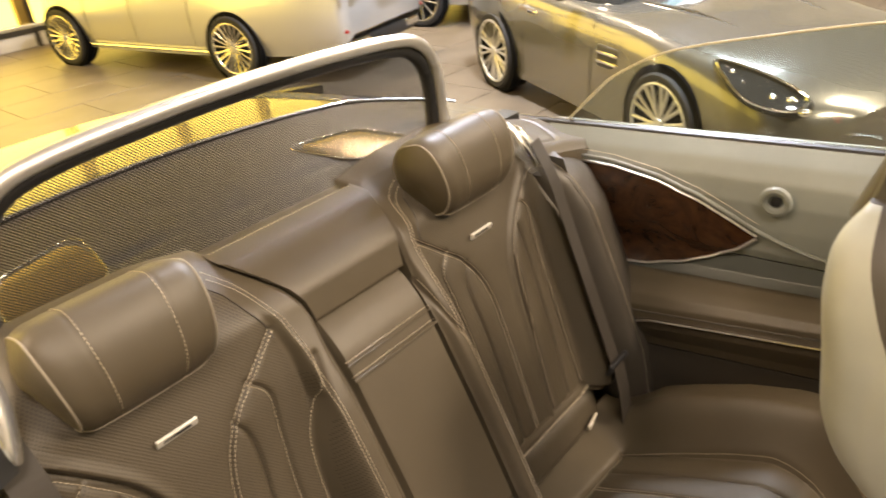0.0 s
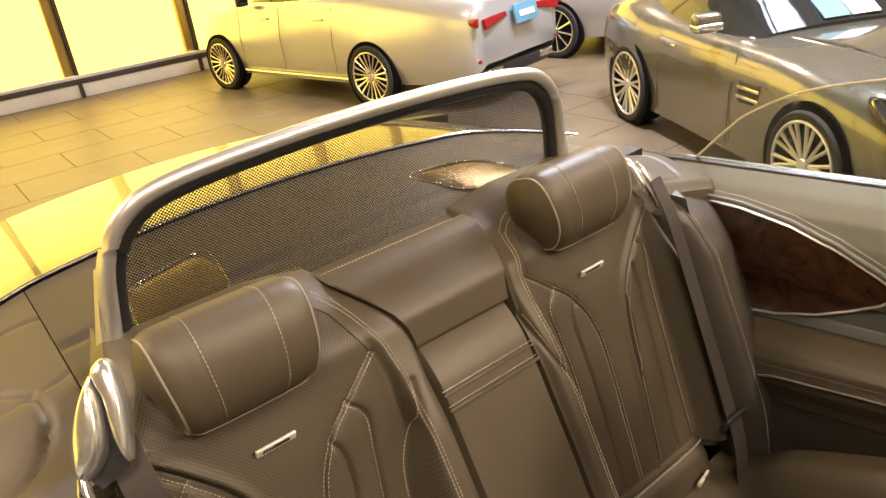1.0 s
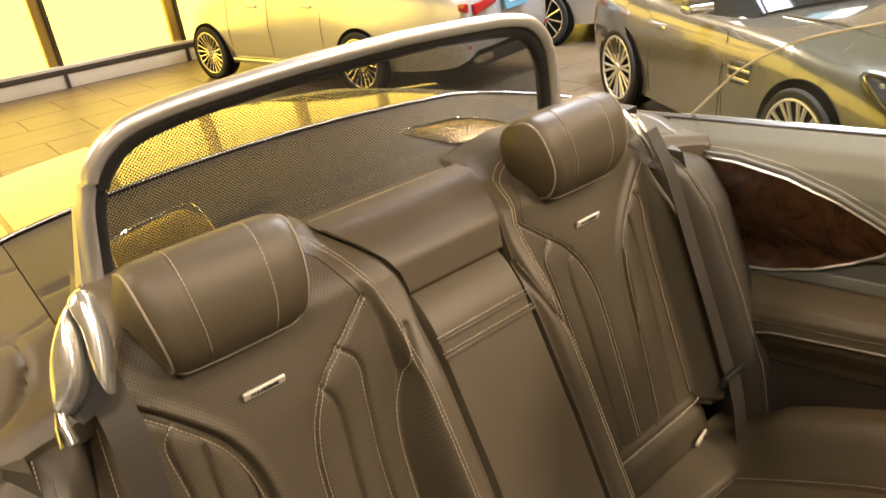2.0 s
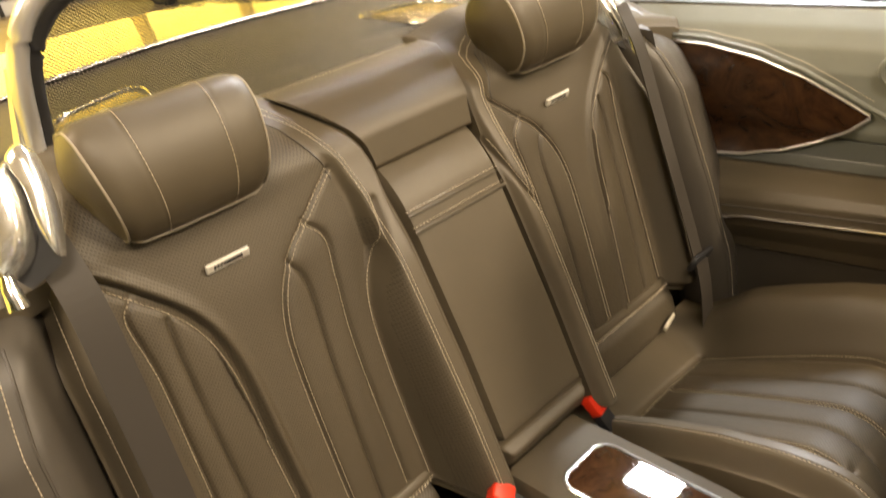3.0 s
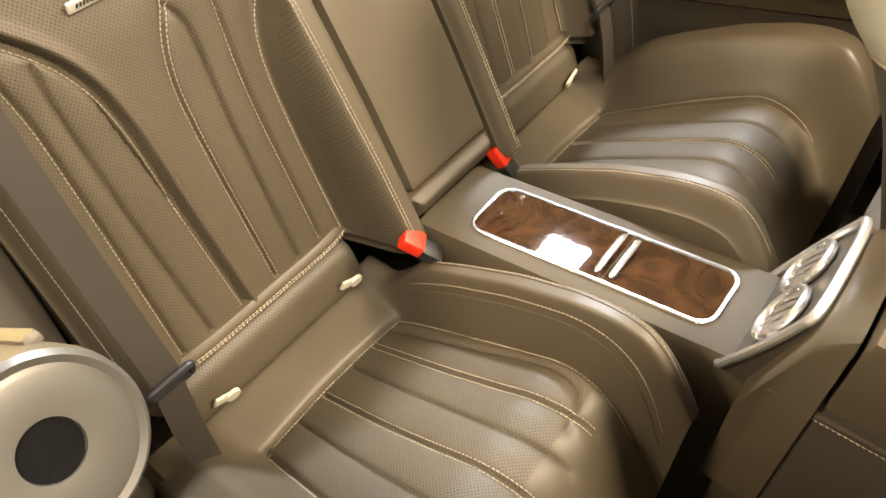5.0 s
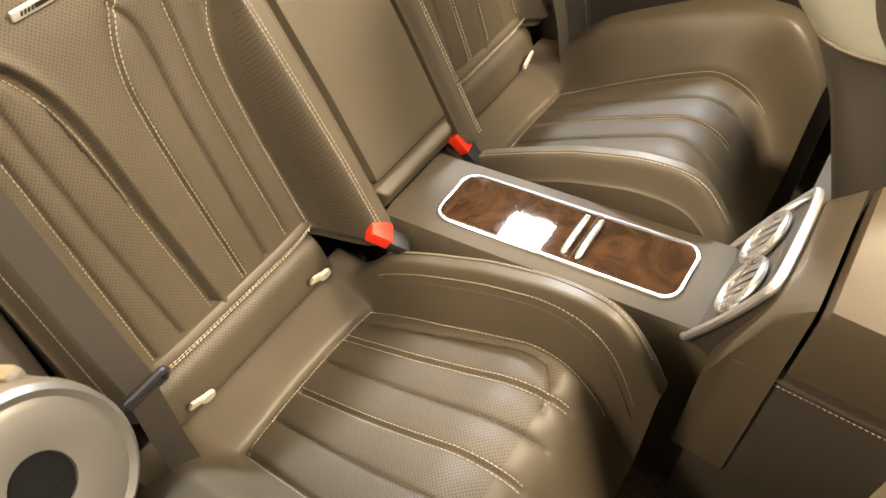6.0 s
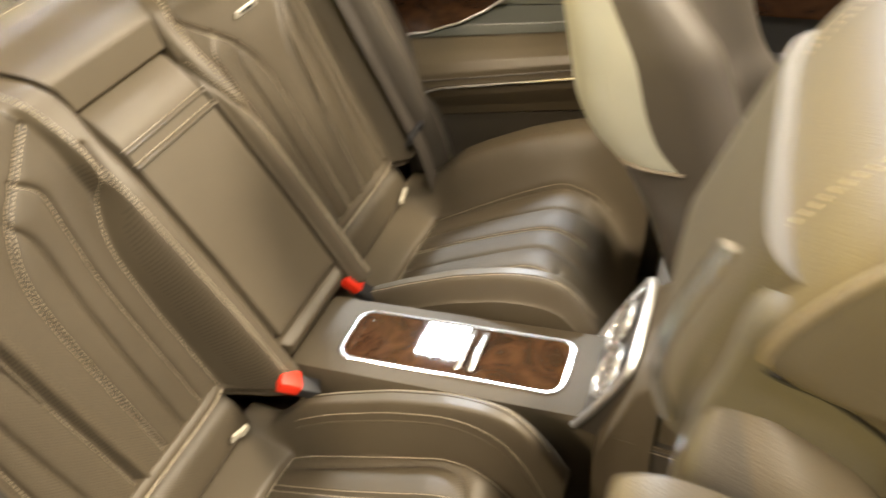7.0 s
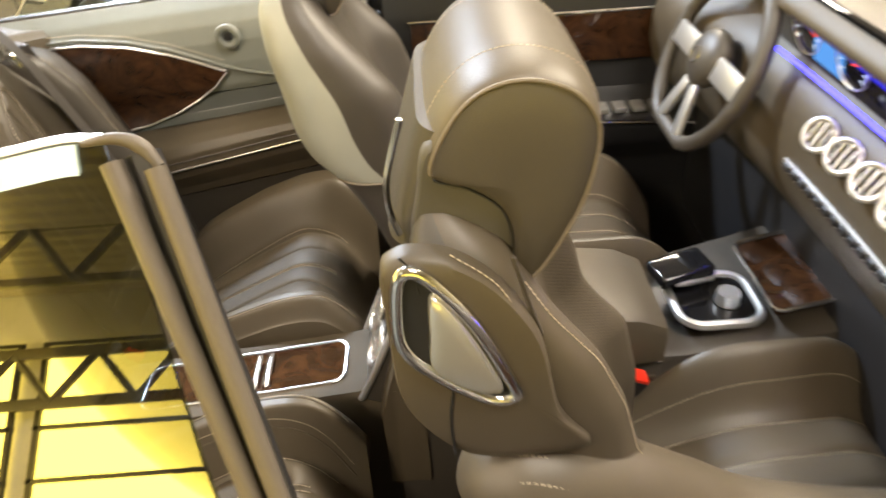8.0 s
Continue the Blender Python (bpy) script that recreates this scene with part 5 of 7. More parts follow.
    if near:
        # folding handle in its chrome bezel
        tri = closed_spline([(-0.690, 1.399), (-0.708, 1.396), (-0.745, 1.345), (-0.779, 1.268), (-0.782, 1.248), (-0.757, 1.249), (-0.709, 1.287), (-0.685, 1.322), (-0.684, 1.37)], 5)
        own(tube("handle_bezel", [(-0.568, y, z) for y, z in tri], 0.0062, M_CHROME, t, "chrome bezel of the folding handle", closed=True, sides=10))
        own(pydata("handle_well", [(-0.567, y, z) for y, z in tri], [tuple(range(len(tri)))], M_BLACK, t, smooth=False))
        grip = closed_spline([(-0.712, 1.378), (-0.731, 1.359), (-0.758, 1.303), (-0.771, 1.262), (-0.747, 1.264), (-0.711, 1.293), (-0.709, 1.335)], 5)
        v, f = domed(grip, -0.569, -1, ((1.0, 0.002), (0.95, 0.006), (0.8, 0.008), (0.4, 0.009)), 0.004)
        own(pydata("folding_handle", v, f, M_BRUSHED, t, "satin metal folding handle"))
    # cushion
    us, vs = np.linspace(0, 1, 60), np.linspace(0, 1, 60)
    Q = np.zeros((60, 60, 3))

    def cushion_z(u, v):
        sd = abs(u - 0.5) * 2
        z = 0.690 + 0.09 * float(smooth(0.1, 0.6, v)) + 0.095 * float(smooth(0.45, 0.85, sd)) * float(smooth(0.12, 0.5, v)) - 0.10 * max(0, (sd - 0.85) / 0.15) ** 2 - 0.16 * max(0, (v - 0.75) / 0.25) ** 2
        for g in (0.26, 0.42, 0.58, 0.74):
            z -= 0.006 * math.exp(-(((u - g - 0.03 * math.sin(v * 3)) / 0.014) ** 2)) * (0.05 < v < 0.85)
        return z

    for j, v in enumerate(vs):
        for i, u in enumerate(us):
            Q[j, i] = (sign * (0.13 + 0.43 * u), -0.86 - 0.66 * v, cushion_z(u, v))
    if sign > 0:
        Q = Q[::-1]
    own(sheet("seat_cushion", Q, M_LEATHER, t, back=(0, 0, -0.35)))
    for g in (0.15, 0.27, 0.43, 0.59, 0.75, 0.88):
        line = [(sign * (0.13 + 0.43 * (g + 0.03 * math.sin(v * 3))), -0.86 - 0.66 * v, cushion_z(g + 0.03 * math.sin(v * 3), v) + 0.001) for v in np.linspace(0.05, 0.9, 40)]
        own(stitches("cushion_stitching", line, t, (0, 0, 1), r=0.0006))
    if near:
        # rounded side bolster that wraps from the backrest into the cushion
        bol = spline([(0.52, -0.755, 1.05), (0.535, -0.775, 1.08), (0.54, -0.81, 1.083), (0.538, -0.88, 1.045), (0.53, -0.97, 0.975), (0.525, -1.06, 0.915), (0.52, -1.18, 0.87), (0.515, -1.3, 0.84)], 10)
        rad = np.interp(np.linspace(0, 1, len(bol)), [0, 0.15, 0.6, 1], [0.03, 0.062, 0.075, 0.07])
        own(tube("side_bolster", [(-x, y, z) for x, y, z in bol], rad, M_LEATHER, t, sides=28))
        for ang in (48, 72):
            a = radians(ang)
            own(stitches("bolster_stitching", [(-(x + r * math.cos(a) * 1.01), y, z + r * math.sin(a) * 1.01) for (x, y, z), r in zip(bol[12:], rad[12:])], t, (-0.6, 0, 0.8), r=0.0007))
    return t


front_seat(-1)
front_seat(1)


def front_headrest(sign):
    """A pillow over the teardrop cheek outline, with piped cheeks."""
    near = sign < 0
    dy = PASSENGER_Y if near else DRIVER_Y
    cx = sign * 0.392
    t = thing("front_headrest", "brown leather front headrest with piped teardrop cheeks" if near else "brown leather front headrest above the pale shell", "headrest", (cx, -0.79 + dy, 1.33), group="front headrests")
    inv = Matrix.Translation(Vector((0, dy, 0)) - t.location)
    out = closed_spline(CHEEK, 6)
    c = np.mean(out, axis=0)
    m = len(out)
    st = np.r_[-1.0, np.linspace(-0.985, -0.75, 8), np.linspace(-0.7, 0.7, 24), np.linspace(0.75, 0.985, 8), 1.0]
    verts = []
    for u in st:
        k = 1.0 + 0.155 * (1 - abs(u) ** 3.2) ** 0.6
        for y, z in out:
            low = float(smooth(1.46, 1.36, z))
            kk = k * (1 - low) + (1.0 + (k - 1) * 0.25) * low
            verts.append((cx + u * 0.113, c[0] + (y - c[0]) * kk, c[1] + (z - c[1]) * kk))
    faces = [(i * m + k, (i + 1) * m + k, (i + 1) * m + (k + 1) % m, i * m + (k + 1) % m) for i in range(len(st) - 1) for k in range(m)]
    ob = pydata("pillow", verts, faces, M_LEATHER, t)
    ob.matrix_parent_inverse = inv
    for s in (-1, 1):
        v, f = domed(out, cx + s * 0.113, s, ((1.0, 0.0), (0.9, 0.0035), (0.7, 0.006), (0.35, 0.007)), 0.004)
        ob = pydata("cheek", v, f, M_TRIM, t, "smooth leather cheek")
        ob.matrix_parent_inverse = inv
        ob = tube("piping", [(cx + s * 0.1135, c[0] + (y - c[0]) * 1.012, c[1] + (z - c[1]) * 1.012) for y, z in out[:-26]], 0.0019, M_PIPING_DARK, t, "brown piping", sides=6)
        ob.matrix_parent_inverse = inv
        ob = tube("cheek_seam", [(cx + s * 0.1145, c[0] + (y - c[0]) * 1.015, c[1] + (z - c[1]) * 1.015) for y, z in out[-27:]], 0.0013, M_BLACK, t, sides=5)
        ob.matrix_parent_inverse = inv
        u = 0.62
        k = 1.0 + 0.155 * (1 - u ** 3.2) ** 0.6 + 0.004
        ob = stitches("stitching", [(cx + s * u * 0.113, c[0] + (y - c[0]) * k, c[1] + (z - c[1]) * k) for y, z in out[:48]], t, (s * 0.3, 0, 1), length=0.003, gap=0.002, r=0.0004)
        ob.matrix_parent_inverse = inv
    return t


front_headrest(-1)
front_headrest(1)

# neck covers between backrest and headrest
M_NECK = leather("neck_cover_leather", (0.078, 0.072, 0.062), 0.5)
for sgn in (-1, 1):
    dy = PASSENGER_Y if sgn < 0 else DRIVER_Y
    nk = thing("headrest_cover", "grey-brown leather neck cover under the headrest with a slim chrome arc", "seat trim", (sgn * 0.38, -0.75 + dy, 1.33), group="headrest covers")
    inv = Matrix.Translation(Vector((0, dy, 0)) - nk.location)
    out = closed_spline([(-0.716, 1.474), (-0.706, 1.43), (-0.698, 1.385), (-0.705, 1.335), (-0.76, 1.322), (-0.798, 1.335), (-0.80, 1.40), (-0.785, 1.45), (-0.75, 1.478)], 5)
    m = len(out)
    c = np.mean(out, axis=0)
    verts, st = [], (-1, -0.985, -0.95, 0.95, 0.985, 1)
    for u, k in zip(st, (0.93, 0.97, 1, 1, 0.97, 0.93)):
        verts += [(sgn * 0.39 + u * 0.111, c[0] + (y - c[0]) * k, c[1] + (z - c[1]) * k) for y, z in out]
    faces = [(i * m + k, (i + 1) * m + k, (i + 1) * m + (k + 1) % m, i * m + (k + 1) % m) for i in range(5) for k in range(m)] + [tuple(range(m))[::-1], tuple(range(5 * m, 6 * m))]
    ob = pydata("cover", verts, faces, M_NECK, nk)
    ob.matrix_parent_inverse = inv
    # perforated strip and chrome arc behind the cover
    P = np.array([[(sgn * (0.39 + 0.108 * u), -0.676 - 0.034 * k - 0.02 * abs(u) ** 8, 1.375 + 0.11 * k) for u in np.linspace(-1, 1, 30)] for k in np.linspace(0, 1, 16)])
    ob = sheet("rear_panel", P if sgn > 0 else P[::-1], M_TRIM, nk, back=(0, -0.05, 0))
    ob.matrix_parent_inverse = inv
    arc = spline([(-0.698, 1.500), (-0.688, 1.468), (-0.682, 1.443), (-0.682, 1.416), (-0.689, 1.390)], 8)
    ob = tube("chrome_arc", [(sgn * 0.497, y, z) for y, z in arc], 0.0034, M_CHROME, nk, "slim chrome arc", sides=6)
    ob.matrix_parent_inverse = inv
    for u in (-0.95, 0.95):
        ob = stitches("stitching", [(sgn * 0.39 + sgn * u * 0.1115, y - 0.010, z) for y, z in spline([(-0.722, 1.45), (-0.712, 1.42), (-0.702, 1.39)], 6)], nk, (sgn * u, 0, 0), r=0.0008, material=M_TRIM)
        ob.matrix_parent_inverse = inv

# buckle of the passenger's belt
bk = thing("belt_buckle", "red and black seat belt buckle beside the front console", "seat belt buckle", (-0.125, -1.06, 0.7))
bm = box_bm(0, 0, 0, 0.032, 0.05, 0.13, 0.006, 2)
bmesh.ops.transform(bm, matrix=pose(-0.150, -1.06, 0.75, 25, -8, 0), verts=bm.verts)
ob = part("housing", bm, M_BLACK, bk)
ob.matrix_parent_inverse = Matrix.Translation(-bk.location)
bm = box_bm(0, 0, 0, 0.028, 0.046, 0.014, 0.004, 2)
bmesh.ops.transform(bm, matrix=pose(-0.150, -1.06, 0.75, 25, -8, 0) @ pose(0, 0, 0.064), verts=bm.verts)
ob = part("button", bm, M_RED, bk, "red release button")
ob.matrix_parent_inverse = Matrix.Translation(-bk.location)

# ---- front console, dashboard, wheel ----
dash = thing("dashboard", "leather dashboard with round vents, wide screen and blue light line", "dashboard", (0, -1.7, 0.5))
di = Matrix.Translation(Vector((-0.047, 0, 0.045)) - dash.location)


def down(ob):
    ob.matrix_parent_inverse = di
    return ob


def extrude_x(prof, x0, x1, n=20, bulge=0.0):
    """A profile of (y, z) points swept across the car."""
    m = len(prof)
    xs = np.linspace(x0, x1, n)
    verts = [(x, y + bulge * (x / 0.75) ** 2, z) for x in xs for y, z in prof]
    faces = [(i * m + k, (i + 1) * m + k, (i + 1) * m + (k + 1) % m, i * m + (k + 1) % m) for i in range(n - 1) for k in range(m)]
    faces += [tuple(range(m)), tuple((n - 1) * m + k for k in range(m - 1, -1, -1))]
    return verts, faces


prof = spline([(-1.52, 0.86), (-1.44, 0.93), (-1.40, 1.02), (-1.405, 1.12), (-1.45, 1.18), (-1.56, 1.24), (-1.80, 1.27), (-2.05, 1.22), (-2.05, 0.7), (-1.62, 0.7)], 6)
v, f = extrude_x([tuple(p) for p in prof], -0.80, 0.80, 24, 0.05)
down(pydata("dash_body", v, f, M_LEATHER, dash))
prof = spline([(-1.44, 1.235), (-1.40, 1.27), (-1.46, 1.315), (-1.6, 1.335), (-1.9, 1.31), (-1.9, 1.22), (-1.5, 1.22)], 6)
v, f = extrude_x([tuple(p) for p in prof], -0.06, 0.62, 16, 0.0)
down(pydata("instrument_hood", v, f, M_LEATHER, dash))
M_SCREEN = glow("screen_blue", (0.10, 0.28, 0.62), 0.7)
M_NEEDLE = glow("needle_red", (0.9, 0.06, 0.05), 1.2)
M_DIAL = glow("dial_white", (0.8, 0.85, 0.95), 0.8)
M_AMBIENT = glow("ambient_blue", (0.05, 0.04, 1.0), 5.0)
SC = pose(0.16, -1.44, 1.245, 102, 0, 180)


def on_screen(x, y, z=0.0):
    return SC @ Vector((x, y, z))


bm = box_bm(0, 0, 0, 0.50, 0.125, 0.012, 0.004, 2)
bmesh.ops.transform(bm, matrix=SC, verts=bm.verts)
scr = down(part("screen", bm, M_GLOSS, dash, "glossy black wide instrument screen"))
bm = box_bm(0.0, 0, 0.0066, 0.10, 0.10, 0.001)
bmesh.ops.transform(bm, matrix=SC, verts=bm.verts)
part("display", bm, M_SCREEN, scr, "blue lit display field")
for dx in (-0.078, 0.078):
    ring = [on_screen(dx + 0.05 * math.cos(a), 0.05 * math.sin(a), 0.008) for a in np.linspace(0, 2 * math.pi, 33)[:-1]]
    tube("dial_ring", ring, 0.002, M_BRUSHED, scr, closed=True, sides=6)
    for a in np.linspace(-0.7, math.pi + 0.7, 13):
        bm = box_bm(0, 0, 0, 0.009, 0.002, 0.001)
        bmesh.ops.transform(bm, matrix=SC @ pose(dx + 0.041 * math.cos(a), 0.041 * math.sin(a), 0.0075, 0, 0, math.degrees(a)), verts=bm.verts)
        part("dial_mark", bm, M_DIAL, scr)
    bm = box_bm(0, 0, 0, 0.036, 0.003, 0.001)
    bmesh.ops.transform(bm, matrix=SC @ pose(dx + 0.016, -0.004, 0.0078, 0, 0, 170 if dx < 0 else 195), verts=bm.verts)
    part("dial_needle", bm, M_NEEDLE, scr, "red dial needle")
down(tube("light_line", [(x, -1.408 + 0.05 * (x / 0.75) ** 2, 1.196) for x in np.linspace(0.28, -0.72, 30)], 0.0032, M_AMBIENT, dash, "thin blue ambient light line", sides=6))
VENT_N = Vector((-0.35, 0.8, 0.48)).normalized()
VENT_U = Vector((0, 0, 1)).cross(VENT_N).normalized()
VENT_V = VENT_N.cross(VENT_U)
for i, (x, z) in enumerate(((0.052, 1.128), (-0.023, 1.129), (-0.10, 1.129), (-0.178, 1.128))):
    c = Vector((x, -1.398, z))

    def face(a, b, n=0.0):
        return c + VENT_U * a + VENT_V * b + VENT_N * n

    vent = down(tube("vent", [face(0.027 * math.cos(a), 0.027 * math.sin(a), 0.004) for a in np.linspace(0, 2 * math.pi, 29)[:-1]], 0.005, M_BRUSHED, dash, "round aluminium dashboard vent", closed=True, sides=10))
    # cup coloured near-black to paint in the shade inside the vent
    pydata("cup", [face(0.027 * math.cos(a), 0.027 * math.sin(a), h) for h in (0.0, -0.03) for a in np.linspace(0, 2 * math.pi, 29)[:-1]], [(i, (i + 1) % 28, 28 + (i + 1) % 28, 28 + i) for i in range(28)] + [tuple(range(28, 56))], M_SHADE_BLACK, vent, smooth=False)
    for k in (-0.013, 0.0, 0.013):
        h = math.sqrt(0.025 ** 2 - k ** 2)
        tube("blade", [face(k + q * 0.004, q * h, 0.004) for q in np.linspace(-1, 1, 5)], 0.0028, M_BRUSHED, vent, sides=6)
prof = [(-1.412, 1.015), (-1.392, 1.025), (-1.392, 1.042), (-1.412, 1.052), (-1.45, 1.03)]
v, f = extrude_x(prof, -0.40, 0.13, 14, 0.03)
kp = down(pydata("key_strip", v, f, M_BRUSHED, dash, "satin metal strip of push buttons"))
for x in np.linspace(-0.37, 0.11, 18):
    part("button", box_bm(x, -1.390 + 0.03 * (x / 0.75) ** 2, 1.034, 0.022, 0.008, 0.012, 0.002, 1), M_BLACK, kp)
down(part("lower_dash", box_bm(0.0, -1.62, 0.72, 1.5, 0.3, 0.36, 0.03), M_BLACK, dash))

tun = thing("front_console", "leather front centre console with walnut lid and silver controller", "console", (0.0, -1.3, 0.4))
tui = Matrix.Translation(-tun.location)
loft_y([(-1.13, 0.13, 0.3, 0.79, 0.03), (-1.2, 0.15, 0.3, 0.80, 0.04), (-1.4, 0.17, 0.3, 0.82, 0.06), (-1.6, 0.18, 0.3, 0.86, 0.07)], M_TRIM, tun, "body", tui)
bm = box_bm(0.04, -1.450, 0.86, 0.21, 0.165, 0.012, 0.004, 2, pose(0, 0, 0, -12, 0, 0))
ob = part("walnut_lid", bm, M_WOOD, tun, "glossy walnut console lid")
ob.matrix_parent_inverse = tui
fr = [Vector((0.04, -1.450, 0.868)) + pose(0, 0, 0, -12, 0, 0) @ Vector((x, y, 0)) for x, y in rounded_loop(-0.108, 0.108, -0.085, 0.085, 0.02, 4)]
ob = tube("lid_frame", fr, 0.004, M_CHROME, tun, "chrome lid frame", closed=True)
ob.matrix_parent_inverse = tui
pad = rounded_loop(-0.072, 0.072, -1.355, -1.20, 0.04, 6)
ob = tube("controller_frame", [(x, y, 0.833) for x, y in pad], 0.009, M_BRUSHED, tun, "satin controller surround", closed=True)
ob.matrix_parent_inverse = tui
ob = pydata("controller_well", [(x, y, 0.834) for x, y in pad], [tuple(range(len(pad)))], M_GLOSS, tun, smooth=False)
ob.matrix_parent_inverse = tui
bm = box_bm(0.058, -1.228, 0.868, 0.075, 0.115, 0.028, 0.013, 4, pose(0, 0, 0, -6, 0, 12))
ctl = part("touch_controller", bm, M_GLOSS, tun, "glossy black palm controller with silver rim")
ctl.matrix_parent_inverse = tui
tube("controller_rim", [(0.022, -1.180, 0.862), (0.022, -1.23, 0.860), (0.035, -1.282, 0.858), (0.085, -1.292, 0.858)], 0.007, M_BRUSHED, ctl, sides=8)
bm = bmesh.new()
bmesh.ops.create_cone(bm, cap_ends=True, segments=32, radius1=0.024, radius2=0.021, depth=0.024, matrix=pose(-0.012, -1.30, 0.848))
ob = part("rotary_knob", bm, M_BRUSHED, tun, "knurled silver rotary knob")
ob.matrix_parent_inverse = tui

# steering wheel
wheel = thing("steering_wheel", "black leather steering wheel with satin silver spokes", "steering wheel", (0.37, -1.345, 1.165))
WH = pose(0.37, -1.345, 1.165, 68, 0, 180)
rim = []
for a in np.linspace(0, 2 * math.pi, 49)[:-1]:
    r = 0.182
    x, y = r * math.cos(a), max(r * math.sin(a), -0.165)
    rim.append(WH @ Vector((x, y, 0)))
wv = Matrix.Translation(-wheel.location)
ob = tube("rim", rim, 0.0165, M_TRIM, wheel, "dark leather wheel rim", closed=True, sides=14)
ob.matrix_parent_inverse = wv
bm = bmesh.new()
bmesh.ops.create_uvsphere(bm, u_segments=28, v_segments=14, radius=1)
bmesh.ops.scale(bm, vec=(0.066, 0.062, 0.035), verts=bm.verts)
bmesh.ops.transform(bm, matrix=WH, verts=bm.verts)
hub = part("hub", bm, M_TRIM, wheel, "leather airbag cover")
hub.matrix_parent_inverse = wv
tube("emblem", [WH @ Vector((0.016 * math.cos(a), 0.016 * math.sin(a), 0.034)) for a in np.linspace(0, 2 * math.pi, 21)[:-1]], 0.0022, M_CHROME, hub, "round chrome emblem ring", closed=True, sides=6)
for a0, w0 in ((0, 0.03), (180, 0.03), (252, 0.018), (288, 0.018)):
    bm = box_bm(0.115, 0, 0.008, 0.115, w0 * 1.7, 0.014, 0.006, 2)
    bmesh.ops.transform(bm, matrix=WH @ pose(0, 0, 0, 0, 0, a0), verts=bm.verts)
    ob = part("spoke", bm, M_BRUSHED, wheel, "satin silver spoke")
    ob.matrix_parent_inverse = wv
ob = tube("column", [WH @ Vector((0, 0, -0.02)), WH @ Vector((0, 0, -0.22))], 0.05, M_BLACK, wheel, sides=16)
ob.matrix_parent_inverse = wv

# front door panels
for sgn in (-1, 1):
    d = thing("front_door", "front door with walnut strip, armrest and metal switches", "car door", (sgn * 0.85, -1.2, 0.3), group="front doors")
    dv = Matrix.Translation(-d.location)
    ys = np.linspace(-1.75, -0.66, 40)
    fx = keyed([(0.3, 0.76), (0.6, 0.77), (0.72, 0.75), (0.80, 0.70), (0.86, 0.69), (0.895, 0.72), (0.92, 0.79), (1.0, 0.80), (1.1, 0.79), (1.2, 0.82), (1.25, 0.86)])
    P = np.array([[(sgn * fx(z), y, z + 0.04 * (z > 1.1)) for y in ys] for z in np.linspace(0.3, 1.25, 60)])
    if sgn < 0:
        P = P[:, ::-1]
    ob = sheet("panel", P[::-1], M_BLACK if sgn > 0 else M_TRIM, d, back=(sgn * 0.08, 0, 0))
    ob.matrix_parent_inverse = dv
    bm = box_bm(sgn * 0.793, -1.2, 1.07, 0.014, 0.95, 0.13, 0.006, 2)
    ob = part("wood_strip", bm, M_WOOD, d, "glossy walnut strip")
    ob.matrix_parent_inverse = dv
    ob = tube("chrome_strip", [(sgn * 0.785, y, 1.14) for y in np.linspace(-0.72, -1.7, 12)], 0.004, M_CHROME, d, "thin chrome strip", sides=6)
    ob.matrix_parent_inverse = dv
    ob = tube("armrest_chrome", [(sgn * 0.688, y, 0.83 + 0.05 * math.sin((y + 1.7) * 2)) for y in np.linspace(-1.0, -1.6, 16)], 0.005, M_CHROME, d, "chrome armrest edge", sides=6)
    ob.matrix_parent_inverse = dv
    for y in (-1.22, -1.27, -1.32, -1.37):
        ob = part("switch", box_bm(sgn * 0.715, y, 0.90, 0.05, 0.035, 0.016, 0.005, 2), M_BRUSHED, d, "satin metal window switch")
        ob.matrix_parent_inverse = dv

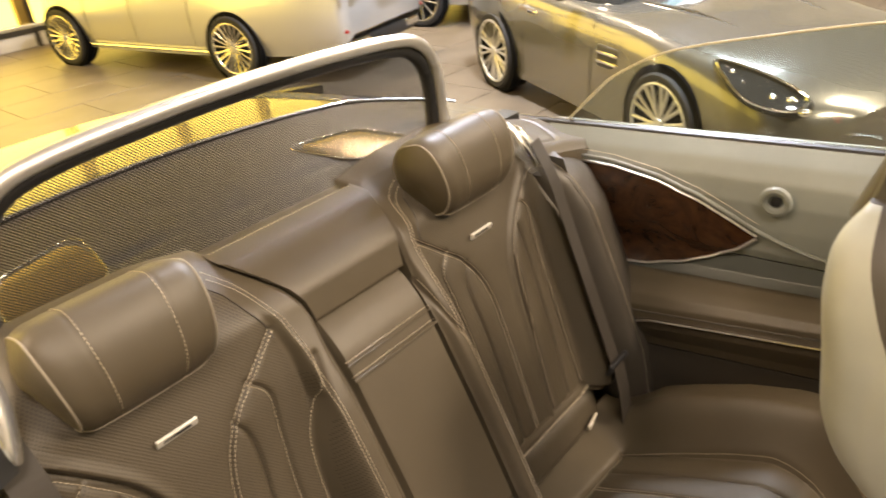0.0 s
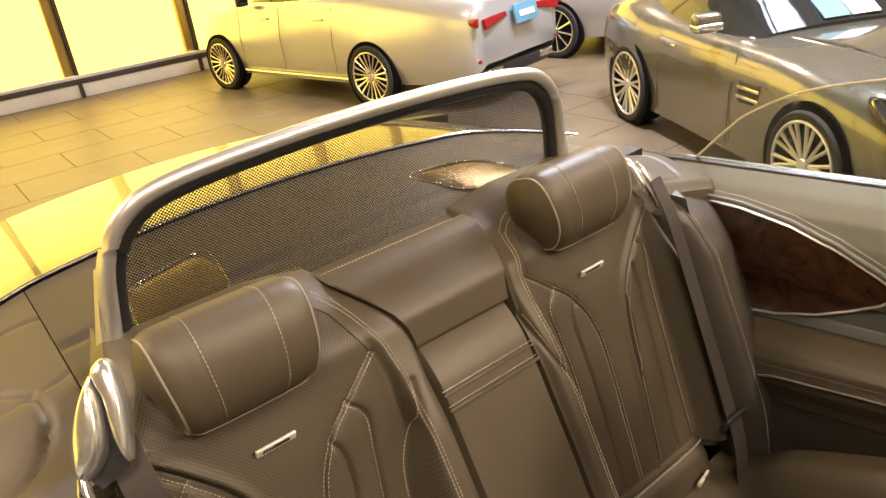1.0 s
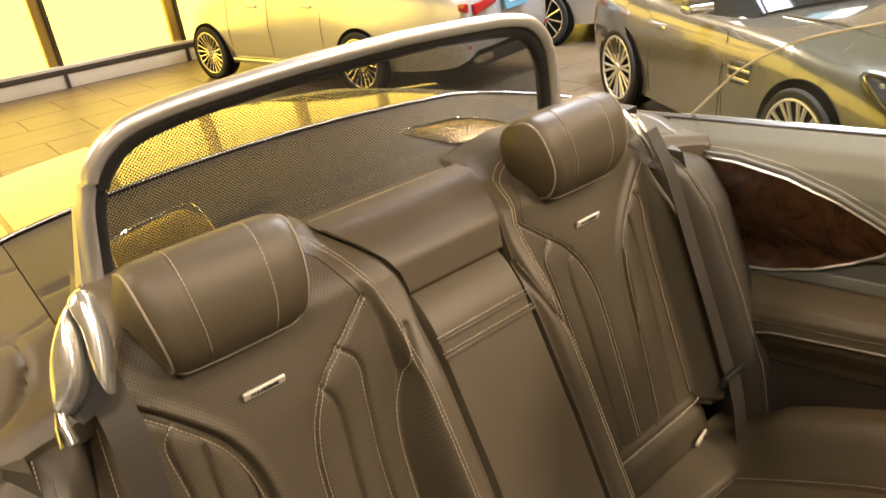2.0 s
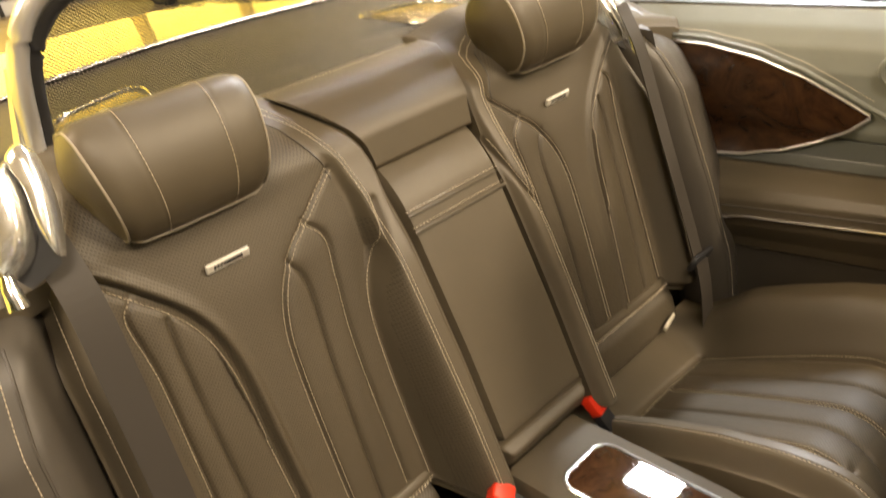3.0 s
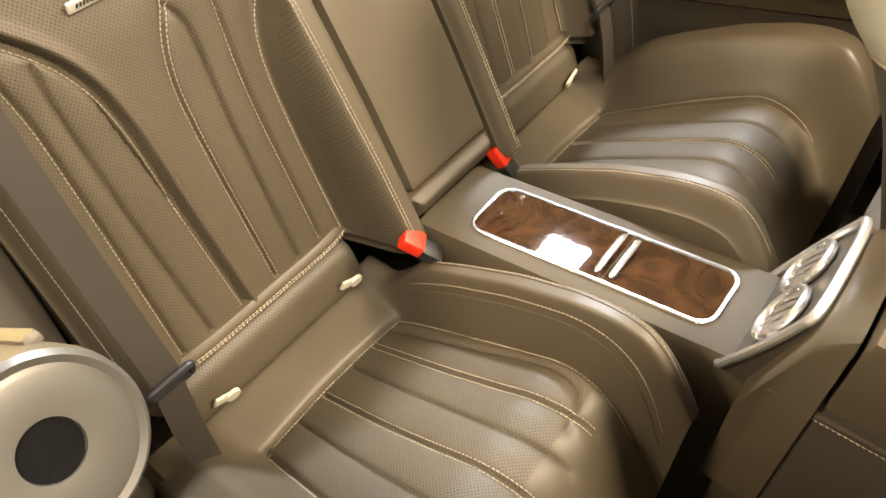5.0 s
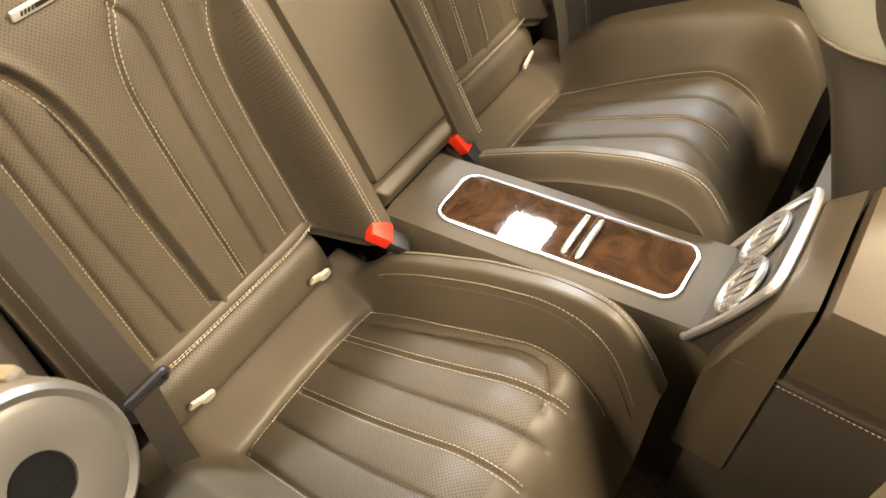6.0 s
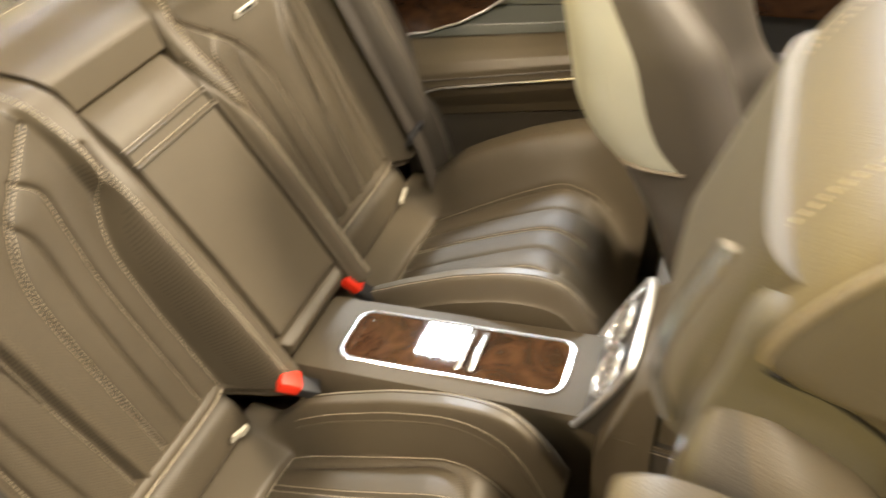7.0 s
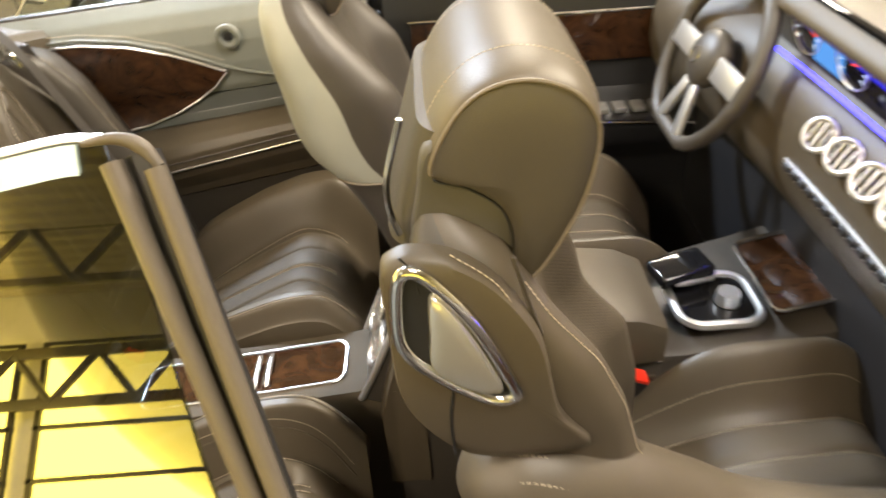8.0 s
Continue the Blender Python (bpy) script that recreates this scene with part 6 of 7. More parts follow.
# ---- quarter windows ----
M_SIDEGLASS = glass("side_window_glass", (0.42, 0.44, 0.40), 0.0, 1.9)
# pale blue that paints a reflection onto the top of the glass
M_GLASS_SHEEN = mat("painted_glass_sheen", (0.55, 0.68, 0.74), 0.25)
bumped(M_GLASS_SHEEN, 90, 0.05, 0.001)
for sgn in (-1, 1):
    q = thing("quarter_window", "raised frameless side window glass with a rubber seal on its front edge" if sgn < 0 else "raised clear side window glass beyond the far trim", "car window", (sgn * 0.87, 0.0, 1.19), group="quarter windows")
    qv = Matrix.Translation(-q.location)

    def gx(z):
        return 0.70 + 0.55 * (1.58 - z) if sgn < 0 else 0.88 - (z - 1.18) * 0.10

    if sgn > 0:
        top = spline([(0.30, 1.19), (0.215, 1.28), (0.15, 1.338), (0.02, 1.405), (-0.20, 1.46), (-0.40, 1.50), (-0.60, 1.52)], 6)
        pts = [tuple(p) for p in top] + [(-0.60, 1.23)]
    else:
        top = spline([(0.26, 1.19), (0.18, 1.29), (0.05, 1.40), (-0.15, 1.495), (-0.35, 1.557), (-0.552, 1.592), (-0.596, 1.595)], 6)
        pts = [tuple(p) for p in top] + [(-0.625, 1.45), (-0.68, 1.24)]
    n = len(pts)
    v = [(sgn * gx(z), y, z) for y, z in pts] + [(sgn * (gx(z) - 0.004), y, z) for y, z in pts]
    ob = pydata("pane", v, [tuple(range(n)), tuple(range(2 * n - 1, n - 1, -1))] + [(i, (i + 1) % n, n + (i + 1) % n, n + i) for i in range(n)], M_GLASS if sgn > 0 else M_SIDEGLASS, q, smooth=False)
    ob.matrix_parent_inverse = qv
    ob.visible_shadow = False
    ob = tube("glass_edge", [(sgn * (gx(z) - 0.002), y, z) for y, z in [tuple(p) for p in top]], 0.0028, M_CREAM if sgn > 0 else M_BRUSHED, q, "ground glass edge", sides=6)
    ob.matrix_parent_inverse = qv
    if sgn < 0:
        # strip just outside the pane that carries the painted reflection
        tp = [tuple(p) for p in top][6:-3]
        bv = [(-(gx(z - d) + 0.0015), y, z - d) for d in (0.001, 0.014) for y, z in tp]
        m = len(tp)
        ob = pydata("edge_band", bv + [(x + 0.003, y, z) for x, y, z in bv], [(i, i + 1, m + i + 1, m + i) for i in range(m - 1)] + [(2 * m + i, 3 * m + i, 3 * m + i + 1, 2 * m + i + 1) for i in range(m - 1)], M_GLASS_SHEEN, q, "pale band painted along the glass top as a reflection")
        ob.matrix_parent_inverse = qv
        # two rubber lips; a black tube between them stands in for the shaded groove
        zs = np.linspace(1.586, 1.24, 24)
        for name, y_at, r, inn, lab in (("front_seal", lambda z: -0.602 - 0.32 * (1.58 - z), 0.0056, 0.002, "grey-brown rubber seal on the glass edge"), ("inner_seal", lambda z: -0.625 - 0.28 * (1.58 - z), 0.0052, -0.006, "outer rubber seal lip")):
            ob = tube(name, [(-(gx(z) + 0.004 - inn), y_at(z), z) for z in zs], r, M_RUBBER, q, lab, sides=12, flat=1.25)
            ob.matrix_parent_inverse = qv
        ob = tube("groove", [(-(gx(z) - 0.006), -0.615 - 0.30 * (1.58 - z), z) for z in zs], 0.0085, M_BLACK, q, "black tube in place of the shaded groove", sides=8)
        ob.matrix_parent_inverse = qv
        cap = tube("seal_cap", spline([(-0.696, -0.588, 1.5955), (-0.694, -0.603, 1.5965), (-0.694, -0.614, 1.592), (-0.698, -0.622, 1.582)], 6), list(np.interp(np.linspace(0, 1, 19), [0, 0.3, 0.7, 1], [0.0015, 0.003, 0.0042, 0.003])), M_RUBBER, q, "rubber cap over the seal's upper corner", sides=12)
        cap.matrix_parent_inverse = qv

M_RING = mat("grey_ring_metal", (0.085, 0.08, 0.072), 0.38, 0.3)
bumped(M_RING, 60, 0.05, 0.001)
# belt feeder: a padded roll with a metal end ring beside the near seat
bf = thing("belt_feeder", "padded leather roll with a grey metal end ring and dark slot", "belt feeder", (-0.70, -0.3, 1.19))
fi = Matrix.Translation(-bf.location)
FA, FB = Vector((-0.689, -0.454, 1.313)), Vector((-0.748, -0.196, 1.168))
ax = (FB - FA).normalized()
FM = Matrix.Translation(FA) @ Vector((0, 0, 1)).rotation_difference(-ax).to_matrix().to_4x4()


def fown(ob):
    ob.matrix_parent_inverse = fi
    return ob


fown(tube("roll", [FA.lerp(FB, k) for k in (0.0, 0.02, 0.3, 0.7, 1.0)], [0.037, 0.040, 0.041, 0.043, 0.045], M_LEATHER, bf, sides=40))
ring_p = [(0.0375, -0.004), (0.0385, 0.002), (0.036, 0.005), (0.033, 0.0035), (0.030, 0.0045), (0.0128, 0.003), (0.0115, -0.004)]
v = [FM @ Vector((r * math.cos(a), r * math.sin(a), h)) for a in np.linspace(0, 2 * math.pi, 49)[:-1] for r, h in ring_p]
m = len(ring_p)
fown(pydata("end_ring", v, [(i * m + k, ((i + 1) % 48) * m + k, ((i + 1) % 48) * m + k + 1, i * m + k + 1) for i in range(48) for k in range(m - 1)], M_RING, bf, "grey metal end ring"))
# solid near-black plug in place of a shaded keyhole
bm = bmesh.new()
bmesh.ops.create_cone(bm, cap_ends=True, segments=32, radius1=0.0136, radius2=0.0136, depth=0.004, matrix=FM @ pose(0, 0, -0.001))
bmesh.ops.create_cube(bm, size=1, matrix=FM @ pose(0, 0, -0.001, 0, 0, 12) @ pose(0.0, -0.021, 0) @ Matrix.Diagonal((0.015, 0.030, 0.0055, 1)))
fown(part("slot", bm, M_SHADE_BLACK, bf, "black plug standing in for the shaded keyhole slot"))
up = (Vector((0, 0, 1)) - ax * ax.z).normalized()
sd = ax.cross(up)
bm = box_bm(0, 0, 0, 0.008, 0.05, 0.007, 0.003, 2)
R = Matrix((sd, ax, up)).transposed().to_4x4()
side_v = FA + ax * 0.032 + (up * 0.75 + (sd if sd.x > 0 else -sd) * 0.66) * 0.0415
bmesh.ops.transform(bm, matrix=Matrix.Translation(side_v) @ R, verts=bm.verts)
fown(part("rubber_flap", bm, M_RUBBER, bf, "small rubber flap"))

# ---- parked cars ----
def road_wheel(car, inv, at, radius, rim_r, width, out, spokes, metal, twin):
    """A road wheel whose axle lies along the car's local x; out is the side that faces away from the car."""
    M = car.matrix_basis @ Matrix.Translation(at) @ Matrix.Diagonal((out, 1, 1, 1))
    n = 48
    prof = [(-width / 2, rim_r), (-width / 2, radius * 0.93), (-width * 0.36, radius), (width * 0.36, radius), (width / 2, radius * 0.93), (width / 2 + 0.004, rim_r * 1.06), (width / 2 - 0.006, rim_r)]
    m = len(prof)
    verts = [M @ Vector((x, r * math.cos(2 * math.pi * k / n), r * math.sin(2 * math.pi * k / n))) for k in range(n) for x, r in prof]
    faces = [(k * m + i, k * m + i + 1, ((k + 1) % n) * m + i + 1, ((k + 1) % n) * m + i) for k in range(n) for i in range(m - 1)]
    w = pydata("wheel", verts, faces, M_TYRE, car, "black tyre on a light alloy rim")
    w.matrix_parent_inverse = inv
    tube("rim", [M @ Vector((width / 2 - 0.006, rim_r * 0.97 * math.cos(a), rim_r * 0.97 * math.sin(a))) for a in np.linspace(0, 2 * math.pi, 49)[:-1]], 0.011, metal, w, closed=True, sides=8)
    barrel = [M @ Vector((x, rim_r * 0.96 * math.cos(a), rim_r * 0.96 * math.sin(a))) for x in (width / 2 - 0.01, -width / 3) for a in np.linspace(0, 2 * math.pi, 33)[:-1]]
    pydata("barrel", barrel, [(i, (i + 1) % 32, 32 + (i + 1) % 32, 32 + i) for i in range(32)] + [tuple(range(32, 64))], M_BLACK, w)
    brake = [M @ Vector((0.02, rim_r * 0.62 * math.cos(a), rim_r * 0.62 * math.sin(a))) for a in np.linspace(0, 2 * math.pi, 33)[:-1]]
    pydata("brake_disc", brake, [tuple(range(32))], M_BRUSHED, w, smooth=False)
    for k in range(spokes):
        a = 2 * math.pi * (k + 0.25) / spokes
        for da in ((-0.13, 0.13) if twin else (0.0,)):
            p0 = M @ Vector((width / 2 - 0.028, 0.05 * math.cos(a), 0.05 * math.sin(a)))
            p1 = M @ Vector((width / 2 - 0.012, rim_r * 0.96 * math.cos(a + da), rim_r * 0.96 * math.sin(a + da)))
            tube("spoke", [p0, p0.lerp(p1, 0.5), p1], [0.017, 0.012, 0.014] if twin else [0.014, 0.011, 0.017], metal, w, sides=6)
    bm = bmesh.new()
    bmesh.ops.create_cone(bm, cap_ends=True, segments=24, radius1=0.052, radius2=0.04, depth=0.03, matrix=M @ pose(width / 2 - 0.018, 0, 0, 0, 90, 0))
    part("hub_cap", bm, metal, w)


def shell(car, inv, name, rows, material, label="", dense=5):
    """A body from cross-sections (lists of (x, y, z) from one sill over the top to the other), smoothed along both ways."""
    rows = [spline(r, dense) for r in rows]
    cols = [spline([r[k] for r in rows], dense) for k in range(len(rows[0]))]
    P = np.array(cols)
    verts = [car.matrix_basis @ Vector(q) for q in P.reshape(-1, 3)]
    a, b = P.shape[:2]
    faces = [(j * b + i, j * b + i + 1, (j + 1) * b + i + 1, (j + 1) * b + i) for j in range(a - 1) for i in range(b - 1)]
    faces.append(tuple(j * b for j in range(a)))
    faces.append(tuple(j * b + b - 1 for j in range(a))[::-1])
    ob = pydata(name, verts, faces, material, car, label)
    ob.matrix_parent_inverse = inv
    return ob


def car_at(name, label, rear, front, group=""):
    """A car whose near-side wheels stand at rear and front; its local y runs to the nose, local x to its right."""
    d = Vector((front[0] - rear[0], front[1] - rear[1], 0))
    t = thing(name, label, "car", group=group)
    t.matrix_basis = Matrix.Translation((rear[0], rear[1], FLOOR_Z)) @ Matrix.Rotation(math.atan2(-d.x, d.y), 4, "Z")
    return t, d.length, t.matrix_basis.inverted()


def solid(car, inv, name, bm, material, label=""):
    bmesh.ops.transform(bm, matrix=car.matrix_basis, verts=bm.verts)
    ob = part(name, bm, material, car, label)
    ob.matrix_parent_inverse = inv
    return ob


def line(car, inv, name, pts, r, material, label="", **kw):
    ob = tube(name, [car.matrix_basis @ Vector(p) for p in pts], r, material, car, label, **kw)
    ob.matrix_parent_inverse = inv
    return ob


def arch_liner(car, inv, x, s, y, r, k):
    """A solid black disc round a wheel, in place of the arch's shaded hollow."""
    rim = [(x, y + r * k * math.cos(a), r + r * k * math.sin(a)) for a in np.linspace(0, 2 * math.pi, 41)[:-1]]
    verts = [car.matrix_basis @ Vector(q) for q in rim] + [car.matrix_basis @ Vector((q[0] - s * 0.08, q[1], q[2])) for q in rim]
    ob = pydata("arch_liner", verts, [tuple(range(40)), tuple(range(79, 39, -1))] + [(i, (i + 1) % 40, 40 + (i + 1) % 40, 40 + i) for i in range(40)], M_SHADE_BLACK, car, "black disc standing in for the shaded wheel arch", smooth=False)
    ob.matrix_parent_inverse = inv


def section(cx, y, ws, zs, wm, zm, wsh, zsh, wt, zt):
    """Half widths and heights at sill, middle, shoulder and top, mirrored about cx."""
    half = [(ws, zs), (wm * 0.985, zs + (zm - zs) * 0.45), (wm, zm), (wsh, zsh), (wt, zt)]
    return [(cx - w, y, z) for w, z in half] + [(cx, y, zt + 0.02)] + [(cx + w, y, z) for w, z in half[::-1]]


M_DARKGLASS = mat("dark_car_glass", (0.02, 0.022, 0.022), 0.04)
M_TAIL = mat("red_tail_lens", (0.28, 0.008, 0.01), 0.1)
bumped(M_TAIL, 40, 0.1, 0.002)
M_PLATE = mat("blue_plate", (0.10, 0.28, 0.42), 0.4)
M_ALLOY = mat("polished_alloy", (0.7, 0.68, 0.62), 0.25, 0.9)
M_WHEEL = mat("silver_wheel_paint", (0.62, 0.61, 0.58), 0.3, 0.45)
M_HEADLAMP = mat("headlamp_lens", (0.05, 0.05, 0.05), 0.06, 0.2)
M_LAMP_CHROME = mat("headlamp_chrome", (0.8, 0.8, 0.78), 0.12, 1.0)
M_PAPER = mat("white_card", (0.75, 0.8, 0.82), 0.6)
M_PAPER2 = mat("blue_card", (0.12, 0.26, 0.33), 0.5)


def saloon(rear, front, label, wheel_r, side, material, detail=True):
    t, base, inv = car_at("saloon_car", label, rear, front, "parked saloons")
    k = base / 3.10
    cx = side * 0.80 * k
    g = wheel_r / 0.35 * 1.14

    def tail(y):
        return y if y > -0.2 else -0.2 + (y + 0.2) * 1.42

    R = []
    for y, ws, zs, wm, zm, wsh, zsh, wt, zt in ((-1.15, 0.66, 0.44, 0.74, 0.60, 0.72, 0.80, 0.60, 0.93), (-1.11, 0.74, 0.37, 0.82, 0.62, 0.79, 0.86, 0.63, 0.99), (-1.02, 0.80, 0.31, 0.87, 0.64, 0.83, 0.90, 0.65, 1.01), (-0.85, 0.84, 0.27, 0.91, 0.66, 0.86, 0.93, 0.66, 1.03),
                                                (-0.5, 0.87, 0.24, 0.945, 0.66, 0.885, 0.95, 0.69, 1.05), (0.0, 0.86, 0.22, 0.965, 0.64, 0.90, 0.95, 0.73, 1.05), (0.7, 0.88, 0.20, 0.945, 0.64, 0.91, 0.95, 0.76, 1.02),
                                                (1.6, 0.88, 0.20, 0.945, 0.62, 0.91, 0.93, 0.78, 0.99), (2.4, 0.88, 0.20, 0.945, 0.60, 0.90, 0.90, 0.74, 0.97), (3.1, 0.88, 0.22, 0.95, 0.60, 0.89, 0.84, 0.68, 0.92), (3.55, 0.82, 0.26, 0.87, 0.56, 0.80, 0.74, 0.6, 0.82), (3.85, 0.62, 0.34, 0.68, 0.52, 0.62, 0.64, 0.48, 0.70)):
        R.append(section(cx, tail(y) * k, ws * k, zs * g, wm * k, zm * g, wsh * k, zsh * g, wt * k, zt * g))
    shell(t, inv, "body", R, material, "")
    R = []
    for y, ws, zs, wt, zt in ((-0.55, 0.70, 1.06, 0.50, 1.10), (-0.1, 0.76, 1.04, 0.52, 1.28), (0.4, 0.80, 1.0, 0.54, 1.42), (1.0, 0.82, 0.98, 0.56, 1.46), (1.6, 0.82, 0.96, 0.55, 1.42), (2.1, 0.80, 0.95, 0.54, 1.24), (2.55, 0.74, 0.94, 0.56, 1.0)):
        R.append([(cx - ws * k, y * k, zs * g), (cx - (ws * 0.6 + wt * 0.4) * k, y * k, (zs * 0.5 + zt * 0.5) * g), (cx - wt * k, y * k, zt * g), (cx, y * k, (zt + 0.015) * g), (cx + wt * k, y * k, zt * g), (cx + (ws * 0.6 + wt * 0.4) * k, y * k, (zs * 0.5 + zt * 0.5) * g), (cx + ws * k, y * k, zs * g)])
    shell(t, inv, "cabin_glass", R, M_DARKGLASS, "dark tinted cabin glass", 4)
    R2 = [[(q[0] * 0.98 + cx * 0.02, q[1], q[2] + 0.012) for q in r[2:5]] for r in R]
    shell(t, inv, "roof", R2[1:6], material, "", 4)
    near = -side
    for s in (near, -near):
        for y in (0.0, base):
            xd = cx + s * 0.972 * k
            arch_liner(t, inv, xd, s, y, wheel_r, 1.10)
            road_wheel(t, inv, (xd - s * 0.10, y, wheel_r), wheel_r, wheel_r * 0.78, 0.24, s, 20 if detail else 10, M_ALLOY, False)
        for y in (0.62, 1.65, 2.55):
            line(t, inv, "door_gap", [(cx + s * 0.951 * k, y * k, 0.30 * g), (cx + s * 0.957 * k, y * k + 0.01, 0.62 * g), (cx + s * 0.918 * k, y * k - 0.02, 0.95 * g)], 0.003, M_BLACK, sides=4)
        line(t, inv, "sill_chrome", [(cx + s * 0.925 * k, y, 0.25 * g) for y in np.linspace(0.45 * k, base - 0.45 * k, 8)], 0.013, M_CHROME, "bright sill strip", sides=6)
        line(t, inv, "window_chrome", [(cx + s * x * k, y * k, z * g) for y, x, z in ((2.5, 0.76, 0.965), (1.6, 0.83, 0.985), (0.6, 0.82, 1.02), (-0.2, 0.765, 1.06))], 0.009, M_CHROME, "chrome window line", sides=6)
        for y in (0.85, 1.95):
            solid(t, inv, "door_handle", box_bm(cx + s * 0.945 * k, y * k, 0.83 * g, 0.025, 0.19 * k, 0.026, 0.008, 2), material)
        solid(t, inv, "mirror", box_bm(cx + s * 1.0 * k, 2.28 * k, 1.02 * g, 0.18 * k, 0.1 * k, 0.11 * g, 0.035, 3), M_GLOSS, "black door mirror")
        m = pose(cx + s * 0.50 * k, tail(-1.155) * k, 0.80 * g, -8, s * 5, -s * 6)
        bm = box_bm(0, 0, 0, 0.46 * k, 0.05 * k, 0.10 * g, 0.02, 3)
        for v in bm.verts:
            v.co.z *= 0.72 + s * v.co.x / (0.46 * k) * 0.5
        bmesh.ops.transform(bm, matrix=m, verts=bm.verts)
        lamp = solid(t, inv, "tail_light", bm, M_TAIL, "red wraparound tail light")
        bm = box_bm(0, 0, 0, 0.05 * k, 0.34 * k, 0.085 * g, 0.02, 3)
        for v in bm.verts:
            v.co.z *= 0.55 - v.co.y / (0.34 * k) * 0.8
        bmesh.ops.transform(bm, matrix=pose(cx + s * 0.795 * k, tail(-1.055) * k, 0.81 * g, 0, 0, s * 14), verts=bm.verts)
        bmesh.ops.transform(bm, matrix=t.matrix_basis, verts=bm.verts)
        part("side_lens", bm, M_TAIL, lamp)
        solid(t, inv, "reflector", box_bm(cx + s * 0.68 * k, tail(-1.10) * k, 0.47 * g, 0.22 * k, 0.05 * k, 0.03 * g, 0.008, 2, pose(0, 0, 0, 0, 0, -s * 22)), M_TAIL, "red bumper reflector")
        solid(t, inv, "exhaust_trim", box_bm(cx + s * 0.52 * k, tail(-1.12) * k, 0.35 * g, 0.26 * k, 0.10 * k, 0.07 * g, 0.02, 3), M_CHROME, "chrome exhaust trim")
    solid(t, inv, "plate", box_bm(cx, tail(-1.20) * k, 0.80 * g, 0.44 * k, 0.03, 0.17 * g, 0.012, 2, pose(0, 0, 0, -12, 0, 0)), M_PLATE, "blue dealer plate with plain bars")
    for dx, w in ((-0.05, 0.2), (0.09, 0.1)):
        solid(t, inv, "plate_bar", box_bm(cx + dx * k, tail(-1.218) * k, 0.80 * g, w * k, 0.006, 0.05 * g, 0, 1, pose(0, 0, 0, -12, 0, 0)), M_PAPER)
    line(t, inv, "boot_gap", [(cx + x * k, (tail(-1.10) + 0.10 * abs(x)) * k, 0.99 * g) for x in np.linspace(-0.62, 0.62, 12)], 0.004, M_BLACK, sides=4)
    solid(t, inv, "diffuser", box_bm(cx, tail(-1.08) * k, 0.33 * g, 1.2 * k, 0.16 * k, 0.12 * g, 0.03, 2), M_BLACK, "black rear diffuser")
    return t


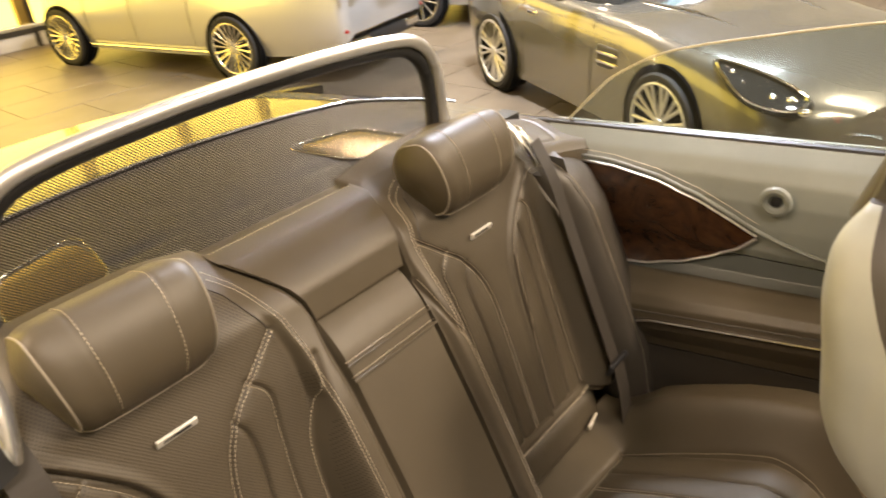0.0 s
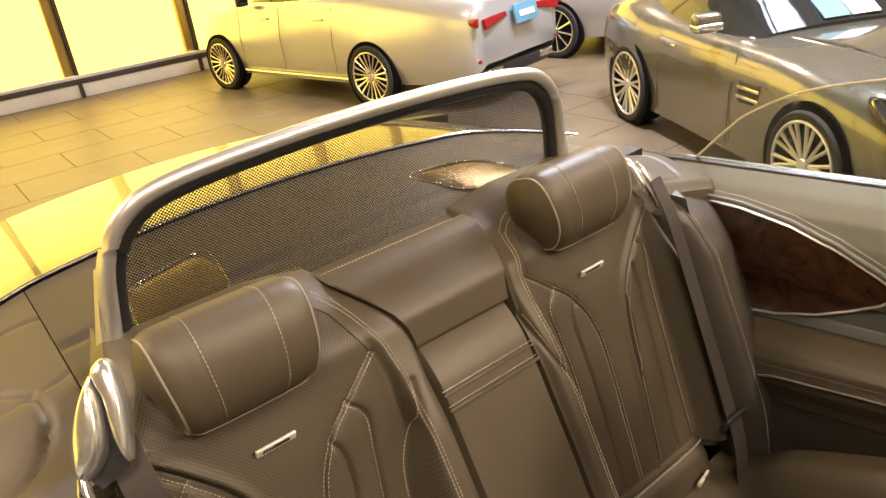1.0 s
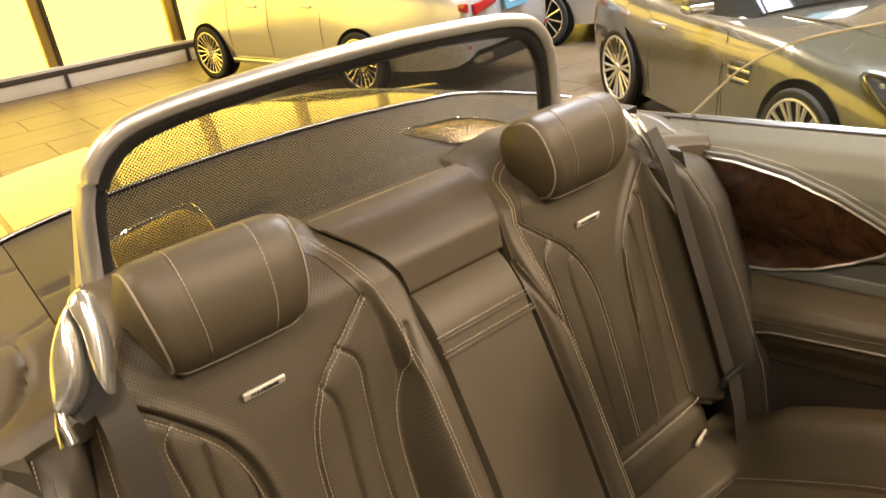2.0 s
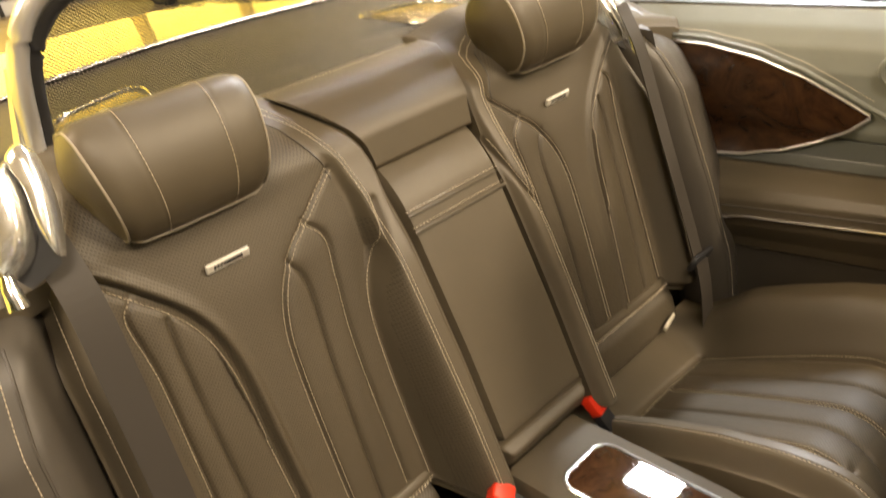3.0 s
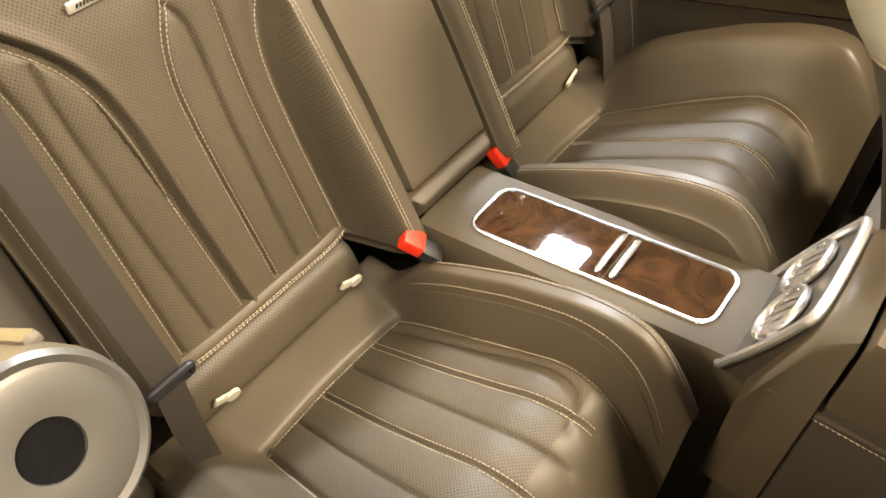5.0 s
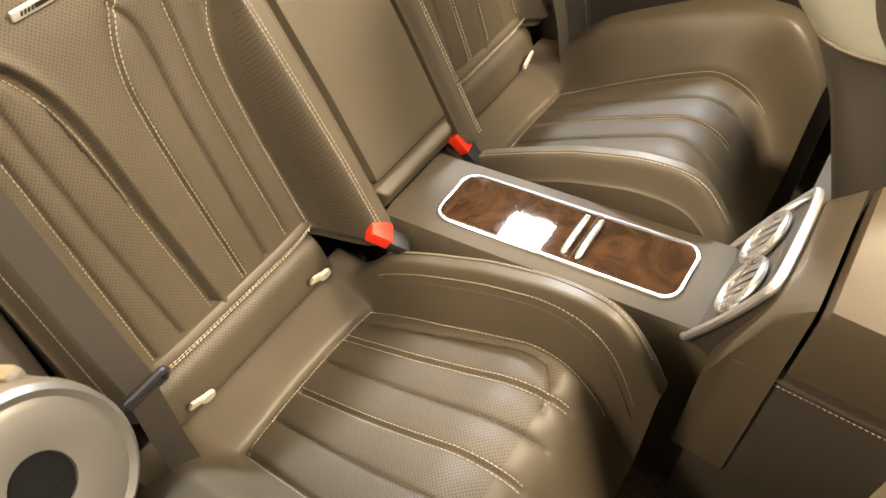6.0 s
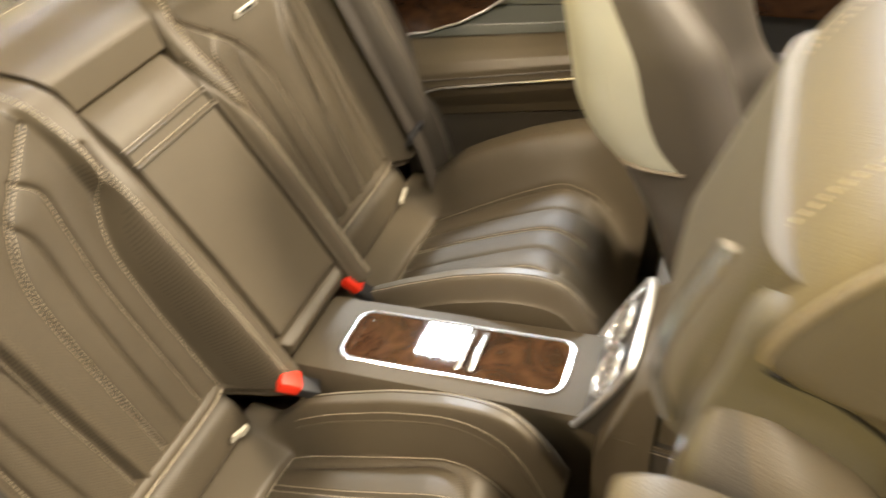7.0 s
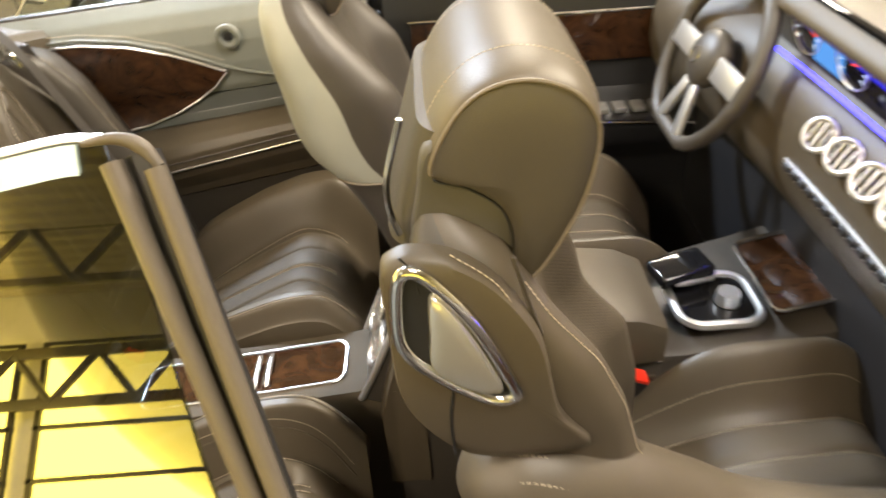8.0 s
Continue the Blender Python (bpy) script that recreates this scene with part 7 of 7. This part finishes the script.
def coupe(rear, front, side):
    """A low grey sports car seen on its right side."""
    t, base, inv = car_at("sports_car", "low metallic grey sports coupe with silver multi-spoke wheels", rear, front)
    k = base / 2.63
    g = 1.04
    cx = side * 0.79 * k
    R = []
    for y, ws, zs, wm, zm, wsh, zsh, wt, zt in ((-0.92, 0.55, 0.42, 0.62, 0.62, 0.58, 0.80, 0.45, 0.86), (-0.80, 0.80, 0.30, 0.86, 0.62, 0.80, 0.84, 0.58, 0.92), (-0.4, 0.92, 0.22, 0.965, 0.62, 0.90, 0.88, 0.66, 0.98), (0.0, 0.94, 0.20, 0.985, 0.60, 0.925, 0.88, 0.68, 0.99),
                                                (0.5, 0.91, 0.17, 0.94, 0.55, 0.89, 0.82, 0.68, 0.92), (1.1, 0.90, 0.16, 0.925, 0.54, 0.88, 0.80, 0.68, 0.88), (1.7, 0.91, 0.16, 0.93, 0.54, 0.88, 0.79, 0.68, 0.87), (2.3, 0.92, 0.17, 0.955, 0.55, 0.90, 0.79, 0.66, 0.86), (2.63, 0.92, 0.19, 0.965, 0.55, 0.90, 0.77, 0.62, 0.83),
                                                (3.05, 0.90, 0.20, 0.95, 0.50, 0.875, 0.73, 0.58, 0.79), (3.35, 0.84, 0.22, 0.89, 0.46, 0.82, 0.65, 0.54, 0.72), (3.6, 0.70, 0.24, 0.76, 0.42, 0.69, 0.56, 0.48, 0.63), (3.74, 0.46, 0.28, 0.52, 0.40, 0.47, 0.50, 0.36, 0.56)):
        R.append(section(cx, y * k, ws * k, zs * g, wm * k, zm * g, wsh * k, zsh * g, wt * k, zt * g))
    shell(t, inv, "body", R, M_GREY)
    R = []
    for y, ws, zs, wt, zt in ((-0.55, 0.66, 0.95, 0.44, 0.98), (-0.1, 0.72, 0.94, 0.46, 1.14), (0.35, 0.76, 0.90, 0.48, 1.25), (0.75, 0.77, 0.88, 0.50, 1.27), (1.15, 0.76, 0.87, 0.50, 1.18), (1.65, 0.70, 0.86, 0.52, 0.90)):
        R.append([(cx - ws * k, y * k, zs * g), (cx - (ws * 0.6 + wt * 0.4) * k, y * k, (zs * 0.5 + zt * 0.5) * g), (cx - wt * k, y * k, zt * g), (cx, y * k, (zt + 0.015) * g), (cx + wt * k, y * k, zt * g), (cx + (ws * 0.6 + wt * 0.4) * k, y * k, (zs * 0.5 + zt * 0.5) * g), (cx + ws * k, y * k, zs * g)])
    shell(t, inv, "cabin_glass", R, M_DARKGLASS, "dark cabin glass", 4)
    shell(t, inv, "roof", [[(q[0] * 0.98 + cx * 0.02, q[1], q[2] + 0.012) for q in r[2:5]] for r in R][1:5], M_GREY, "", 4)
    for s in (-side, side):
        for y, r in ((0.0, 0.345), (base, 0.338)):
            arch_liner(t, inv, cx + s * 0.968 * k, s, y, r, 1.12)
            road_wheel(t, inv, (cx + s * 0.968 * k - s * 0.115, y, r), r, r * 0.80, 0.27, s, 10, M_WHEEL, True)
        # side vent with two fins
        vent = solid(t, inv, "side_vent", box_bm(cx + s * 0.925 * k, 1.93 * k, 0.60 * g, 0.03, 0.28 * k, 0.15 * g, 0.02, 3), M_BLACK, "black side vent")
        for dz in (-0.03, 0.03):
            bm = box_bm(cx + s * 0.942 * k, 1.93 * k, (0.60 + dz) * g, 0.02, 0.27 * k, 0.022, 0.006, 2)
            bmesh.ops.transform(bm, matrix=t.matrix_basis, verts=bm.verts)
            part("fin", bm, M_CHROME, vent, "chrome fin")
        for y in (0.52, 1.66):
            line(t, inv, "door_gap", [(cx + s * 0.925 * k, y * k, 0.22 * g), (cx + s * 0.94 * k, (y + 0.03) * k, 0.55 * g), (cx + s * 0.885 * k, (y + 0.02) * k, 0.82 * g)], 0.003, M_BLACK, sides=4)
        solid(t, inv, "door_handle", box_bm(cx + s * 0.905 * k, 0.72 * k, 0.74 * g, 0.03, 0.16 * k, 0.03, 0.01, 2), M_CHROME, "bright door handle")
        mir = solid(t, inv, "mirror", box_bm(cx + s * 0.98 * k, 1.38 * k, 0.98 * g, 0.22 * k, 0.13 * k, 0.13 * g, 0.045, 4), M_GREY, "grey door mirror with chrome cap")
        bm = box_bm(cx + s * 0.98 * k, 1.395 * k, 0.955 * g, 0.225 * k, 0.135 * k, 0.05 * g, 0.02, 3)
        bmesh.ops.transform(bm, matrix=t.matrix_basis, verts=bm.verts)
        part("mirror_cap", bm, M_CHROME, mir)
        # a leaf-shaped lens swept back over the wing, with bright bowls inside its dark bed
        leaf = closed_spline([(0.035, 0.36, 0.815), (0.065, 0.50, 0.72), (0.05, 0.64, 0.645), (0.0, 0.79, 0.62), (-0.07, 0.90, 0.63), (-0.13, 0.89, 0.69), (-0.09, 0.75, 0.755), (-0.03, 0.55, 0.80)], 5)
        mid = np.mean(leaf, axis=0)
        out = np.array((0.62, 0.42, 0.66))
        m = len(leaf)

        def lens_at(q, kk, h):
            p = mid + (np.array(q) - mid) * kk + out * h
            return t.matrix_basis @ Vector((cx + s * (0.86 * k + p[0]), base + p[1], p[2]))

        rings = [(1.06, -0.03), (1.0, 0.012), (0.94, 0.014), (0.9, 0.008), (0.4, 0.010)]
        hl = pydata("headlight", [lens_at(q, a, h) for a, h in rings for q in leaf], [((r * m + i), r * m + (i + 1) % m, (r + 1) * m + (i + 1) % m, (r + 1) * m + i) for r in range(4) for i in range(m)] + [tuple(range(4 * m, 5 * m))], M_HEADLAMP, t, "swept-back headlight")
        hl.matrix_parent_inverse = inv
        tube("lamp_rim", [lens_at(q, 0.93, 0.014) for q in leaf], 0.007, M_LAMP_CHROME, hl, "bright daylight strip", closed=True, sides=6)
        for q in range(6):
            bm = bmesh.new()
            bmesh.ops.create_uvsphere(bm, u_segments=14, v_segments=8, radius=1)
            c = lens_at(mid + np.array((0.012 - 0.022 * q, -0.20 + 0.085 * q, 0.045 - 0.022 * q)) + np.array((0.02, 0.0, -0.02)) * (q % 2), 1.0, 0.012)
            bmesh.ops.transform(bm, matrix=Matrix.Translation(c) @ Matrix.Diagonal((0.036, 0.036, 0.026, 1)), verts=bm.verts)
            part("lamp_bowl", bm, M_LAMP_CHROME, hl, "bright lamp bowl")
        line(t, inv, "bonnet_line", [(cx + s * x * k, y * k, z * g) for y, x, z in ((1.75, 0.48, 0.885), (2.3, 0.44, 0.885), (2.9, 0.36, 0.80), (3.3, 0.28, 0.69))], 0.008, M_GREY, sides=6)
        solid(t, inv, "air_intake", box_bm(cx + s * 0.62 * k, 3.36 * k, 0.36 * g, 0.34 * k, 0.16 * k, 0.17 * g, 0.03, 3, pose(0, 0, 0, 0, 0, -s * 30)), M_BLACK, "black air intake")
    solid(t, inv, "grille", box_bm(cx, 3.46 * k, 0.40 * g, 0.7 * k, 0.10 * k, 0.22 * g, 0.04, 3), M_BLACK, "black front grille")
    for dx, m, w in ((-0.22, M_PAPER, 0.22), (0.03, M_PAPER2, 0.2)):
        solid(t, inv, "price_sheet", box_bm(cx + dx * k, 1.52 * k, 1.0 * g, w, 0.008, 0.24, 0.0, 1, pose(0, 0, 0, 58, 0, 0)), m, "printed sheet behind the windscreen")
    return t


saloon((3.64, 5.93), (3.10, 8.66), "silver saloon with open-spoke alloy wheels", 0.34, 1, M_SILVER)
saloon((6.35, 5.75), (5.75, 8.45), "silver saloon parked behind another", 0.34, 1, M_SILVER, False)
coupe((4.62, 3.19), (3.55, 1.10), -1)

# convertible wheels
for sgn in (-1, 1):
    for y in AXLES:
        road_wheel(body, bdi, (sgn * 0.83, y - 0.3, 0.34), 0.34, 0.26, 0.24, sgn, 10, M_ALLOY, True)

# ---- window side, roof frame and floor pieces ----
M_STEEL = mat("roof_steel_paint", (0.06, 0.05, 0.03), 0.5)
mottled(M_STEEL, (0.045, 0.038, 0.025), (0.08, 0.065, 0.04), 2)
M_SKY_WEST = glow("bright_yellow_side_daylight", (1.0, 0.72, 0.09), 2.5)
west = thing("window_2", "yellow-lit window grid in the showroom's side wall", "window", (-10.9, 0, FLOOR_Z), kind="structure")
wvi = Matrix.Translation(-west.location)
for y0 in (-7.5, -4.2, -0.9, 2.4, 5.7):
    ob = pydata("pane", [(-10.9, y0, 0.3), (-10.9, y0 + 2.9, 0.3), (-10.9, y0 + 2.9, 4.3), (-10.9, y0, 4.3)], [(0, 1, 2, 3)], M_SKY_WEST, west, smooth=False)
    ob.matrix_parent_inverse = wvi
    for z in (0.3, 1.3, 2.3, 3.05, 4.3):
        ob = part("glazing_bar", box_bm(-10.86, y0 + 1.45, z, 0.08, 3.0, 0.07, 0.006), M_FRAME, west)
        ob.matrix_parent_inverse = wvi
    for y in (y0, y0 + 2.9):
        ob = part("glazing_bar", box_bm(-10.86, y, 2.4, 0.08, 0.08, 3.8, 0.006), M_FRAME, west)
        ob.matrix_parent_inverse = wvi
for x in (-10.6, -8.5, -5.0, -1.5, 2.0, 5.5):
    tr = thing("roof_truss", "dark painted steel roof truss", "truss", (x, 0, 4.4), kind="structure")
    ti2 = Matrix.Translation(-tr.location)
    low = 3.35 if x < -10 else 4.45
    for z in (low, low + 0.75):
        ob = part("chord", box_bm(x, -0.5, z, 0.10, 20, 0.16 if x < -10 else 0.10, 0.008), M_STEEL, tr)
        ob.matrix_parent_inverse = ti2
    for i in range(16):
        y = -10 + i * 1.25
        ob = tube("brace", [(x, y, low), (x, y + 0.62, low + 0.75)], 0.06, M_STEEL, tr, sides=6)
        ob.matrix_parent_inverse = ti2
        ob = tube("brace", [(x, y + 0.62, low + 0.75), (x, y + 1.25, low)], 0.06, M_STEEL, tr, sides=6)
        ob.matrix_parent_inverse = ti2
ribs_v, ribs_f = [], []
for i in range(90):
    x = -11 + i * 0.3
    b = len(ribs_v)
    ribs_v += [(x, -11, CEIL - 0.001), (x + 0.06, -11, CEIL - 0.05), (x + 0.16, -11, CEIL - 0.05), (x + 0.22, -11, CEIL - 0.001), (x, 11, CEIL - 0.001), (x + 0.06, 11, CEIL - 0.05), (x + 0.16, 11, CEIL - 0.05), (x + 0.22, 11, CEIL - 0.001)]
    ribs_f += [(b, b + 1, b + 5, b + 4), (b + 1, b + 2, b + 6, b + 5), (b + 2, b + 3, b + 7, b + 6)]
ob = pydata("ceiling_ribs", ribs_v, ribs_f, M_CEIL, bpy.data.objects["ceiling"], smooth=False)
for lx, ly, lw, lh, lp, lc in LAMPS:
    lt = thing("ceiling_light", "flat white ceiling light panel", "ceiling light", (lx, ly, CEIL), group="ceiling lights")
    li = Matrix.Translation(-lt.location)
    fr = [(lx + x, ly + y, CEIL - 0.10) for x, y in rounded_loop(-lw / 2 - 0.04, lw / 2 + 0.04, -lh / 2 - 0.04, lh / 2 + 0.04, 0.03, 3)]
    ob = tube("frame", fr, 0.03, M_BRUSHED, lt, closed=True, sides=6)
    ob.matrix_parent_inverse = li
    ob = part("housing", box_bm(lx, ly, CEIL - 0.05, lw + 0.08, lh + 0.08, 0.09, 0.01), M_WALL, lt)
    ob.matrix_parent_inverse = li

# floor tiles: those near the cars are pieces, the rest one sheet
TW, TH = 1.1, 0.72
ang = radians(-8)
bm = bmesh.new()
bmesh.ops.create_cube(bm, size=1)
bmesh.ops.scale(bm, vec=(TW - 0.007, TH - 0.007, 0.02), verts=bm.verts)
bmesh.ops.translate(bm, vec=(0, 0, -0.01), verts=bm.verts)
bmesh.ops.bevel(bm, geom=[e for e in bm.edges if all(v.co.z > -0.001 for v in e.verts)], offset=0.003, segments=1, affect="EDGES")
tile = bpy.data.meshes.new("tile")
bm.to_mesh(tile)
bm.free()
tile.materials.append(M_FLOOR)
rest_v, rest_f = [], []
count = 0
for i in range(-14, 16):
    for j in range(-18, 20):
        x = i * TW + (TW / 2 if j % 2 else 0)
        y = j * TH
        if not (-11.5 < x < 15 and -11.5 < y < 10.4):
            continue
        near = 0.6 < x < 7.5 and 1.5 < y < 10.4 or -2.5 < x < 0.6 and 3.0 < y < 10.4
        if near and count < 300:
            ob = new("tile", tile)
            ob.parent = room
            ob.location = (x, y, 0.0)
            count += 1
        else:
            b = len(rest_v)
            a, c = TW / 2 - 0.0035, TH / 2 - 0.0035
            rest_v += [(x - a, y - c, 0), (x + a, y - c, 0), (x + a, y + c, 0), (x - a, y + c, 0)]
            rest_f.append((b, b + 1, b + 2, b + 3))
ob = pydata("outer_tiles", rest_v, rest_f, M_FLOOR, room, smooth=False)
ob["kind"] = "stuff"
